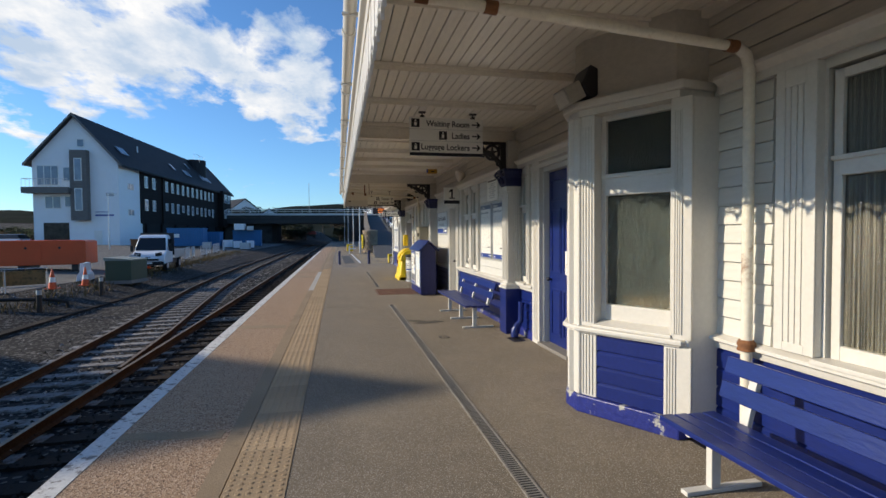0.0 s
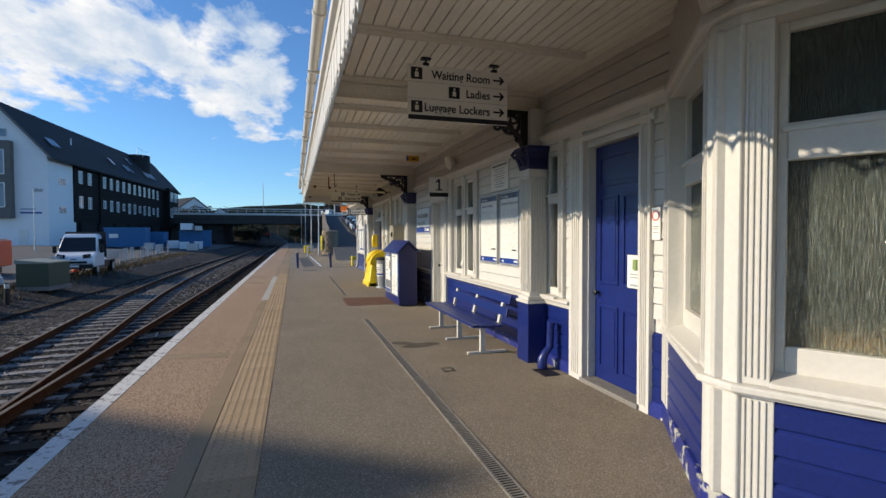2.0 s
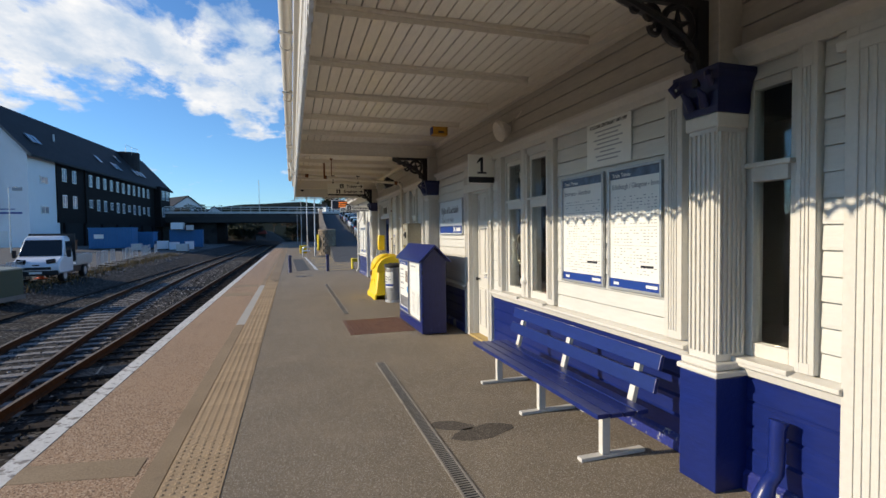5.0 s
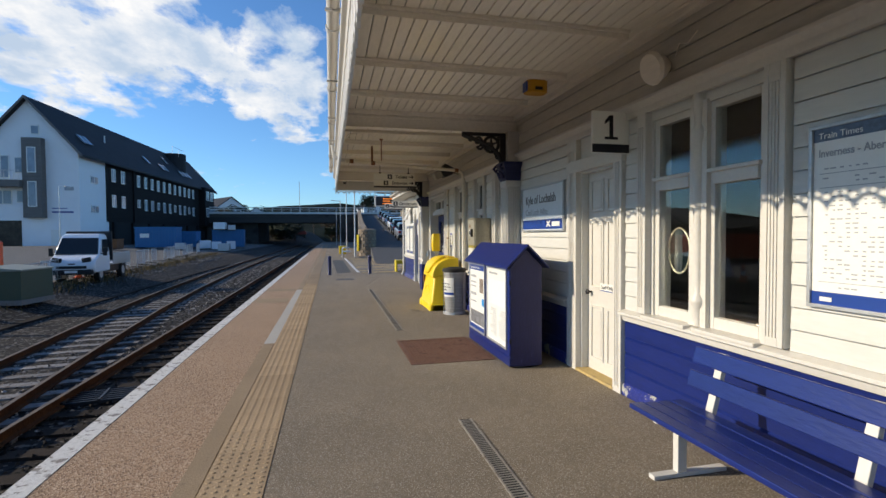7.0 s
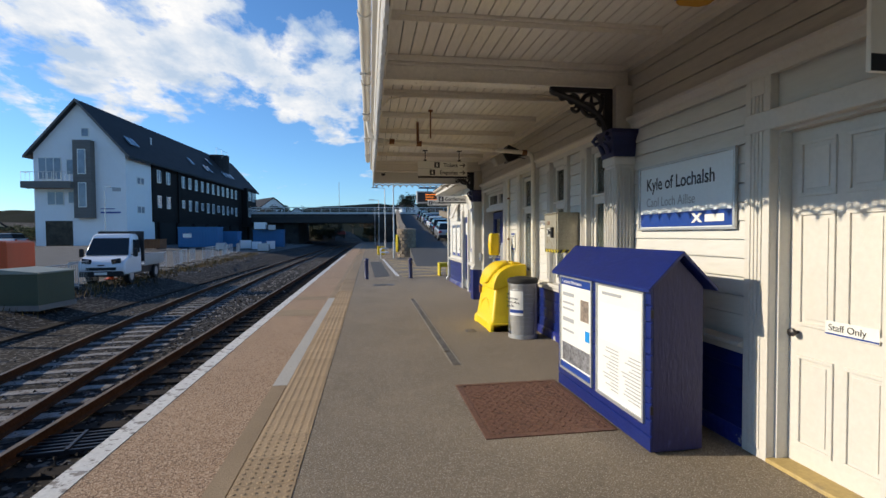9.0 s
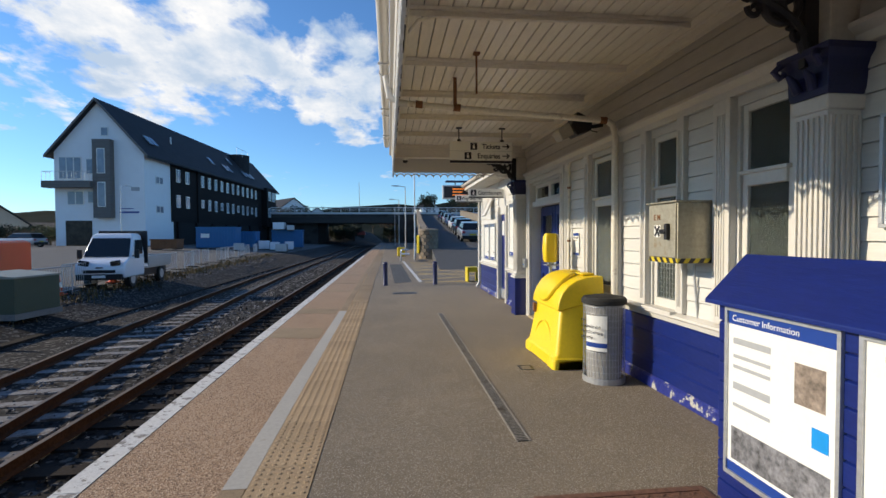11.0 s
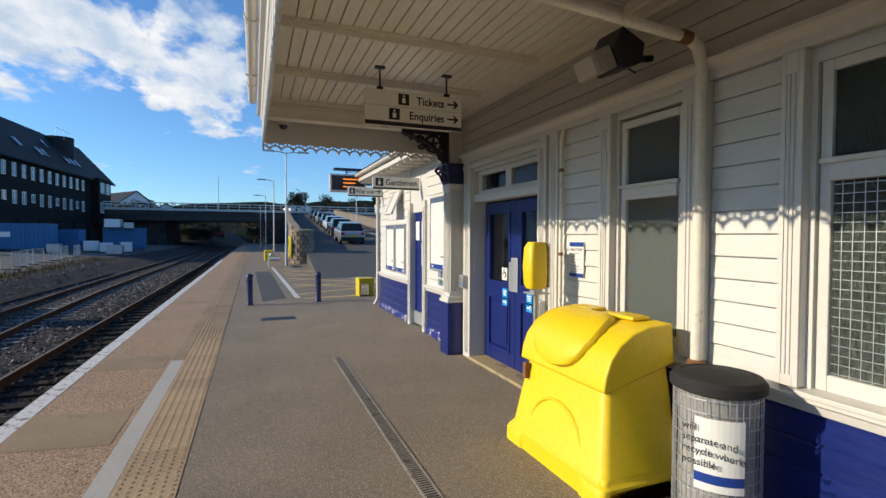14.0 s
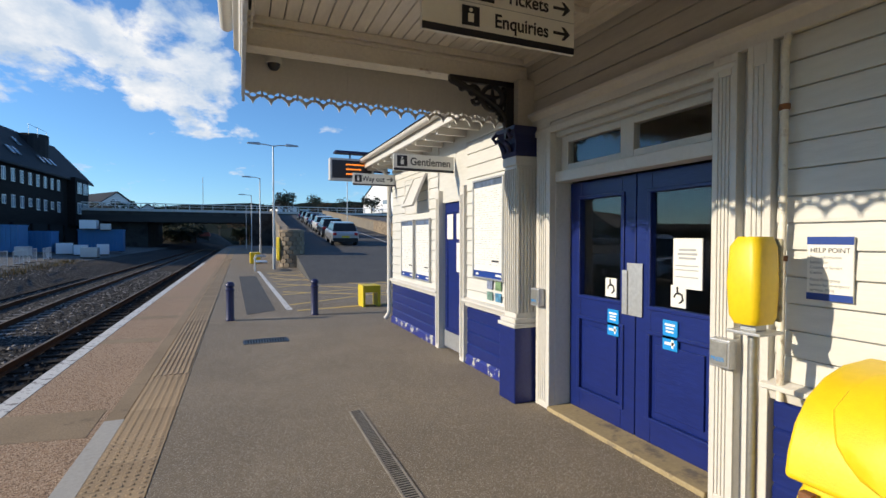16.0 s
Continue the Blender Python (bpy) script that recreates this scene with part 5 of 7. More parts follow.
# electric cabinet on the wall
eb = thing("electric_cabinet", "weathered steel wall cabinet with hazard stripe and black handle", "cabinet", (2.50, 10.40, 1.36))
part("body", Shape().box(0, .34, 0, .44, 0, .52), BOXSTEEL, eb, bevel=.006)
part("door_panel", Shape().box(-.014, -.001, .012, .428, .045, .508), BOXSTEEL, eb, bevel=.004)
part("lid", Shape().box(-.025, .35, -.012, .452, .52, .535), BOXSTEEL, eb, bevel=.003)
part("handle", Shape().box(-.05, -.014, .09, .13, .20, .34).box(-.06, -.03, .10, .19, .25, .29), BLACKIRON, eb, bevel=.006)
stripe_ob = part("hazard_stripe", Shape().box(-.004, -.002, 0, .44, 0, .042).box(0, .34, -.004, -.002, 0, .042), HAZY, eb)
hz = Shape()
for i in range(5):
    y0 = i * .095
    hz.prism([(y0, .0), (min(y0 + .045, .44), 0), (min(y0 + .075, .44), .042), (min(y0 + .03, .44), .042)], -.0055, -.004, None, "x")
    if i < 4:
        x0 = i * .09
        hz.prism([(x0, .0), (x0 + .045, 0), (x0 + .075 if x0 < .26 else .34, .042), (x0 + .03, .042)], -.0055, -.004, None, "y")
part("stripe_marks", hz, SIGNK, stripe_ob)
sq = part("label_plate", Shape().box(-.0165, -.0142, .235, .335, .22, .33), SIGNW, eb)
part("cross_mark", Shape().box(-.001, .001, -.012, .012, -.06, .06, pose(-.017, .285, .275, 40, 0, 0)).box(-.001, .001, -.012, .012, -.06, .06, pose(-.017, .285, .275, -40, 0, 0)), SIGNK, sq)
lettering("E M", .07, RUST, eb, on_wall(-.0146, .345, .375), bold=.002)
part("conduit", Shape().tube([(.3, .22, 0), (.3, .22, -.10), (.345, .22, -.55)], .012, 8), GALV, eb, smooth=True)


# ---- signs ----
def sign(name, label, x0, x1, y, z0, z1, lines, material=SIGNW, band=0.0, size=.1, hangers=(), ht=CZ):
    s = thing(name, label, "sign", (0, y, 0))
    bd = part("board", Shape().box(x0, x1, -.012, .012, z0, z1), material, s, bevel=.004)
    if band:
        part("band", Shape().box(x0 + .003, x1 - .003, -.0145, -.012, z0 + .003, z0 + band), SIGNK, bd)
    n = len(lines)
    h = (z1 - z0 - band) / n
    for i, (word, icon, arrow) in enumerate(lines):
        base = z1 - h * (i + .5)
        right = x1 - .20 if arrow else x1 - .05
        lettering(word, size, SIGNK, bd, facing(right, -.0128, base - size * .34), align="RIGHT", bold=.0022, width=.92)
        if i:
            part("rule", Shape().box(x0 + .003, x1 - .003, -.0136, -.012, z1 - h * i - .002, z1 - h * i + .002), SIGNGREY, bd)
        if arrow:
            a = Shape()
            a.box(x1 - .165, x1 - .07, -.0145, -.012, base - .009, base + .009)
            a.prism([(x1 - .10, base + .042), (x1 - .08, base + .042), (x1 - .035, base), (x1 - .08, base - .042), (x1 - .10, base - .042), (x1 - .072, base)], -.0145, -.012, None, "y")
            part("arrow", a, SIGNK, bd)
        if icon is not None:
            ic = part("pictogram", Shape().box(icon - size * .5, icon + size * .5, -.0145, -.012, base - size * .5, base + size * .5), SIGNK, bd)
            part("pictogram_mark", Shape().lathe([(.001, base + size * .18), (size * .10, base + size * .24), (size * .10, base + size * .34), (.001, base + size * .40)], icon, -.0145, 8).box(icon - size * .16, icon + size * .16, -.0158, -.0145, base - size * .32, base + size * .12), SIGNW, ic)
    for hx in hangers:
        part("hanger", Shape().box(hx - .008, hx + .008, -.008, .008, z1, ht).box(hx - .05, hx + .05, -.03, .03, ht - .02, ht).box(hx - .03, hx + .03, -.02, .02, z1, z1 + .03), BLACKIRON, s, bevel=.003)
    return s


sign("hanging_sign", "white hanging sign for waiting room, ladies and luggage lockers", .93, 2.02, 1.78, 2.77, 3.32,
     [("Waiting Room", 1.02, True), ("Ladies", 1.42, True), ("Luggage Lockers", 1.02, True)], band=.05, size=.118, hangers=(1.12, 1.87))
sign("hanging_sign", "cream hanging sign for tickets and enquiries", 1.09, 2.15, 14.56, 2.81, 3.17,
     [("Tickets", 1.50, True), ("Enquiries", 1.40, True)], band=.045, size=.115, hangers=(1.25, 1.98))
sign("projecting_sign", "white projecting sign reading Gentlemen", 1.98, 2.84, 18.0, 2.50, 2.72, [("Gentlemen", 2.10, False)], band=.035, size=.14)
sign("projecting_sign", "white projecting sign reading Way out", 2.04, 2.84, 20.7, 2.58, 2.80, [("Way out", 2.14, True)], band=.03, size=.13)
one = sign("platform_number_sign", "white platform number one sign with a dark base", 2.44, 2.84, 6.40, 2.38, 2.78, [("", None, False)], band=.085, size=.1)
part("numeral", Shape().box(2.625, 2.665, -.0145, -.012, 2.51, 2.74).box(2.575, 2.715, -.0145, -.012, 2.51, 2.535).prism([(2.625, 2.74), (2.64, 2.74), (2.64, 2.70), (2.575, 2.655), (2.575, 2.685)], -.0145, -.012, None, "y"), SIGNK, one)
dsp = thing("departure_display", "black departure display with amber text under a hood", "display", (1.72, 21.3, 2.72))
part("case", Shape().box(0, .85, -.09, .09, 0, .42), mat("display_case", (.5, .5, .5), .5), dsp, bevel=.01)
part("screen", Shape().box(.04, .81, -.094, -.0905, .04, .38), SIGNK, dsp)
for i in range(3):
    part("amber_line", Shape().box(.30, .72 - .12 * (i % 2), -.096, -.0942, .29 - i * .09, .315 - i * .09), emit("amber_%d" % i, (1, .25, .02), 1.2), dsp)
part("hood", Shape().box(.1, 1.3, -.12, .12, .52, .56).tube([(.4, 0, .42), (.4, 0, .52)], .015, 6).tube([(.85, 0, .2), (1.2, 0, .2)], .02, 6), NAVY, dsp)


def wall_sign(name, label, y0, y1, z0, z1, x=WALL - .018, material=SIGNW, frame_mat=None, category="sign"):
    s = thing(name, label, category, (0, 0, 0))
    b = part("board", Shape().box(x - .012, x, y0, y1, z0, z1), material, s, bevel=.003)
    if frame_mat:
        f, d = .022, .028
        part("frame", Shape().box(x - d, x, y0 - f, y1 + f, z0 - f, z0).box(x - d, x, y0 - f, y1 + f, z1, z1 + f).box(x - d, x, y0 - f, y0, z0, z1).box(x - d, x, y1, y1 + f, z0, z1), frame_mat, s, bevel=.003)
    return s, b, x - .012


ks, kb, kx = wall_sign("station_name_sign", "white station name sign with a dark blue foot band", 7.70, 8.98, 1.66, 2.25, WALL - .02, SIGNPALE, GALV)
part("foot_band", Shape().box(kx - .0015, kx, 7.71, 8.97, 1.67, 1.80), SIGNB, kb)
lettering("Kyle of Lochalsh", .165, SIGNK, kb, on_wall(kx - .0015, 8.87, 2.03), bold=.002, width=.88)
lettering("Caol Loch Aillse", .125, SIGNGREY, kb, on_wall(kx - .0015, 8.87, 1.87), width=.88)
part("logo_mark", Shape().box(kx - .003, kx - .0015, 7.80, 8.02, 1.705, 1.765).prism([(8.05, 1.70), (8.09, 1.70), (8.19, 1.78), (8.15, 1.78)], kx - .003, kx - .0015, None, "x").prism([(8.15, 1.70), (8.19, 1.70), (8.09, 1.78), (8.05, 1.78)], kx - .0035, kx - .003, None, "x"), SIGNW, kb)


def poster(y0, y1, z0, z1, title, seed, label, top=True):
    s, b, x = wall_sign("timetable_poster", label, y0, y1, z0, z1, WALL - .02, SIGNW, GALV, "poster")
    part("foot_band", Shape().box(x - .0012, x, y0, y1, z0, z0 + .075), SIGNB, b)
    part("logo_mark", Shape().box(x - .0024, x - .0012, y0 + .03, y0 + .16, z0 + .025, z0 + .05).box(x - .0024, x - .0012, y1 - .12, y1 - .05, z0 + .02, z0 + .045), SIGNW, b)
    if top:
        part("head_band", Shape().box(x - .0012, x, y0, y1, z1 - .075, z1), mat("poster_head_%d" % seed, (.10, .14, .22), .4, vary=.5, grain=12, bump=0), b)
    if title:
        lettering("Train Times", .05, SIGNW, b, on_wall(x - .0024, y1 - .03, z1 - .06))
        lettering(title, .062, SIGNGREY, b, on_wall(x - .0012, y1 - .03, z1 - .165), width=.85, bold=.001)
    r = random.Random(seed)
    pr = Shape()
    w = y1 - y0
    z = z1 - (.24 if title else .12)
    while z > z0 + .13:
        if r.random() < .12:
            pr.box(x - .001, x, y0 + .04, y1 - .04, z, z + .004)
            z -= .03
        yy0 = y0 + .04
        while yy0 < y1 - .05:
            ln = r.uniform(.012, .035)
            if r.random() < .62 and yy0 + ln < y1 - .04:
                pr.box(x - .001, x, yy0, yy0 + ln, z, z + .008)
            yy0 += .042
        z -= .026
    tagged(part("print", pr, SIGNGREY, b), kind="stuff")
    part("black_box", Shape().box(x - .0014, x, y0 + w * .12, y0 + w * .36, z0 + .19, z0 + .21), SIGNK, b)


poster(3.115, 3.74, 1.18, 2.21, "Edinburgh / Glasgow - Inverness", 1, "framed white timetable poster on the boarded wall")
poster(3.855, 4.53, 1.18, 2.21, "Inverness - Aberdeen", 2, "framed white timetable poster beside its twin")
poster(16.62, 17.32, 1.15, 2.30, "", 3, "framed white timetable sheet on the wing wall")
poster(18.85, 19.45, .95, 1.90, "", 4, "framed white timetable sheet under the open window")
poster(19.6, 20.2, .95, 1.90, "", 5, "framed white timetable sheet near the wing corner")
ps, pb, px0 = wall_sign("centenary_plaque", "white centenary plaque with black lettering above the posters", 3.46, 4.10, 2.28, 2.72, WALL - .02, SIGNW)
lettering("KYLE LINE CENTENARY 1897-1997", .044, SIGNK, pb, on_wall(px0 - .001, 3.78, 2.645), align="CENTER", width=.8, bold=.0008)
for i, w in enumerate((.38, .30, .42, .32, .40, .22, .36, .30)):
    part("text_line", Shape().box(px0 - .001, px0, 3.78 - w / 2, 3.78 + w / 2, 2.60 - i * .038, 2.613 - i * .038), SIGNGREY, pb)
hs, hb, hx0 = wall_sign("help_point_sign", "white help point sign with blue bands", 13.31, 13.515, 1.31, 1.63, WALL - .02, SIGNW)
part("head_band", Shape().box(hx0 - .001, hx0, 13.31, 13.515, 1.59, 1.63), SIGNB, hb)
part("foot_band", Shape().box(hx0 - .001, hx0, 13.31, 13.515, 1.31, 1.345), SIGNB, hb)
lettering("HELP POINT", .034, SIGNK, hb, on_wall(hx0 - .001, 13.50, 1.55), width=.95)
for i, line in enumerate(("Press information", "button for", "Customer Service", "Centre", "Press Emergency", "button for emergency", "services (999)")):
    lettering(line, .022, SIGNGREY, hb, on_wall(hx0 - .001, 13.50, 1.52 - i * .026 - (.01 if i > 3 else 0)), width=.9)
ns, nb, nx0 = wall_sign("no_smoking_sign", "small white no smoking notice with a red ring", .40, .50, 1.55, 1.83, WALL - .02, SIGNW)
part("red_ring", Shape().tube([(nx0 - .002, .45 + .04 * math.cos(i * math.pi / 8), 1.76 + .04 * math.sin(i * math.pi / 8)) for i in range(17)], .005, 6), REDP, nb)
part("text_line", Shape().box(nx0 - .001, nx0, .415, .485, 1.66, 1.672).box(nx0 - .001, nx0, .42, .48, 1.64, 1.65).box(nx0 - .001, nx0, .415, .485, 1.61, 1.62), SIGNGREY, nb)
dn, db, dx0 = wall_sign("door_notice", "white paper notice with green emblem fixed to the blue door", .70, .95, 1.08, 1.40, WALL + .082, SIGNW)
part("emblem", Shape().tube([(dx0 - .001, .825, 1.26), (dx0 - .001, .825, 1.36)], .03, 8), mat("emblem_green", (.25, .35, .12), .6), db)
part("text_line", Shape().box(dx0 - .001, dx0, .74, .91, 1.21, 1.222).box(dx0 - .001, dx0, .74, .91, 1.18, 1.192).box(dx0 - .001, dx0, .74, .91, 1.10, 1.12), SIGNGREY, db)
xd = WALL + .133
for y0, n in ((14.52, 1), (15.10, 2)):
    t, b, xx = wall_sign("push_sticker", "cyan push pad sticker with a white arrow on the door", y0, y0 + .13, .80, 1.02, xd, CYAN, None, "sticker")
    t.location = (.04, -.05, 0)
    part("arrow", Shape().box(xx - .001, xx, y0 + .02, y0 + .11, .84, .86).box(xx - .001, xx, y0 + .03, y0 + .05, .82, .88), SIGNW, b)
    part("text_line", Shape().box(xx - .001, xx, y0 + .02, y0 + .11, .98, .995).box(xx - .001, xx, y0 + .03, y0 + .10, .955, .968).box(xx - .001, xx, y0 + .03, y0 + .10, .93, .943), SIGNW, b)
for y0 in (14.47, 15.15):
    t, b, xx = wall_sign("access_sticker", "white wheelchair access sticker on the door glass", y0, y0 + .13, 1.12, 1.28, WALL + .153, SIGNW, None, "sticker")
    t.location = (.04, -.05, 0)
    part("wheel_symbol", Shape().tube([(xx - .002, y0 + .06 + .036 * math.cos(i * .45), 1.19 + .036 * math.sin(i * .45)) for i in range(11)], .006, 6).tube([(xx - .002, y0 + .07, 1.27), (xx - .002, y0 + .068, 1.22), (xx - .002, y0 + .03, 1.215), (xx - .002, y0 + .02, 1.17)], .007, 6), SIGNK, b)
t, b, xx = wall_sign("opening_hours_notice", "white opening hours notice taped to the door glass", 14.34, 14.58, 1.26, 1.62, WALL + .152, SIGNW, None, "notice")
t.location = (.04, -.05, 0)
part("text_line", Shape().box(xx - .001, xx, 14.39, 14.53, 1.53, 1.545).box(xx - .001, xx, 14.38, 14.54, 1.50, 1.515).box(xx - .001, xx, 14.39, 14.53, 1.47, 1.485).box(xx - .001, xx, 14.37, 14.56, 1.42, 1.428).box(xx - .001, xx, 14.37, 14.56, 1.39, 1.398).box(xx - .001, xx, 14.37, 14.56, 1.34, 1.348), SIGNGREY, b)
for i, (y0, col1) in enumerate(((16.66, (.25, .4, .2)), (16.86, (.3, .35, .5)), (16.66, (.1, .3, .5)), (16.86, (.2, .35, .3)))):
    wall_sign("small_sticker", "small coloured sticker on the wing wall", y0, y0 + .13, 1.02 - .13 * (i // 2), 1.12 - .13 * (i // 2), WALL - .018, mat("sticker_%d" % i, col1, .5, vary=.5, grain=30, bump=0), None, "sticker")

for y0, z0 in ((13.86, .86), (15.78, .97)):
    t = thing("door_button", "grey steel push pad box for the automatic door", "push button", (WALL - .06, y0, z0))
    part("box", Shape().box(-.07, 0, 0, .13, 0, .17), GALV, t, bevel=.008)
    part("pad", Shape().box(-.076, -.07, .012, .118, .015, .155), STEEL, t, bevel=.003)
    lettering("PRESS", .034, CYAN, t, on_wall(-.0768, .115, .04))

# help telephone
hp = thing("help_phone", "yellow help point telephone housing on a grey steel post", "help point", (2.48, 13.56, 0))
hp.scale = (.82, .78, 1)
part("post", Shape().tube([(0, 0, 0), (0, 0, 1.16)], .03, 14), STEEL, hp, smooth=True)
part("shelf", Shape().box(-.10, .12, -.11, .11, 1.15, 1.165).box(-.05, .05, -.05, .05, 1.165, 1.20), GALV, hp, bevel=.003)
part("housing", Shape().loft([gring(-.12 + e, .10, -.10 + e, .10 - e, z, r=.045) for e, z in ((.02, 1.20), (.0, 1.24), (-.01, 1.40), (.0, 1.58), (.03, 1.63))]), YELLOW, hp, smooth=True)
part("worn_back", Shape().box(.10, .125, -.10, .10, 1.21, 1.62), mat("grey_worn_plastic", (.42, .38, .26), .7, stain=(.2, .18, .14), stain_at=.5, stain_scale=9), hp, bevel=.01)

# bollards
bo = thing("bollard", "dark blue cast bollard with a ringed neck and domed top", "bollard", (-.05, 22.18, 0), group="platform bollards")
part("post", Shape().lathe([(.085, 0), (.085, .03), (.075, .05), (.072, .58), (.085, .59), (.085, .61), (.066, .63), (.066, .66), (.085, .675), (.085, .69), (.075, .73), (.045, .755), (.0, .762)], n=18), NAVY, bo, smooth=True)
copy_thing(bo, pose(1.57, 22.27, 0))
yg = thing("yellow_stop_block", "small yellow steel barrier block by the wing corner", "barrier", (2.75, 22.9, 0))
part("frame", Shape().box(0, .06, 0, .5, 0, .5).box(.36, .42, 0, .5, 0, .5).box(.06, .36, 0, .5, .34, .5), HAZY, yg, bevel=.01)


# ---- pipes, lamps and fittings ----
def downpipe(y, top, foot_rust=True):
    p = thing("downpipe", "rust-stained white downpipe running under the canopy and down the wall", "downpipe", group="downpipes")
    x = WALL - .10
    part("upright", Shape().tube([(x, y, 0), (x, y, top - .16), (x - .03, y, top - .06), (x - .09, y, top - .02), (x - .14, y, top - .01)], .038, 14), RUSTPIPE, p, smooth=True)
    part("crosspipe", Shape().tube([(x - .14, y, top - .01), (.30, y, top + .13)], .033, 14), RUSTPIPE, p, smooth=True)
    part("outlet", Shape().tube([(.30, y, top + .13), (.2, y, top + .14), (.10, y, top + .20), (.06, y, top + .43)], .038, 12), WHITE, p, smooth=True)
    for xa in (.42, .85, x - .16):
        part("collar", Shape().tube([(xa - .03, y, top + .133 - .0617 * (xa - .33)), (xa + .05, y, top + .128 - .0617 * (xa - .33))], .042, 14), RUST, p, smooth=True)
    part("foot_collar", Shape().lathe([(.046, .80), (.062, .805), (.055, .825), (.062, .85), (.055, .87), (.046, .88)], x, y, 14), RUST, p, "rust-orange pipe collar", smooth=True)
    part("strap", Shape().box(.82, .86, y - .006, y + .006, top + .12, CZ), RUST, p)


downpipe(-2.19, 2.94)
downpipe(12.05, 2.96)
cp = thing("conduit_pipe", "thin rusty white conduit up the wall beside the doors", "pipe")
part("pipe", Shape().tube([(WALL - .06, 13.62, .75), (WALL - .06, 13.62, 2.62), (WALL - .04, 13.62, 2.70)], .018, 10), RUSTPIPE, cp, smooth=True)
part("clip", Shape().tube([(WALL - .06, 13.62, 1.5), (WALL - .06, 13.62, 1.53)], .026, 10).tube([(WALL - .06, 13.62, 2.3), (WALL - .06, 13.62, 2.33)], .026, 10), RUST, cp)
wp = thing("waste_pipe", "blue painted cast waste pipe rising from the ground", "pipe")
part("pipe", Shape().tube([(2.62, 2.08, .02), (2.62, 2.08, .12), (2.66, 2.08, .2), (2.72, 2.08, .26), (2.73, 2.08, .52), (2.74, 2.08, .56)], [.06, .06, .045, .045, .045, .055], 12), BLUE, wp, smooth=True)
wd = thing("downpipe", "white downpipe at the corner of the low wing", "downpipe", group="downpipes")
part("pipe", Shape().tube([(2.72, 20.95, .05), (2.78, 20.95, .14), (2.80, 20.95, .22), (2.80, 20.95, 2.75), (2.70, 20.95, 2.9), (2.45, 20.95, 3.02)], .04, 12), WHITE, wd, smooth=True)
part("shoe_collar", Shape().tube([(2.80, 20.95, .55), (2.80, 20.95, .62)], .05, 12), WHITE, wd)


def floodlight(x, y, z):
    f = thing("floodlight", "black floodlight with a grey glass housing below the canopy", "floodlight", (x, y, z), group="floodlights")
    part("housing", Shape().prism([(-.06, .0), (.02, -.13), (.20, -.06), (.22, .08), (.02, .17)], -.13, .13, None, "y"), BLACKIRON, f, bevel=.012)
    part("lamp_box", Shape().box(-.17, .0, -.115, .115, -.09, .07, pose(-.05, 0, -.03, 0, -28, 0)), mat("lamp_box", (.36, .34, .29), .45, vary=.1), f, bevel=.012)
    part("lens", Shape().box(-.178, -.172, -.10, .10, -.075, .055, pose(-.05, 0, -.03, 0, -28, 0)), mat("lamp_glass", (.55, .53, .46), .2, vary=.1), f)
    part("bracket", Shape().tube([(.2, 0, 0), (WALL - x, 0, .04)], .025, 10).tube([(.15, .1, .02), (.4, .16, -.02), (WALL - x, .2, 0)], .008, 6), BLACKIRON, f)


floodlight(2.12, -.98, 2.98)
floodlight(2.42, 12.55, 2.98)
sp = thing("loudspeaker", "round white loudspeaker on the frieze with its cable", "loudspeaker", (2.80, 5.80, 3.02))
part("body", Shape().tube([(0, 0, 0), (-.06, 0, -.01), (-.14, 0, -.03), (-.17, 0, -.04)], [.05, .10, .14, .125], 18), SOFFIT, sp, smooth=True)
part("cable", Shape().tube([(0, -.1, .05), (-.03, -.18, .12), (-.01, -.25, .10), (0, -.35, .16)], .006, 6), SOFFIT, sp)
se = thing("sensor_box", "orange-yellow and blue sensor box fixed to the soffit", "sensor", (2.38, 7.55, 3.26))
se.scale = (.85, .85, .78)
part("body", Shape().loft([[(a * .15, b * .11, 0) for a, b in ((-1, -.6), (-.6, -1), (.6, -1), (1, -.6), (1, .6), (.6, 1), (-.6, 1), (-1, .6))], [(a * .15, b * .11, .18) for a, b in ((-1, -.6), (-.6, -1), (.6, -1), (1, -.6), (1, .6), (.6, 1), (-.6, 1), (-1, .6))]]), mat("sensor_orange", (.52, .26, .01), .5, vary=.08), se, bevel=.01)
part("blue_end", Shape().box(-.165, -.13, -.07, .07, .02, .16), SIGNB, se, bevel=.01)
part("label_plate", Shape().box(-.05, .06, -.1125, -.1105, .03, .075), SIGNK, se)
ca = thing("dome_camera", "small white dome camera under the canopy end", "camera", (.42, 16.42, 3.15))
part("mount", Shape().lathe([(.07, -.02), (.07, .02), (.05, .03)], n=16), WHITE, ca, smooth=True)
part("dome", Shape().lathe([(.0, -.075), (.03, -.068), (.05, -.045), (.055, -.02)], n=16), SIGNK, ca, smooth=True)
cb = thing("soffit_cable", "sagging cable clipped along the canopy edge and beam", "cable")
part("cable", Shape().tube([(.225, -4 + i * .55, 3.16 + .02 * math.sin(i * 2.1)) for i in range(37)], .008, 6), RUSTPIPE, cb)
part("loop", Shape().tube([(.24, 10.38, 3.18), (.32, 10.36, 3.27), (.45, 10.36, 3.31), (2.5, 10.36, 3.32)], .016, 8), SOFFIT, cb)
rod = thing("hanger_rod", "rusty hanger rod below the soffit", "rod")
part("rod", Shape().tube([(.95, 11.3, 3.0), (.95, 11.3, 3.4)], .010, 8).box(.92, .98, 11.27, 11.33, 3.38, 3.40), RUST, rod)

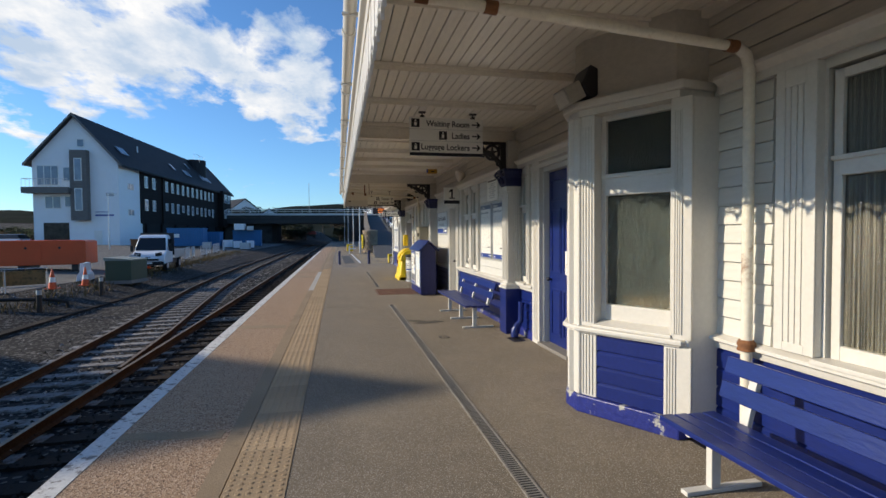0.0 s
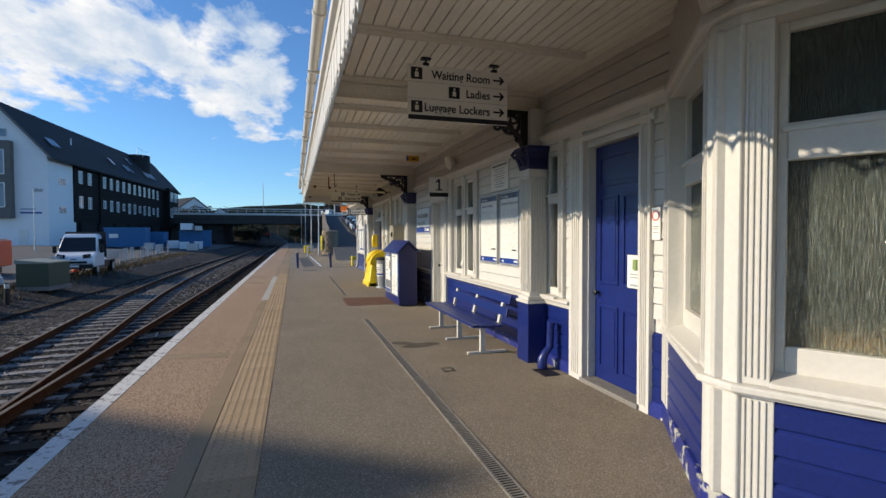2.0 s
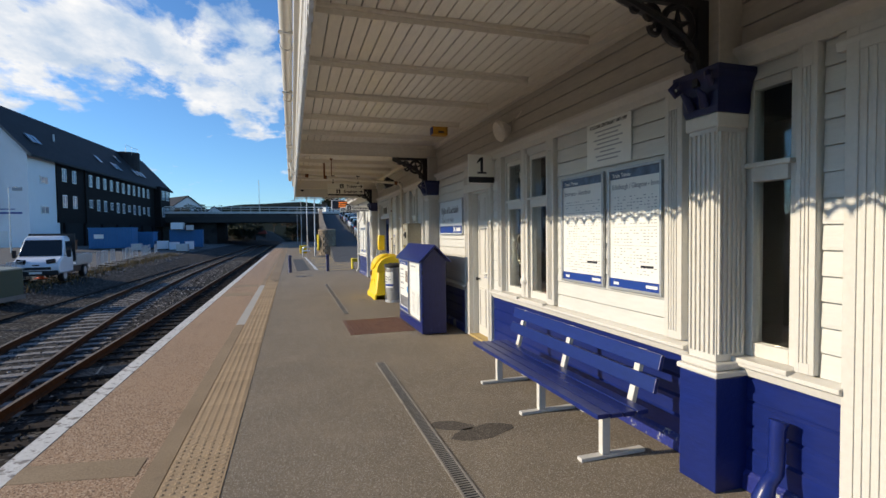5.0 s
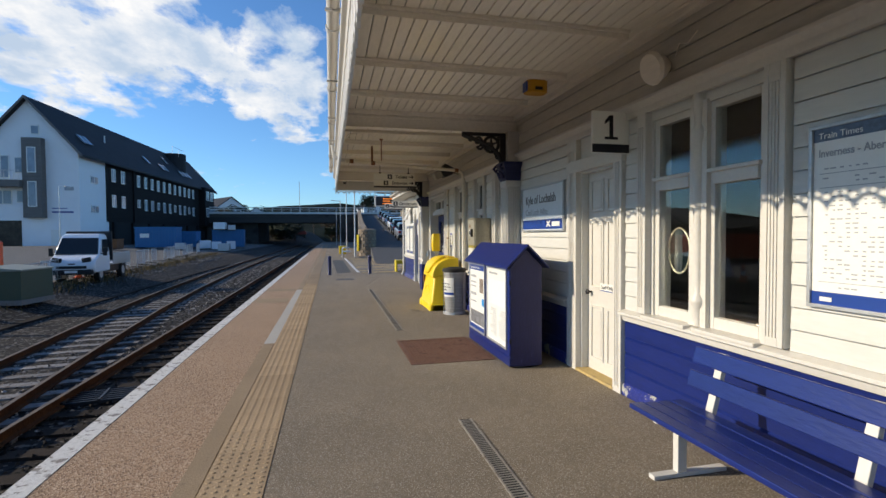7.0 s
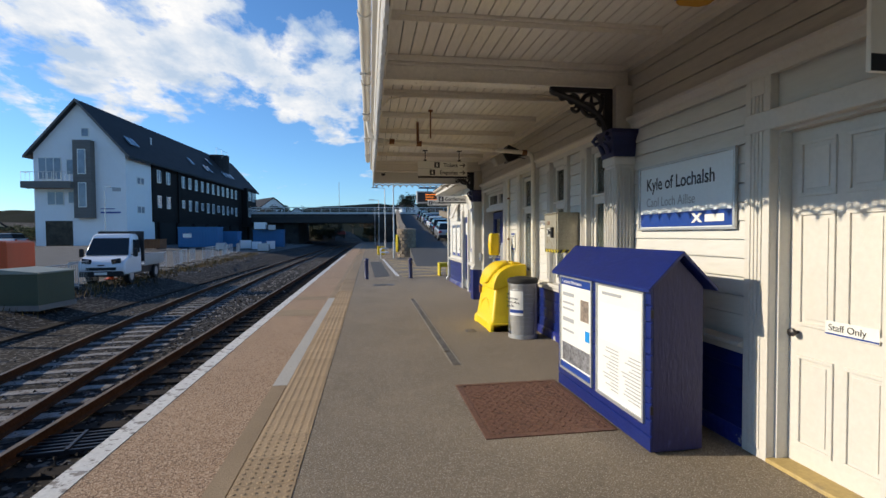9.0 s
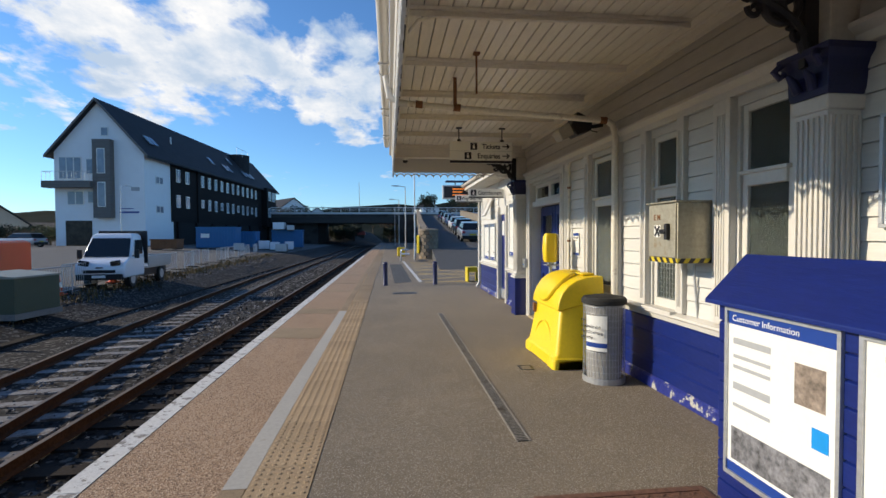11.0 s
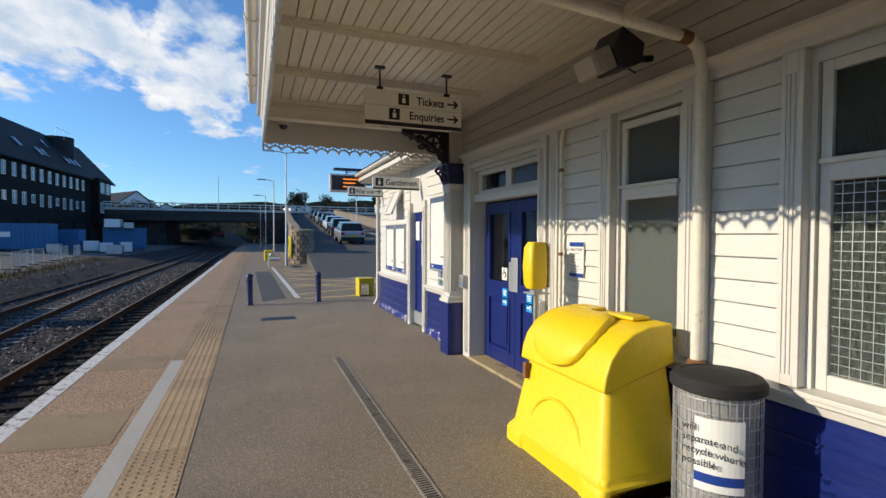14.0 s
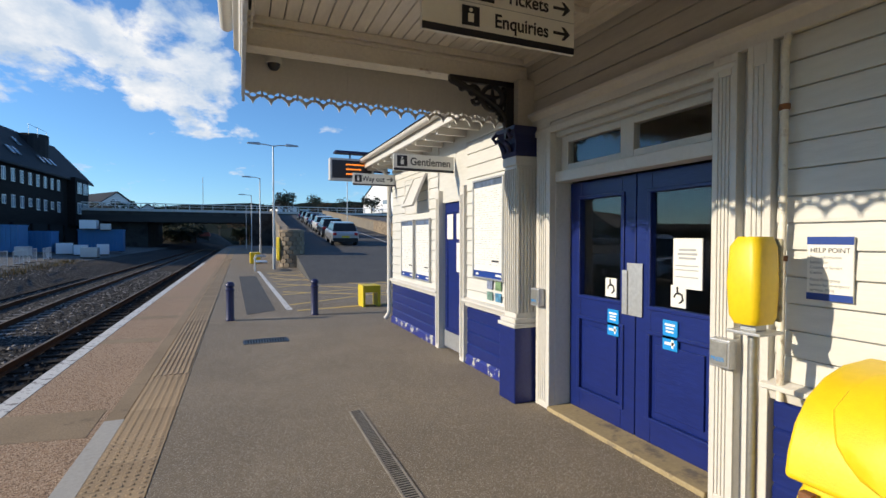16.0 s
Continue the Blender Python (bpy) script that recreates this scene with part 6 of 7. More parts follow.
# what stands inside the windows
mi = thing("round_mirror", "round mirror with pale rim seen inside the window", "mirror")
part("rim", Shape().tube([(WALL + .15, 5.88 + .13 * math.cos(i * math.pi / 12), 1.45 + .20 * math.sin(i * math.pi / 12)) for i in range(25)], .008, 8, False), BOXSTEEL, mi)
part("glass", Shape().tube([(-.003, 0, 0), (.003, 0, 0)], .13, 24), mat("silvered_glass", (.5, .52, .52), .04, 1.0, vary=.02, bump=0), mi).matrix_basis = pose(WALL + .152, 5.88, 1.45) @ Matrix.Diagonal((1, 1, 1.5, 1))
for i, (y0, colr) in enumerate(((4.98, (.5, .04, .03)), (5.08, (.6, .5, .45)), (5.16, (.05, .1, .4)), (5.26, (.5, .05, .04)), (5.62, (.6, .55, .5)), (5.70, (.45, .04, .03)))):
    t = thing("toy", "small coloured toy on the window ledge", "toy", (WALL + .16, y0, SILL + .02), group="toys on the ledge")
    part("body", Shape().lathe([(.022, 0), (.028, .03), (.015, .05), (.02, .065), (.0, .085)], n=10), mat("toy_%d" % i, colr, .5), t, smooth=True)
structure("window_ledge", Shape().box(WALL + .11, WALL + .32, 4.85, 6.1, SILL - .03, SILL + .02), DIMROOM, "ledge inside the windows")
for y0 in (2.15, 2.35):
    t = thing("waiting_chair", "dark chair with metal frame inside the waiting room", "chair", (3.7, y0 + .2, .03))
    part("seat", Shape().box(-.22, .22, -.22, .22, .42, .48), NAVY, t, bevel=.02)
    part("backrest", Shape().box(.18, .24, -.22, .22, .48, .92), NAVY, t, bevel=.02)
    for a, b in ((-.2, -.2), (.2, -.2), (-.2, .2), (.2, .2)):
        part("leg", Shape().tube([(a, b, 0), (a, b, .42)], .014, 8), GALV, t)

# ---- yard, tracks side ----
def at_land(x, y):
    return (x, y, land(x, y) + .02)


def wheel(parent, x, y, r, w):
    o = part("wheel", Shape().tube([(x - w / 2, y, r), (x + w / 2, y, r)], r, 18), RUBBER, parent, smooth=True)
    part("rim", Shape().tube([(x - w / 2 - .006, y, r), (x + w / 2 + .006, y, r)], r * .62, 12), GALV, o, smooth=True)


van = thing("tipper_truck", "white dropside tipper truck with dark windscreen parked in the yard", "truck", at_land(-11.3, 26.9), 4)
van.scale = (.93, 1, 1.04)
part("chassis", Shape().box(-.8, .8, .3, 4.7, .35, .68), BLACKIRON, van)


part("cab", Shape().prism([(.10, .42), (.0, .60), (.02, .86), (.10, 1.0), (.62, 1.22), (1.9, 1.22), (1.9, .42)], -.97, .97, None, "x"), CARW, van, bevel=.07, smooth=True, segments=3)
part("cab_top", Shape().loft([[(-w, y0, z0), (w, y0, z0), (w, 1.92, z0), (-w, 1.92, z0)] for w, y0, z0 in ((.96, .58, 1.18), (.90, .86, 1.62), (.83, 1.12, 2.02), (.74, 1.26, 2.14))]), CARW, van, bevel=.05, smooth=True)
part("windscreen", Shape().loft([[(-w, y0, z0), (w, y0, z0), (w, y0 + .05, z0), (-w, y0 + .05, z0)] for w, y0, z0 in ((.89, .575, 1.23), (.83, .84, 1.62), (.77, 1.07, 1.95))]), CARGLASS, van, smooth=True)
for k in (-1, 1):
    part("side_window", Shape().prism([(.95, 1.30), (1.75, 1.30), (1.75, 1.88), (1.22, 1.88)], *sorted((k * .84, k * .95)), None, "x"), CARGLASS, van)
part("bonnet_badge", Shape().box(-.14, .14, -.004, .03, .80, .85), RUBBER, van)
part("grille", Shape().box(-.62, .62, -.02, .05, .62, .74), RUBBER, van, bevel=.01)
part("bumper", Shape().box(-.90, .90, -.05, .10, .36, .58), RUBBER, van, bevel=.04)
for k in (-1, 1):
    part("headlight", Shape().box(k * .74 - .19, k * .74 + .19, -.008, .12, .80, 1.0, pose(0, 0, 0, 0, k * -8, 0)), CARGLASS, van, bevel=.03)
    part("mirror", Shape().box(k * 1.14 - .09, k * 1.14 + .09, .72, .82, 1.15, 1.50).box(min(k * .9, k * 1.1), max(k * .9, k * 1.1), .75, .79, 1.22, 1.26), RUBBER, van, bevel=.03)
    for y in (.9, 3.9):
        wheel(van, k * .8, y, .34, .22)
part("headboard", Shape().box(-1.02, 1.02, 2.05, 2.12, .9, 2.25), BLACKIRON, van)
part("dropside", Shape().box(-1.05, -1.0, 2.12, 4.7, .75, 1.2).box(1.0, 1.05, 2.12, 4.7, .75, 1.2).box(-1.0, 1.0, 4.65, 4.7, .75, 1.2).box(-1.0, 1.0, 2.12, 4.65, .68, .75), GALV, van, bevel=.01)
part("number_plate", Shape().box(-.26, .26, -.065, -.051, .44, .54), SIGNW, van)

gc = thing("trackside_cabinet", "green-grey steel trackside cabinet with a pale lid", "cabinet", at_land(-10.9, 20.5), -6)
gc.scale = (.80, .8, 1.0)
part("body", Shape().box(0, 1.45, 0, 1.9, 0, 1.0), GREENBOX, gc, bevel=.01)
part("lid", Shape().prism([(-.05, 1.0), (1.5, 1.0), (1.5, 1.05), (-.05, 1.16)], -.05, 1.95, None, "y"), mat("cabinet_lid", (.26, .27, .22), .6), gc, bevel=.008)
part("base", Shape().box(-.05, 1.5, -.05, 1.95, -.1, .06), CONCRETE, gc)
ok = thing("orange_container", "long orange steel container on dark skids", "container", at_land(-19.6, 24.6), 10)
part("body", Shape().prism([(0, .16), (5.7, .16), (5.7, 1.45), (5.5, 1.52), (0, 1.52)], 0, 2.3, None, "y"), ORANGE, ok, bevel=.03)
for x0 in (1.2, 3.6):
    part("rib", Shape().box(x0, x0 + .08, -.03, 0, .18, 1.45), ORANGE, ok)
part("top_rail", Shape().box(0, 5.7, -.035, 0, 1.40, 1.48), ORANGE, ok)
for x0 in (.3, 2.6, 5.0):
    part("skid", Shape().box(x0, x0 + .3, .1, 2.2, -.2, .16), BLACKIRON, ok)
for x0 in (3.0, 4.5):
    part("hole", Shape().tube([(x0, -.006, 1.1), (x0, .0, 1.1)], .07, 10), BLACKIRON, ok)


def cone(x, y):
    c = thing("traffic_cone", "orange and white traffic cone beside the fence", "traffic cone", at_land(x, y), group="traffic cones")
    part("base", Shape().box(-.2, .2, -.2, .2, 0, .05), ORANGE, c, bevel=.01)
    part("body", Shape().lathe([(.15, .05), (.115, .28), (.085, .48), (.03, .80), (.02, .81)], n=14), ORANGE, c, smooth=True)
    part("band", Shape().lathe([(.118, .28), (.088, .48)], n=14), SIGNW, c, "white reflective band")


for x, y in ((-11.5, 17.4), (-11.0, 18.9), (-12.5, 24.8), (-11.6, 25.0), (-12.2, 29.5)):
    cone(x, y)


def light_post(x, y):
    p = thing("bollard_light", "short black bollard light with a pale glass head", "bollard light", at_land(x, y), group="trackside bollard lights")
    part("post", Shape().lathe([(.08, 0), (.08, .62)], n=12), BLACKIRON, p, smooth=True)
    part("head", Shape().lathe([(.075, .62), (.075, .78)], n=12), GALV, p, smooth=True)
    part("cap", Shape().lathe([(.085, .78), (.085, .81), (.0, .84)], n=12), BLACKIRON, p, smooth=True)


light_post(-9.6, 12.9)
light_post(-9.7, 17.3)


def barrier(x, y, turn, board=True):
    b = thing("work_barrier", "steel work barrier with an orange-brown board" if board else "galvanised mesh fence panel on feet", "barrier", at_land(x, y), turn, group="yard barriers")
    w, h = (1.3, .9) if board else (2.3, 1.05)
    part("frame", Shape().tube([(0, 0, .03), (0, 0, h), (w, 0, h), (w, 0, .03)], .02, 8).tube([(0, 0, .2), (w, 0, .2)], .015, 6), GALV, b)
    for k in (.1, w - .1):
        part("foot", Shape().box(k - .04, k + .04, -.3, .3, 0, .05), RUBBER, b)
    if board:
        part("board", Shape().box(.05, w - .05, -.015, .015, .28, .82), mat("brown_board", (.22, .12, .035), .6, stain=(.1, .07, .03), stain_at=.5, stain_scale=7), b)
    else:
        for i in range(1, 17):
            part("bar", Shape().box(w * i / 17 - .005, w * i / 17 + .005, -.005, .005, .2, h), GALV, b)


for x, y, a in ((-13.0, 14.6, 20), (-12.2, 15.6, 35)):
    barrier(x, y, a)
for i in range(17):
    yb = 22.9 + i * 2.45
    barrier(-11.4 - .085 * (yb - 22) + (.3 if i % 3 == 0 else 0), yb, 92 + (i * 37) % 9, False)
wb = thing("water_barrier", "white plastic water-filled barrier by the cabinet", "barrier", at_land(-11.9, 20.6), 15)
part("body", Shape().prism([(-.25, 0), (.25, 0), (.2, .3), (.1, .45), (.08, .85), (-.08, .85), (-.1, .45), (-.2, .3)], 0, 1.6, None, "y"), CARW, wb, bevel=.02)
ck = thing("trough_cover", "grey concrete cable trough along the tracks", "cable trough")
for i in range(40):
    part("lid", Shape().box(-9.1, -8.75, 8 + i * 1.0, 8.98 + i * 1.0, land(-9, 10) - .05, land(-9, 10) + .07), DARKSLEEPER, ck, bevel=.01)
pip = thing("black_pipe", "bent black pipe lying beside the ballast", "pipe")
part("pipe", Shape().tube([(-13, 11.2, land(-13, 11) + .15), (-10.8, 12.6, land(-11, 12) + .2), (-9.7, 13.8, land(-9.7, 13) + .35), (-9.4, 14.1, land(-9.4, 14) + .3), (-9.35, 14.15, land(-9.4, 14))], .06, 10), RUBBER, pip, smooth=True)


def container(x, y, lx, ly, h, material, label, turn=0):
    c = thing("skip_container", label, "container", at_land(x, y), turn, group="yard containers")
    part("body", Shape().box(0, lx, 0, ly, .1, h), material, c, bevel=.04)
    for i in range(int(lx / .35)):
        part("rib", Shape().box(.1 + i * .35, .24 + i * .35, -.05, 0, .2, h - .15), material, c)
    part("rim", Shape().box(-.05, lx + .05, -.07, .05, h - .12, h + .02).box(-.05, .05, .05, ly, h - .12, h + .02).box(lx - .05, lx + .05, .05, ly, h - .12, h + .02), material, c)
    part("skid", Shape().box(.1, .4, 0, ly, 0, .1).box(lx - .4, lx - .1, 0, ly, 0, .1), BLACKIRON, c)
    return c


c1 = container(-23.3, 68, 4.6, 2.4, 2.6, SKIP, "blue corrugated steel container with white lettering")
part("lettering_bar", Shape().box(.6, 1.6, -.06, -.052, 1.3, 1.8), SIGNW, c1)
container(-17.2, 80, 4.4, 2.4, 2.7, SKIP, "blue corrugated steel container further along the yard", 5)
container(-21.0, 72.5, 3.5, 2.2, 2.2, SKIP, "blue open-topped steel container")
container(-24.8, 60, 2.6, 1.8, 1.1, RUST, "low rusty open skip in the yard")
for (x, y, z, w, h) in ((-16.8, 79, 2.7, 1.6, 1.1), (-14.9, 79.5, 2.7, 1.0, .8), (-17.0, 72, 0, 1.4, 1.2), (-15.4, 71.5, 0, 1.2, 1.1), (-14.0, 74, 0, 1.1, 1.2), (-13.6, 66.5, 0, 1.3, 1.0), (-18.3, 66, 0, 1.0, .9)):
    t = thing("crate", "pale stacked crate among the containers", "crate", (x, y, land(x, y) + .02 + z), (x * 13) % 20)
    part("body", Shape().box(0, w, 0, w, .1, h), CARW if h > 1 else GALV, t, bevel=.02)
    part("pallet", Shape().box(0, w, 0, .12, 0, .1).box(0, w, w - .12, w, 0, .1), BARK, t)


def street_lamp(x, y, z, h, arms, label, turn=0):
    p = thing("street_lamp", label, "street lamp", (x, y, z), turn, group="lamp posts")
    part("pole", Shape().tube([(0, 0, 0), (0, 0, 1.1), (0, 0, 1.12), (0, 0, h)], [.075, .075, .05, .04], 12), GALV, p, smooth=True)
    for k in arms:
        part("arm", Shape().tube([(0, 0, h - .05), (k * .25, 0, h + .02), (k * .7, 0, h + .05)], .025, 8), GALV, p)
        part("lantern", Shape().loft([[(k * (.6 + u), w, h + zz) for u, w, zz in ((0, -.09, .0), (.65, -.07, .02), (.65, .07, .02), (0, .09, 0))], [(k * (.6 + u), w, h + zz) for u, w, zz in ((.03, -.07, .12), (.6, -.05, .10), (.6, .05, .10), (.03, .07, .12))]]), GALV, p, bevel=.02)
    return p


street_lamp(1.75, 38.0, 0, 6.3, (-1, 1), "tall grey lamp post with two lanterns on the platform")
street_lamp(1.55, 50.0, 0, 6.0, (-1,), "grey lamp post with one lantern on the platform")
street_lamp(1.3, 66.0, 0, 6.0, (-1,), "grey lamp post further down the platform")
street_lamp(1.0, 84.0, 0, 6.0, (-1,), "grey lamp post near the bridge")
street_lamp(-25.0, 55.0, land(-25, 55), 6.2, (1,), "dark lamp post standing in the yard", 70)
street_lamp(10.5, 62.0, 2.0, 6.5, (-1,), "lamp post beside the station ramp")

# hotel-like white building with dark cladding
P0, ANG = (-29.4, 68.8), math.degrees(math.atan2(52, 3.6))
hb2 = thing("long_building", "white gabled building with slate roof and dark timber side", "building", (P0[0], P0[1], .3), ANG)
L, Wd, EV, PK = 52.0, 10.6, 11.6, 17.6
part("wall", Shape().prism([(0, 0), (Wd, 0), (Wd, EV), (Wd / 2, PK), (0, EV)], 0.02, L, Matrix(((0, 0, 1, 0), (1, 0, 0, 0), (0, 1, 0, 0), (0, 0, 0, 1)))), RENDERW, hb2)
rf = Shape()
for s in (-1, 1):
    def rp(v, lift):
        return (v, EV + (PK - EV) * (1 - abs(v - Wd / 2) / (Wd / 2)) + lift)
    e = -0.7 if s < 0 else Wd + .7
    pts = [rp(e, .05), rp(Wd / 2, .05), rp(Wd / 2, .35), rp(e, .35)]
    rf.prism(pts, -.6, L + .6, Matrix(((0, 0, 1, 0), (1, 0, 0, 0), (0, 1, 0, 0), (0, 0, 0, 1))))
roof = part("roof", rf, SLATE, hb2, "dark slate roof")
part("verge", Shape().prism([(-.75, EV - .80), (Wd / 2, PK + .05), (Wd + .75, EV - .80), (Wd + .75, EV - .45), (Wd / 2, PK + .40), (-.75, EV - .45)], -.66, -.60, Matrix(((0, 0, 1, 0), (1, 0, 0, 0), (0, 1, 0, 0), (0, 0, 0, 1)))), GREYWOOD, hb2)
part("side_cladding", Shape().box(6.0, L - 4, -.12, 0.0, 3.3, EV), DARKWOOD, hb2, "dark stained timber cladding")
for i in range(24):
    part("clad_board", Shape().box(6.0, L - 4, -.15, -.12, 3.35 + i * .345, 3.64 + i * .345), DARKWOOD, hb2)
# Flat black sheet on the wall in place of the recess's shade.
part("undercroft", Shape().box(6.6, L - 4, -.06, -.01, 0, 3.3), VOIDSHADE, hb2)
for i in range(8):
    part("pillar", Shape().box(7.2 + i * 5.5, 7.7 + i * 5.5, -.35, -.06, 0, 3.3), DARKWOOD, hb2)
part("dark_bay", Shape().box(L - 10, L - 4, -1.3, 0, 3.3, EV - .2), DARKWOOD, hb2)
part("dark_fin", Shape().box(13.2, 13.7, -.35, -.15, 3.3, EV), DARKWOOD, hb2)


def far_window(u, v, z, w, h, side=True):
    if side:
        f = part("window", Shape().box(u, u + w, v - .05, v, z, z + h), WFRAME, hb2)
        for k in range(2 if w > .8 else 1):
            a = u + .10 + k * (w / 2)
            b = a + (w - .2 if w <= .8 else w / 2 - .18)
            part("pane", Shape().box(a, b, v - .065, v - .05, z + .12, z + h - .12), WPANE, f)
    else:
        f = part("window", Shape().box(-.05, 0.02, u, u + w, z, z + h), WFRAME, hb2)
        n = max(1, round(w / .9))
        for k in range(n):
            part("pane", Shape().box(-.065, -.05, u + .07 + k * w / n, u + (k + 1) * w / n - .05, z + .1, z + h - .1), WPANE, f)


for z, h in ((8.75, 1.75), (5.3, 1.7)):
    for u in (7.2, 9.8):
        far_window(u, -.15, z, 1.1, h)
    for i in range(11):
        u = 14.6 + i * 2.35
        far_window(u, -.15, z + (.35 if i % 3 == 0 and z < 6 else 0), 1.0, h - (.5 if i % 3 == 0 and z < 6 else 0))
    for u in (L - 9.2, L - 6.6):
        far_window(u, -1.3, z, 1.9, 1.9)
for z in (8.0, 4.3):
    far_window(2.4, 0.0, z, 1.7, 1.0)
# gable front (towards the walker)
part("oriel", Shape().box(-.8, 0.02, 3.55, 5.6, 3.6, 13.0), GREYWOOD, hb2, "weathered timber oriel")
for z in (4.9, 8.9):
    part("oriel_window", Shape().box(-.86, -.8, 4.1, 5.05, z, z + 3.0), WFRAME, hb2)
    part("oriel_pane", Shape().box(-.875, -.86, 4.2, 4.95, z + .1, z + 2.9), WPANE, hb2)
far_window(4.15, 0, 13.5, .85, 1.1, False)
far_window(5.9, 0, 8.9, .9, 1.9, False)
far_window(7.4, 0, 8.3, 2.6, 2.7, False)
far_window(5.8, 0, 5.4, .9, 1.5, False)
far_window(7.2, 0, 5.2, 1.9, 1.7, False)
# Dark flat sheet: the garage's inner shade as colour.
part("garage_opening", Shape().box(-.03, .02, 6.3, 9.4, .0, 3.3), mat("garage_shade", (.06, .05, .035), .9, vary=.4, grain=2), hb2)
part("balcony", Shape().box(-1.3, 0.0, 5.6, 11.2, 7.2, 8.0), GREYWOOD, hb2)
br2 = Shape().tube([(-1.25, 5.6, 9.1), (-1.25, 11.15, 9.1), (0, 11.15, 9.1)], .03, 6)
for i in range(12):
    br2.tube([(-1.25, 5.7 + i * .495, 8.0), (-1.25, 5.7 + i * .495, 9.1)], .02, 5)
part("balcony_rail", br2, GALV, hb2)
part("white_door", Shape().box(-.04, .02, 2.2, 3.2, 0, 2.2), WFRAME, hb2)
part("lettering_bars", Shape().box(-.03, .02, .7, 3.0, 4.2, 4.4).box(-.03, .02, 1.4, 3.0, 4.7, 4.8), SIGNB, hb2)
part("emblem", Shape().box(-.03, .02, .6, 1.6, 6.9, 7.35), SIGNGREY, hb2)
for u, v in ((3.4, 1.6), (4.5, 1.6), (22, 1.8), (27, 1.4), (28.6, 1.4), (36, 1.4), (38, 1.4), (40, 1.4), (33, 3.2)):
    zz = EV + (PK - EV) * v / (Wd / 2)
    part("skylight", Shape().box(-.45, .45, -.7, .7, .34, .46, pose(u, v, zz, 0, 0, 0) @ pose(0, 0, 0, math.degrees(math.atan2(PK - EV, Wd / 2)))), WPANE, hb2)
part("roof_terrace", Shape().lathe([(2.0, EV + 2), (2.0, PK + .1)], L - 12, 3.6, 16), SLATE, hb2)
part("terrace_rail", Shape().tube([(L - 17, 2.2, PK + .9), (L - 11, 2.2, PK + .9)], .03, 5).tube([(L - 17, 2.2, PK - .6), (L - 17, 2.2, PK + .9)], .03, 5).tube([(L - 14, 2.2, PK - .6), (L - 14, 2.2, PK + .9)], .03, 5).tube([(L - 11, 2.2, PK - .6), (L - 11, 2.2, PK + .9)], .03, 5), GALV, hb2)
part("chimney_pipe", Shape().tube([(11, 2.4, EV + 2.5), (11, 2.4, EV + 4)], .12, 8), GALV, hb2)


def car(x, y, z, turn, paint, label, scale=1.0):
    c = thing("parked_car", label, "car", (x, y, z), turn, group="parked cars")
    w = .88
    body = Shape().loft([[(-w * k, a, zz), (w * k, a, zz), (w * k, b, zz), (-w * k, b, zz)] for k, a, b, zz in ((.92, -2.05, 2.05, .28), (1, -2.15, 2.15, .50), (1, -2.15, 2.12, .80), (.95, -2.08, 2.0, .98))])
    part("body", body, paint, c, bevel=.07)
    part("cabin", Shape().loft([[(-w * k, a, zz), (w * k, a, zz), (w * k, b, zz), (-w * k, b, zz)] for k, a, b, zz in ((.93, -1.98, 1.15, .96), (.78, -1.62, .45, 1.48))]), CARGLASS, c, bevel=.05)
    part("roof", Shape().box(-w * .77, w * .77, -1.6, .45, 1.47, 1.54), paint, c, bevel=.03)
    for k in (-1, 1):
        for yy1 in (-1.32, 1.32):
            wheel(c, k * .78, yy1, .32, .2)
        part("tail_light", Shape().box(k * .70 - .12, k * .70 + .12, -2.17, -2.10, .72, .90), REDLAMP, c, bevel=.02)
    part("bumper", Shape().box(-w * .95, w * .95, -2.2, -2.1, .30, .55), RUBBER, c, bevel=.03)
    part("number_plate", Shape().box(-.26, .26, -2.215, -2.20, .58, .69), HAZY, c)
    return c


car(-39.5, 63.5, land(-39.5, 63.5) + .02, 80, CARS, "silver hatchback parked by the white building")

# ---- ramp, bridge and the distance ----
def ramp_z(y):
    return max(0.0, (y - 29.5) * .073)


def ramp_x(y):
    return 3.1 + (y - 38) * .052


rsf = Shape()
rows = list(range(29, 126, 6))
for a, b in zip(rows, rows[1:]):
    rsf.add([(ramp_x(a) - .2, a, ramp_z(a) + .005), (ramp_x(a) + 26, a, ramp_z(a) + .005), (ramp_x(b) + 26, b, ramp_z(b) + .005), (ramp_x(b) - .2, b, ramp_z(b) + .005),
             (ramp_x(a) - .2, a, -.3), (ramp_x(a) + 26, a, -.3), (ramp_x(b) + 26, b, -.3), (ramp_x(b) - .2, b, -.3)], [(0, 1, 2, 3), (0, 4, 5, 1), (2, 6, 7, 3), (0, 3, 7, 4), (1, 5, 6, 2)])
structure("road", rsf, ROADM, "grey asphalt ramp road climbing to the bridge")
rl = Shape()
for a, b in zip(rows[1:], rows[2:]):
    rl.add([(ramp_x(a) + 6.6, a, ramp_z(a) + .012), (ramp_x(a) + 6.75, a, ramp_z(a) + .012), (ramp_x(b) + 6.75, b, ramp_z(b) + .012), (ramp_x(b) + 6.6, b, ramp_z(b) + .012)], [(0, 1, 2, 3)])
structure("road_line", rl, WLINE, "white edge line on the ramp road")


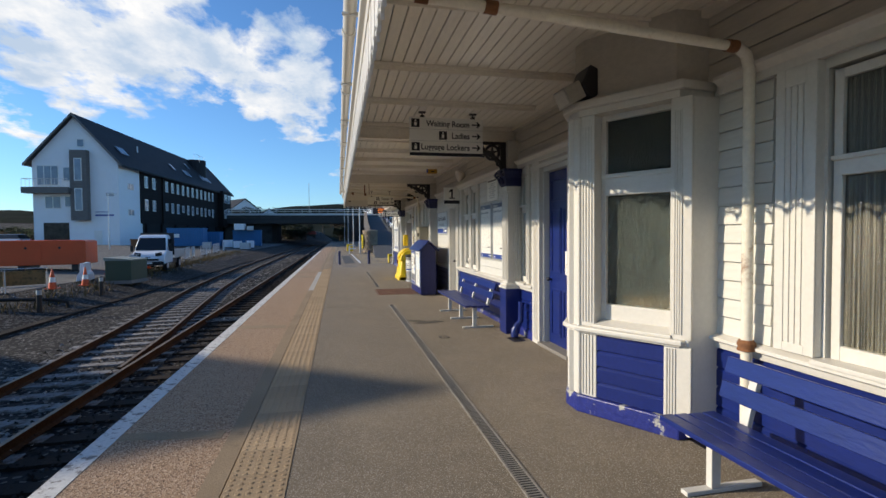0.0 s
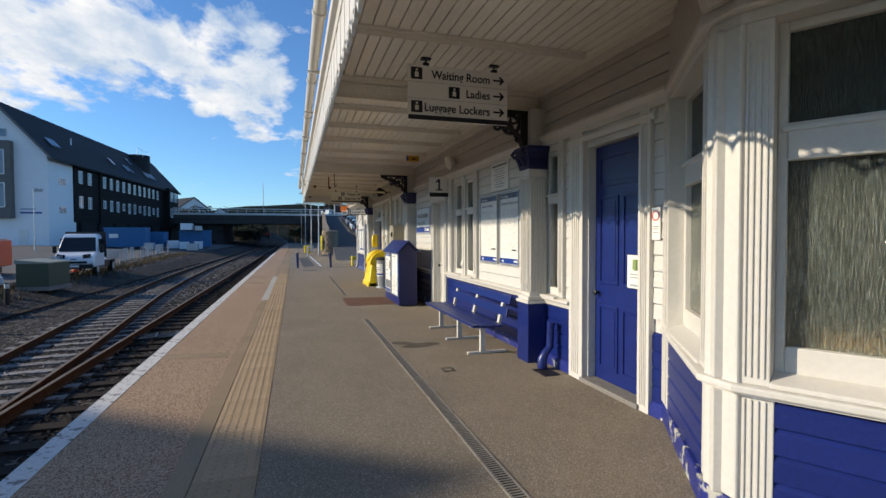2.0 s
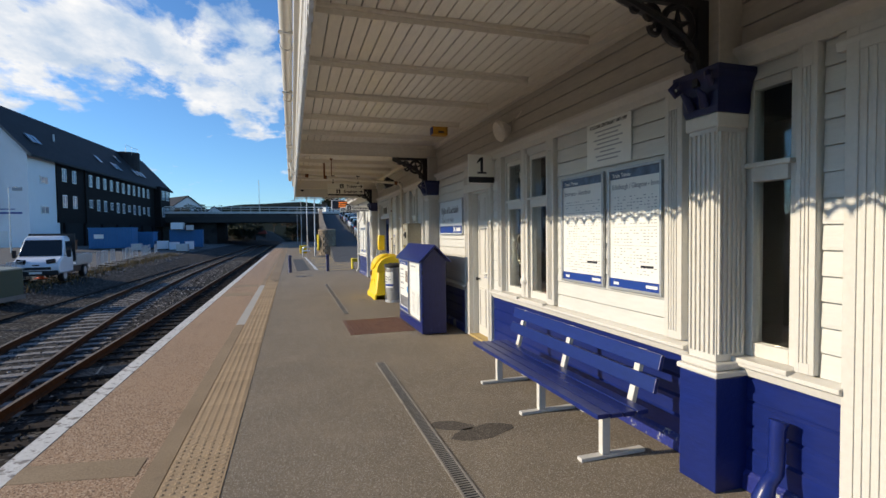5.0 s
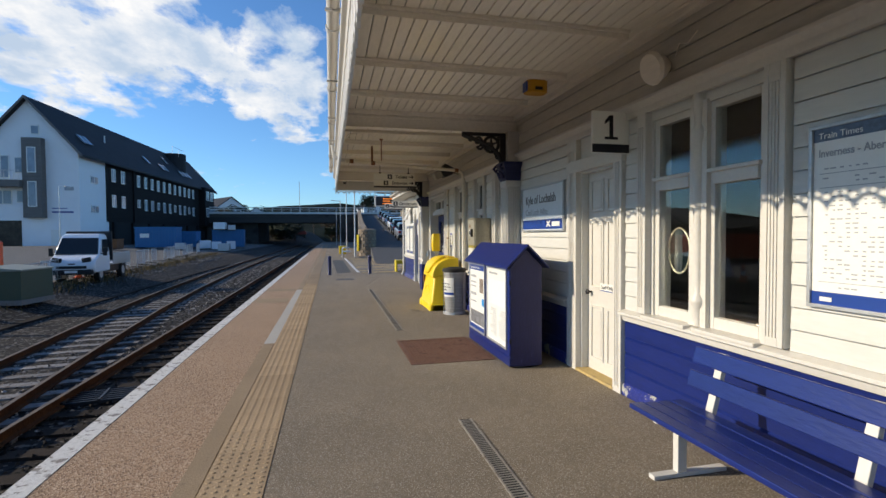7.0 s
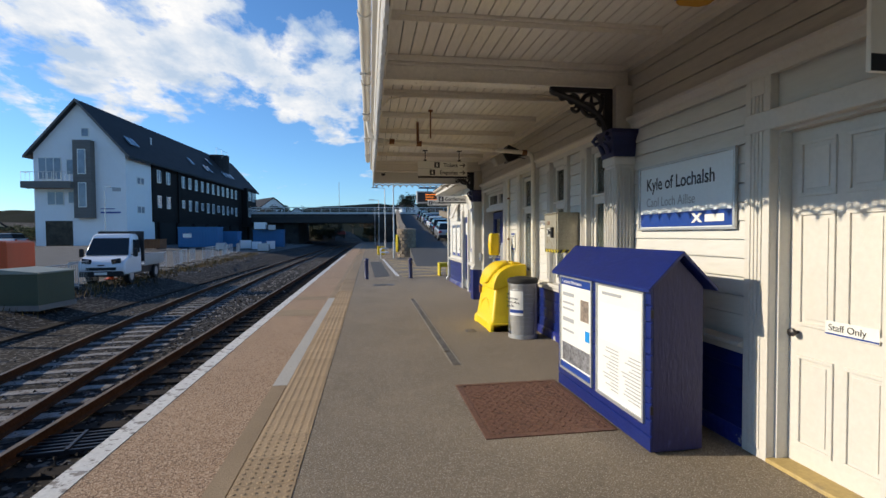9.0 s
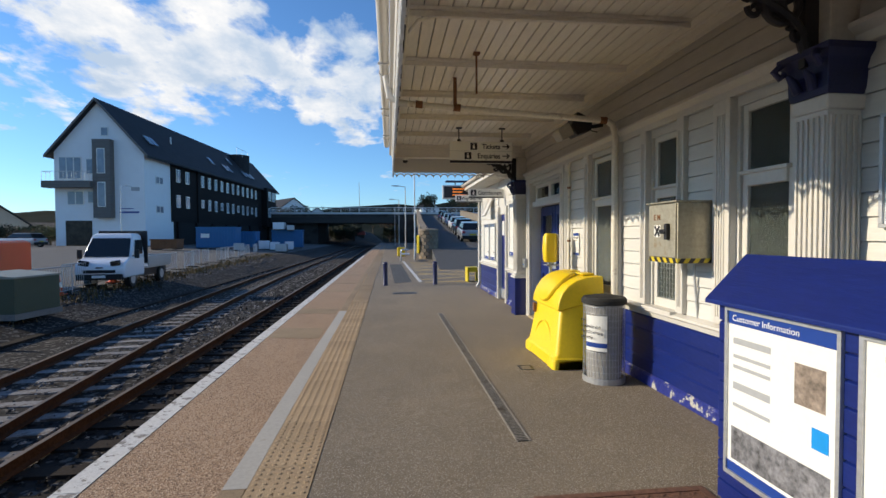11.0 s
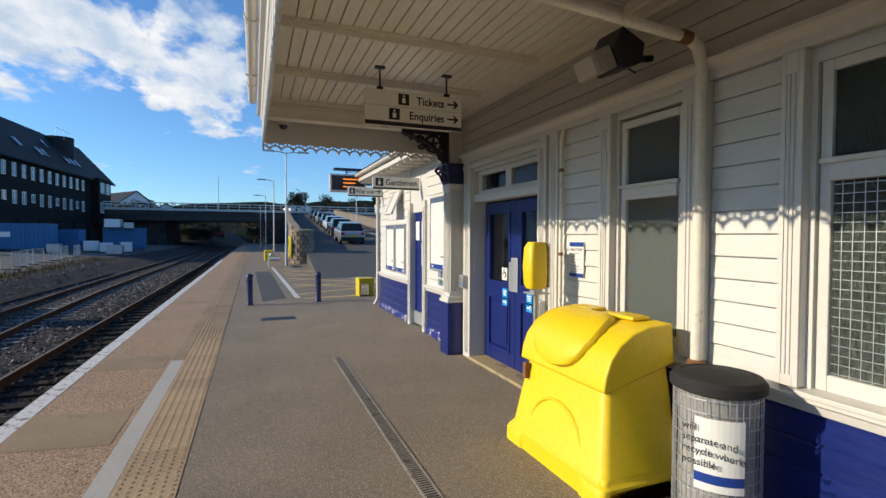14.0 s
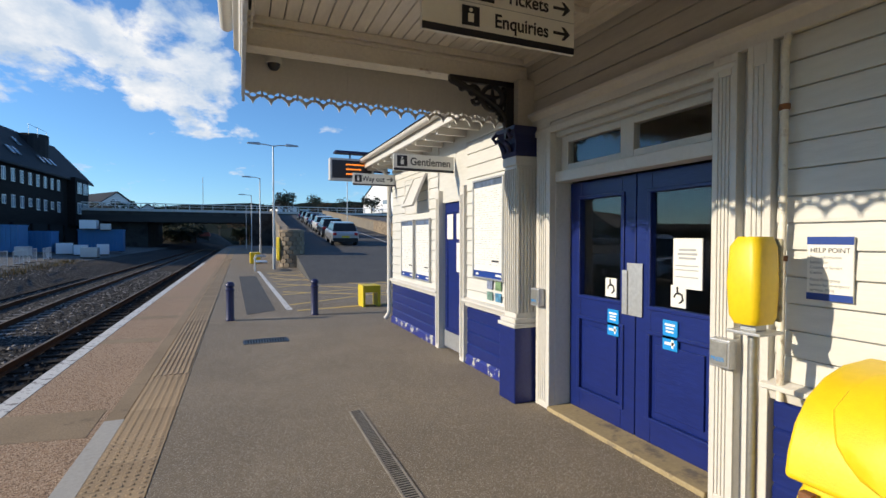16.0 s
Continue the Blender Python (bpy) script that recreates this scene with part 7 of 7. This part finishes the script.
def stone_wall(name, label, path, thick, rows_n, seed):
    """A wall of rough stones; path gives x, y, foot and top."""
    w = thing(name, label, "wall", kind="structure")
    core = Shape()
    for (xa, ya, fa, ta), (xb, yb, fb, tb) in zip(path, path[1:]):
        core.add([(xa, ya, fa), (xa + thick, ya, fa), (xb + thick, yb, fb), (xb, yb, fb), (xa, ya, ta), (xa + thick, ya, ta), (xb + thick, yb, tb), (xb, yb, tb)], [(0, 1, 2, 3), (4, 7, 6, 5), (0, 4, 5, 1), (2, 6, 7, 3), (0, 3, 7, 4), (1, 5, 6, 2)])
    part("core", core, MORTAR, w)
    r = random.Random(seed)
    me = Shape().loft([[(-.5 * k, -.5 * k, z), (.5 * k, -.5 * k, z), (.5 * k, .5 * k, z), (-.5 * k, .5 * k, z)] for k, z in ((.85, -.5), (1, -.3), (.98, .3), (.8, .5))]).mesh("stone", STONE)
    n = 0
    for (xa, ya, fa, ta), (xb, yb, fb, tb) in zip(path, path[1:]):
        ln = math.hypot(xb - xa, yb - ya)
        u = 0.0
        while u < ln and n < 290:
            step = r.uniform(.30, .55)
            f = (u + step / 2) / ln
            x, y = xa + (xb - xa) * f, ya + (yb - ya) * f
            z0, z1 = fa + (fb - fa) * f, ta + (tb - ta) * f
            z = z0
            while z < z1 - .05:
                h = r.uniform(.18, .30)
                ang2 = math.degrees(math.atan2(yb - ya, xb - xa)) - 90
                for xx in (x - .01, x + thick + .01):
                    piece("stone", me, w, pose(xx, y + r.uniform(-.04, .04), z + h / 2, r.uniform(-3, 3), 0, ang2) @ Matrix.Diagonal((.14, step * .95, h * .92, 1)))
                    n += 1
                z += h
            u += step
    cop = Shape()
    for (xa, ya, fa, ta), (xb, yb, fb, tb) in zip(path, path[1:]):
        cop.add([(xa - .06, ya, ta), (xa + thick + .06, ya, ta), (xb + thick + .06, yb, tb), (xb - .06, yb, tb), (xa - .06, ya, ta + .12), (xa + thick + .06, ya, ta + .12), (xb + thick + .06, yb, tb + .12), (xb - .06, yb, tb + .12)], [(0, 1, 2, 3), (4, 7, 6, 5), (0, 4, 5, 1), (2, 6, 7, 3), (0, 3, 7, 4), (1, 5, 6, 2)])
    part("coping", cop, STONE, w)
    return w


stone_wall("parapet_wall", "rough brown stone parapet wall along the ramp", [(2.35, 40.3, 0, 1.75), (2.7, 47, 0, 2.3), (3.3, 60, 0, 3.1), (6.2, 114, 0, 7.2)], .45, 8, 1)
pier = thing("wall_pier", "round-fronted stone pier ending the parapet wall", "pier", (2.75, 39.4, 0), kind="structure")
part("core", Shape().lathe([(.62, 0), (.62, 1.9)], n=16), MORTAR, pier)
pm = Shape().loft([[(-.5 * k, -.5 * k, z), (.5 * k, -.5 * k, z), (.5 * k, .5 * k, z), (-.5 * k, .5 * k, z)] for k, z in ((.85, -.5), (1, -.3), (.98, .3), (.8, .5))]).mesh("stone", STONE)
for j in range(8):
    for i in range(12):
        a = (i + .5 * (j % 2)) * math.pi / 6
        piece("stone", pm, pier, pose(.60 * math.cos(a), .60 * math.sin(a), .12 + j * .235, 0, 0, math.degrees(a)) @ Matrix.Diagonal((.14, .30, .215, 1)))
part("cap", Shape().lathe([(.70, 1.9), (.70, 2.02), (.45, 2.08)], n=16), STONE, pier)
stone_wall("boundary_wall", "low stone wall along the far side of the ramp", [(ramp_x(46) + 8.6, 46, ramp_z(46), ramp_z(46) + 1.0), (ramp_x(110) + 8.6, 110, ramp_z(110), ramp_z(110) + 1.0)], .4, 4, 2)
hose = thing("yellow_hose", "coiled yellow hose hanging on the stone parapet", "hose", (2.12, 39.2, .35))
for i in range(5):
    part("coil", Shape().tube([(-.04 - .02 * i, .05 * i + .22 * math.cos(a), .65 + .6 * math.sin(a)) for a in [k * math.pi / 10 for k in range(21)]], .035, 6), HAZY, hose)
sb = thing("steel_bench", "curved stainless steel bench on the platform", "bench", (1.1, 36.2, 0))
part("seat", Shape().box(-.25, .25, 0, 1.6, .42, .47), GALV, sb, bevel=.02)
part("leg", Shape().tube([(-.3, .1, 0), (-.3, .1, .6), (-.22, .1, .72), (.2, .1, .72)], .03, 8), GALV, sb)
part("leg", Shape().tube([(-.3, 1.5, 0), (-.3, 1.5, .6), (-.22, 1.5, .72), (.2, 1.5, .72)], .03, 8), GALV, sb)
gbx = thing("grit_box", "small yellow grit box by the parapet", "grit bin", (1.0, 44, 0))
part("body", Shape().box(-.3, .3, -.4, .4, 0, .7), YELLOW, gbx, bevel=.05)

for i, (u, y, paint, lab2) in enumerate(((3.2, 46, CARS, "grey estate car parked on the ramp"), (3.3, 53, CARD, "dark car parked on the ramp"), (3.4, 59.5, CARW, "white car parked on the ramp"), (3.5, 66, CARB, "dark blue car parked on the ramp"),
                                         (3.5, 73, CARS, "silver car parked on the ramp"), (3.5, 80, CARD, "black car parked high on the ramp"), (3.5, 88, CARB, "blue car parked near the bridge"))):
    car(ramp_x(y) + u, y, ramp_z(y) - .02, -3, paint, lab2).rotation_euler.x = radians(4.2)

bg = thing("road_bridge", "dark steel and concrete road bridge with pale railings over the tracks", "bridge")
# Near-black concrete: the darkness under the bridge is put into its colour.
UNDERSHADE = mat("concrete_with_bridge_shade", (.055, .052, .048), .9, vary=.25, stain=(.03, .028, .025), stain_at=.5, stain_scale=.6)
# Deck carried back to y 134 to deepen the shade beneath.
part("deck", Shape().box(-46, 9, 113, 134, 5.5, 6.3), UNDERSHADE, bg)
part("girder", Shape().box(-46, 3.0, 112.8, 113.1, 4.4, 5.6).box(-46, 3, 120, 120.4, 4.4, 5.6), BLACKIRON, bg)
part("parapet_base", Shape().box(-46, 60, 112.85, 113.05, 6.3, 6.75), GALV, bg)
for i in range(54):
    part("rail_post", Shape().box(-45.5 + i * 1.95, -45.35 + i * 1.95, 112.9, 113.05, 6.3, 7.75), GALV, bg)
part("top_rail", Shape().box(-46, 60, 112.88, 113.06, 7.65, 7.80).box(-46, 60, 112.9, 113.02, 7.2, 7.28), WFRAME, bg)
part("abutment", Shape().box(2.2, 9, 111, 125, -1.2, 5.6), UNDERSHADE, bg)
part("abutment", Shape().box(-46, -15.5, 115, 134, -1.2, 5.5), UNDERSHADE, bg)
emb = Shape().box(8.5, 120, 113.2, 150, -1, 6.3)
structure("embankment", emb, GRASS, "grassy embankment carrying the road")
rb = Shape()
for xa, xb in ((-26, -14),):
    rb.add([(xa, 126, -1), (xb, 126, -1), (xb + 2, 200, 6), (xa - 12, 200, 6)], [(0, 1, 2, 3)])
structure("cutting_banks", rb, GRASS, "overgrown banks beside the line past the bridge")


def house(x, y, z, w, d, h, turn, label, wallm=RENDERW, roofm=SLATE):
    hsx = thing("house", label, "house", (x, y, z), turn)
    part("wall", Shape().prism([(-w / 2, -1), (w / 2, -1), (w / 2, h), (0, h + w * .36), (-w / 2, h)], 0, d, None, "y"), wallm, hsx)
    part("roof", Shape().prism([(-w / 2 - .4, h - .25), (0, h + w * .36 + .05), (w / 2 + .4, h - .25), (w / 2 + .4, h), (0, h + w * .36 + .35), (-w / 2 - .4, h)], -.4, d + .4, None, "y"), roofm, hsx)
    for k in (-w * .28, w * .12):
        f = part("window", Shape().box(k, k + w * .16, -.05, 0, h * .45, h * .8), WFRAME, hsx)
        part("pane", Shape().box(k + .1, k + w * .16 - .1, -.07, -.05, h * .45 + .1, h * .8 - .1), WPANE, f)


house(-32, 175, 5.5, 13, 22, 4.2, 35, "low dark-roofed house on the rise beyond the bridge")
house(-21, 152, 4.6, 6, 9, 3.0, 10, "small white gabled house beside the bridge")
house(-78, 112, land(-78, 112), 12, 22, 3.4, 60, "low cream house behind the white building", mat("cream_render", (.55, .48, .36), .8))
house(60, 230, 14, 26, 12, 6, -70, "white terraced house on the hillside")
house(95, 260, 16, 30, 12, 6, -80, "pale terraced house on the hillside")
house(22, 260, 12, 10, 10, 4, 20, "small dark-roofed house under the hill")
# Last one is never in view: added to throw the pointed platform shadow.
house(-30, 5.15, .4, 14, 14, 6.5, 90, "unseen gabled block added to cast a shadow on the platform")
rh = thing("line_hut", "small red-roofed hut beside the track past the bridge", "hut", (-9.6, 158, -.6))
part("wall", Shape().box(-2, 2, 0, 3, 0, 2.6), BARK, rh)
part("roof", Shape().prism([(-2.4, 2.5), (2.4, 2.5), (2.0, 3.6), (-2.0, 3.6)], -.4, 3.4, None, "y"), mat("red_roof", (.35, .06, .035), .7), rh)

hl = Shape()
nx, ny = 90, 14
for j in range(ny):
    for i in range(nx):
        x = -420 + i * 10.5
        y = 200 + j * 34
        ridge = math.exp(-((j - 8.5) / 4.2) ** 2)
        prof = 21 + 7 * math.exp(-((x + 25) / 55) ** 2) + 11 * math.exp(-((x - 90) / 80) ** 2) + 9 * math.exp(-((x - 230) / 90) ** 2) - 8 * math.exp(-((x + 160) / 80) ** 2)
        z = ridge * prof * 1.05 + 7 * noise.noise(Vector((x * .02, y * .02, 0))) * ridge + 2.2 * noise.noise(Vector((x * .09, y * .09, 3)))
        hl.v.append((x, y, z + 1 - (4 if j == 0 else 0)))
hl.f = [(j * nx + i, j * nx + i + 1, (j + 1) * nx + i + 1, (j + 1) * nx + i) for j in range(ny - 1) for i in range(nx - 1)]
hillo = structure("backdrop_hills", hl, HILLM, "low wooded hills behind the town", 0, True)


def tree(x, y, z, h, seed, leafm, label, bush=False):
    t = thing("bush" if bush else "tree", label, "bush" if bush else "tree", (x, y, z), group="trees and bushes")
    r = random.Random(seed)
    tr1 = Shape().tube([(0, 0, -.3), (.05 * h * .2, 0, h * .3), (0, .02 * h, h * .75)], [.045 * h, .03 * h, .008 * h], 8)
    for i in range(6):
        a = r.uniform(0, 6.28)
        zz = h * r.uniform(.15 if bush else .3, .6)
        tr1.tube([(0, 0, zz), (math.cos(a) * h * .16, math.sin(a) * h * .16, zz + h * .12), (math.cos(a) * h * .3, math.sin(a) * h * .3, zz + h * .22)], [.018 * h, .012 * h, .004 * h], 5)
    part("trunk", tr1, BARK, t)
    cr = Shape()
    lobes = [(r.uniform(-.28, .28) * h, r.uniform(-.28, .28) * h, r.uniform(.25 if bush else .45, .85) * h, r.uniform(.13, .24) * h) for _ in range(9)]
    for _ in range(620):
        lx, ly, lz, lr = lobes[r.randrange(9)]
        d = Vector((r.gauss(0, 1), r.gauss(0, 1), r.gauss(0, 1))).normalized() * lr * r.uniform(.6, 1.05)
        p = Vector((lx, ly, lz)) + d
        s = h * r.uniform(.02, .045)
        u = Vector((r.gauss(0, 1), r.gauss(0, 1), r.gauss(0, 1))).normalized() * s
        w = u.orthogonal().normalized() * s * .7
        cr.add([p - u, p + w, p + u, p - w], [(0, 1, 2, 3)])
    part("crown", cr, leafm, t)
    return t


rt = random.Random(8)
base_trees = [tree(-22, 131, 3.0, 6.5, 1, LEAF, "leafy green tree beside the bridge"), tree(-26, 128, 4.0, 5.0, 2, AUTUMN, "orange-brown autumn bush beside the bridge", True),
              tree(16, 128, 6.3, 5.5, 3, LEAF, "dark green tree above the ramp"), tree(-9.5, 140, -.8, 6.0, 4, LEAF, "dense green tree in the cutting")]
for i in range(84):
    src = base_trees[(i * 7) % 4]
    if i < 16:
        x, y = rt.uniform(-56, -12), rt.uniform(136, 160)
        z = land(min(x, -9), y) + .5
    elif i < 30:
        x, y = rt.uniform(9, 110), rt.uniform(128, 148)
        z = 6.2
    elif i < 48:
        x, y = rt.choice((rt.uniform(-22, -9.5), rt.uniform(-1.5, 6))), rt.uniform(136, 190)
        z = 0.5 + (y - 126) * .06
    else:
        x, y = rt.uniform(-70, 150), rt.uniform(196, 215)
        z = 2.5
    k = rt.uniform(.8, 1.45)
    copy_thing(src, pose(x, y, z, 0, 0, rt.uniform(0, 360)) @ Matrix.Diagonal((k, k, k, 1)))
for i in range(26):
    x, y = rt.uniform(-60, -41), rt.uniform(58, 95)
    copy_thing(base_trees[1], pose(x, y, land(x, y) - .5, 0, 0, rt.uniform(0, 360)) @ Matrix.Diagonal((.55, .55, .5, 1)))
for i in range(34):
    x, y = rt.uniform(-66, -43), rt.uniform(66, 84)
    copy_thing(base_trees[2 if i % 3 else 1], pose(x, y, land(x, y) - .6, 0, 0, rt.uniform(0, 360)) @ Matrix.Diagonal((.75, .75, .62, 1)))
# Extra trees added behind the bridge to keep its opening dark.
for i in range(22):
    x, y = (rt.uniform(-16, -10.2), rt.uniform(135, 150)) if i % 3 else (rt.uniform(-.5, 3), rt.uniform(136, 150))
    copy_thing(base_trees[3], pose(x, y, -1.2, 0, 0, rt.uniform(0, 360)) @ Matrix.Diagonal((.8, .8, .9, 1)))
tagged(new("mast", Shape().tube([(-14, 240, 5), (-14, 240, 27)], .13, 6).mesh("mast", GALV)), "thin grey mast on the distant hill", "mast")
for i, (x, y) in enumerate(((-46, 118), (-41, 121), (-48, 112), (-36, 127), (-33, 124.5))):
    copy_thing(base_trees[1], pose(x, y, 3.0, 0, 0, i * 70))
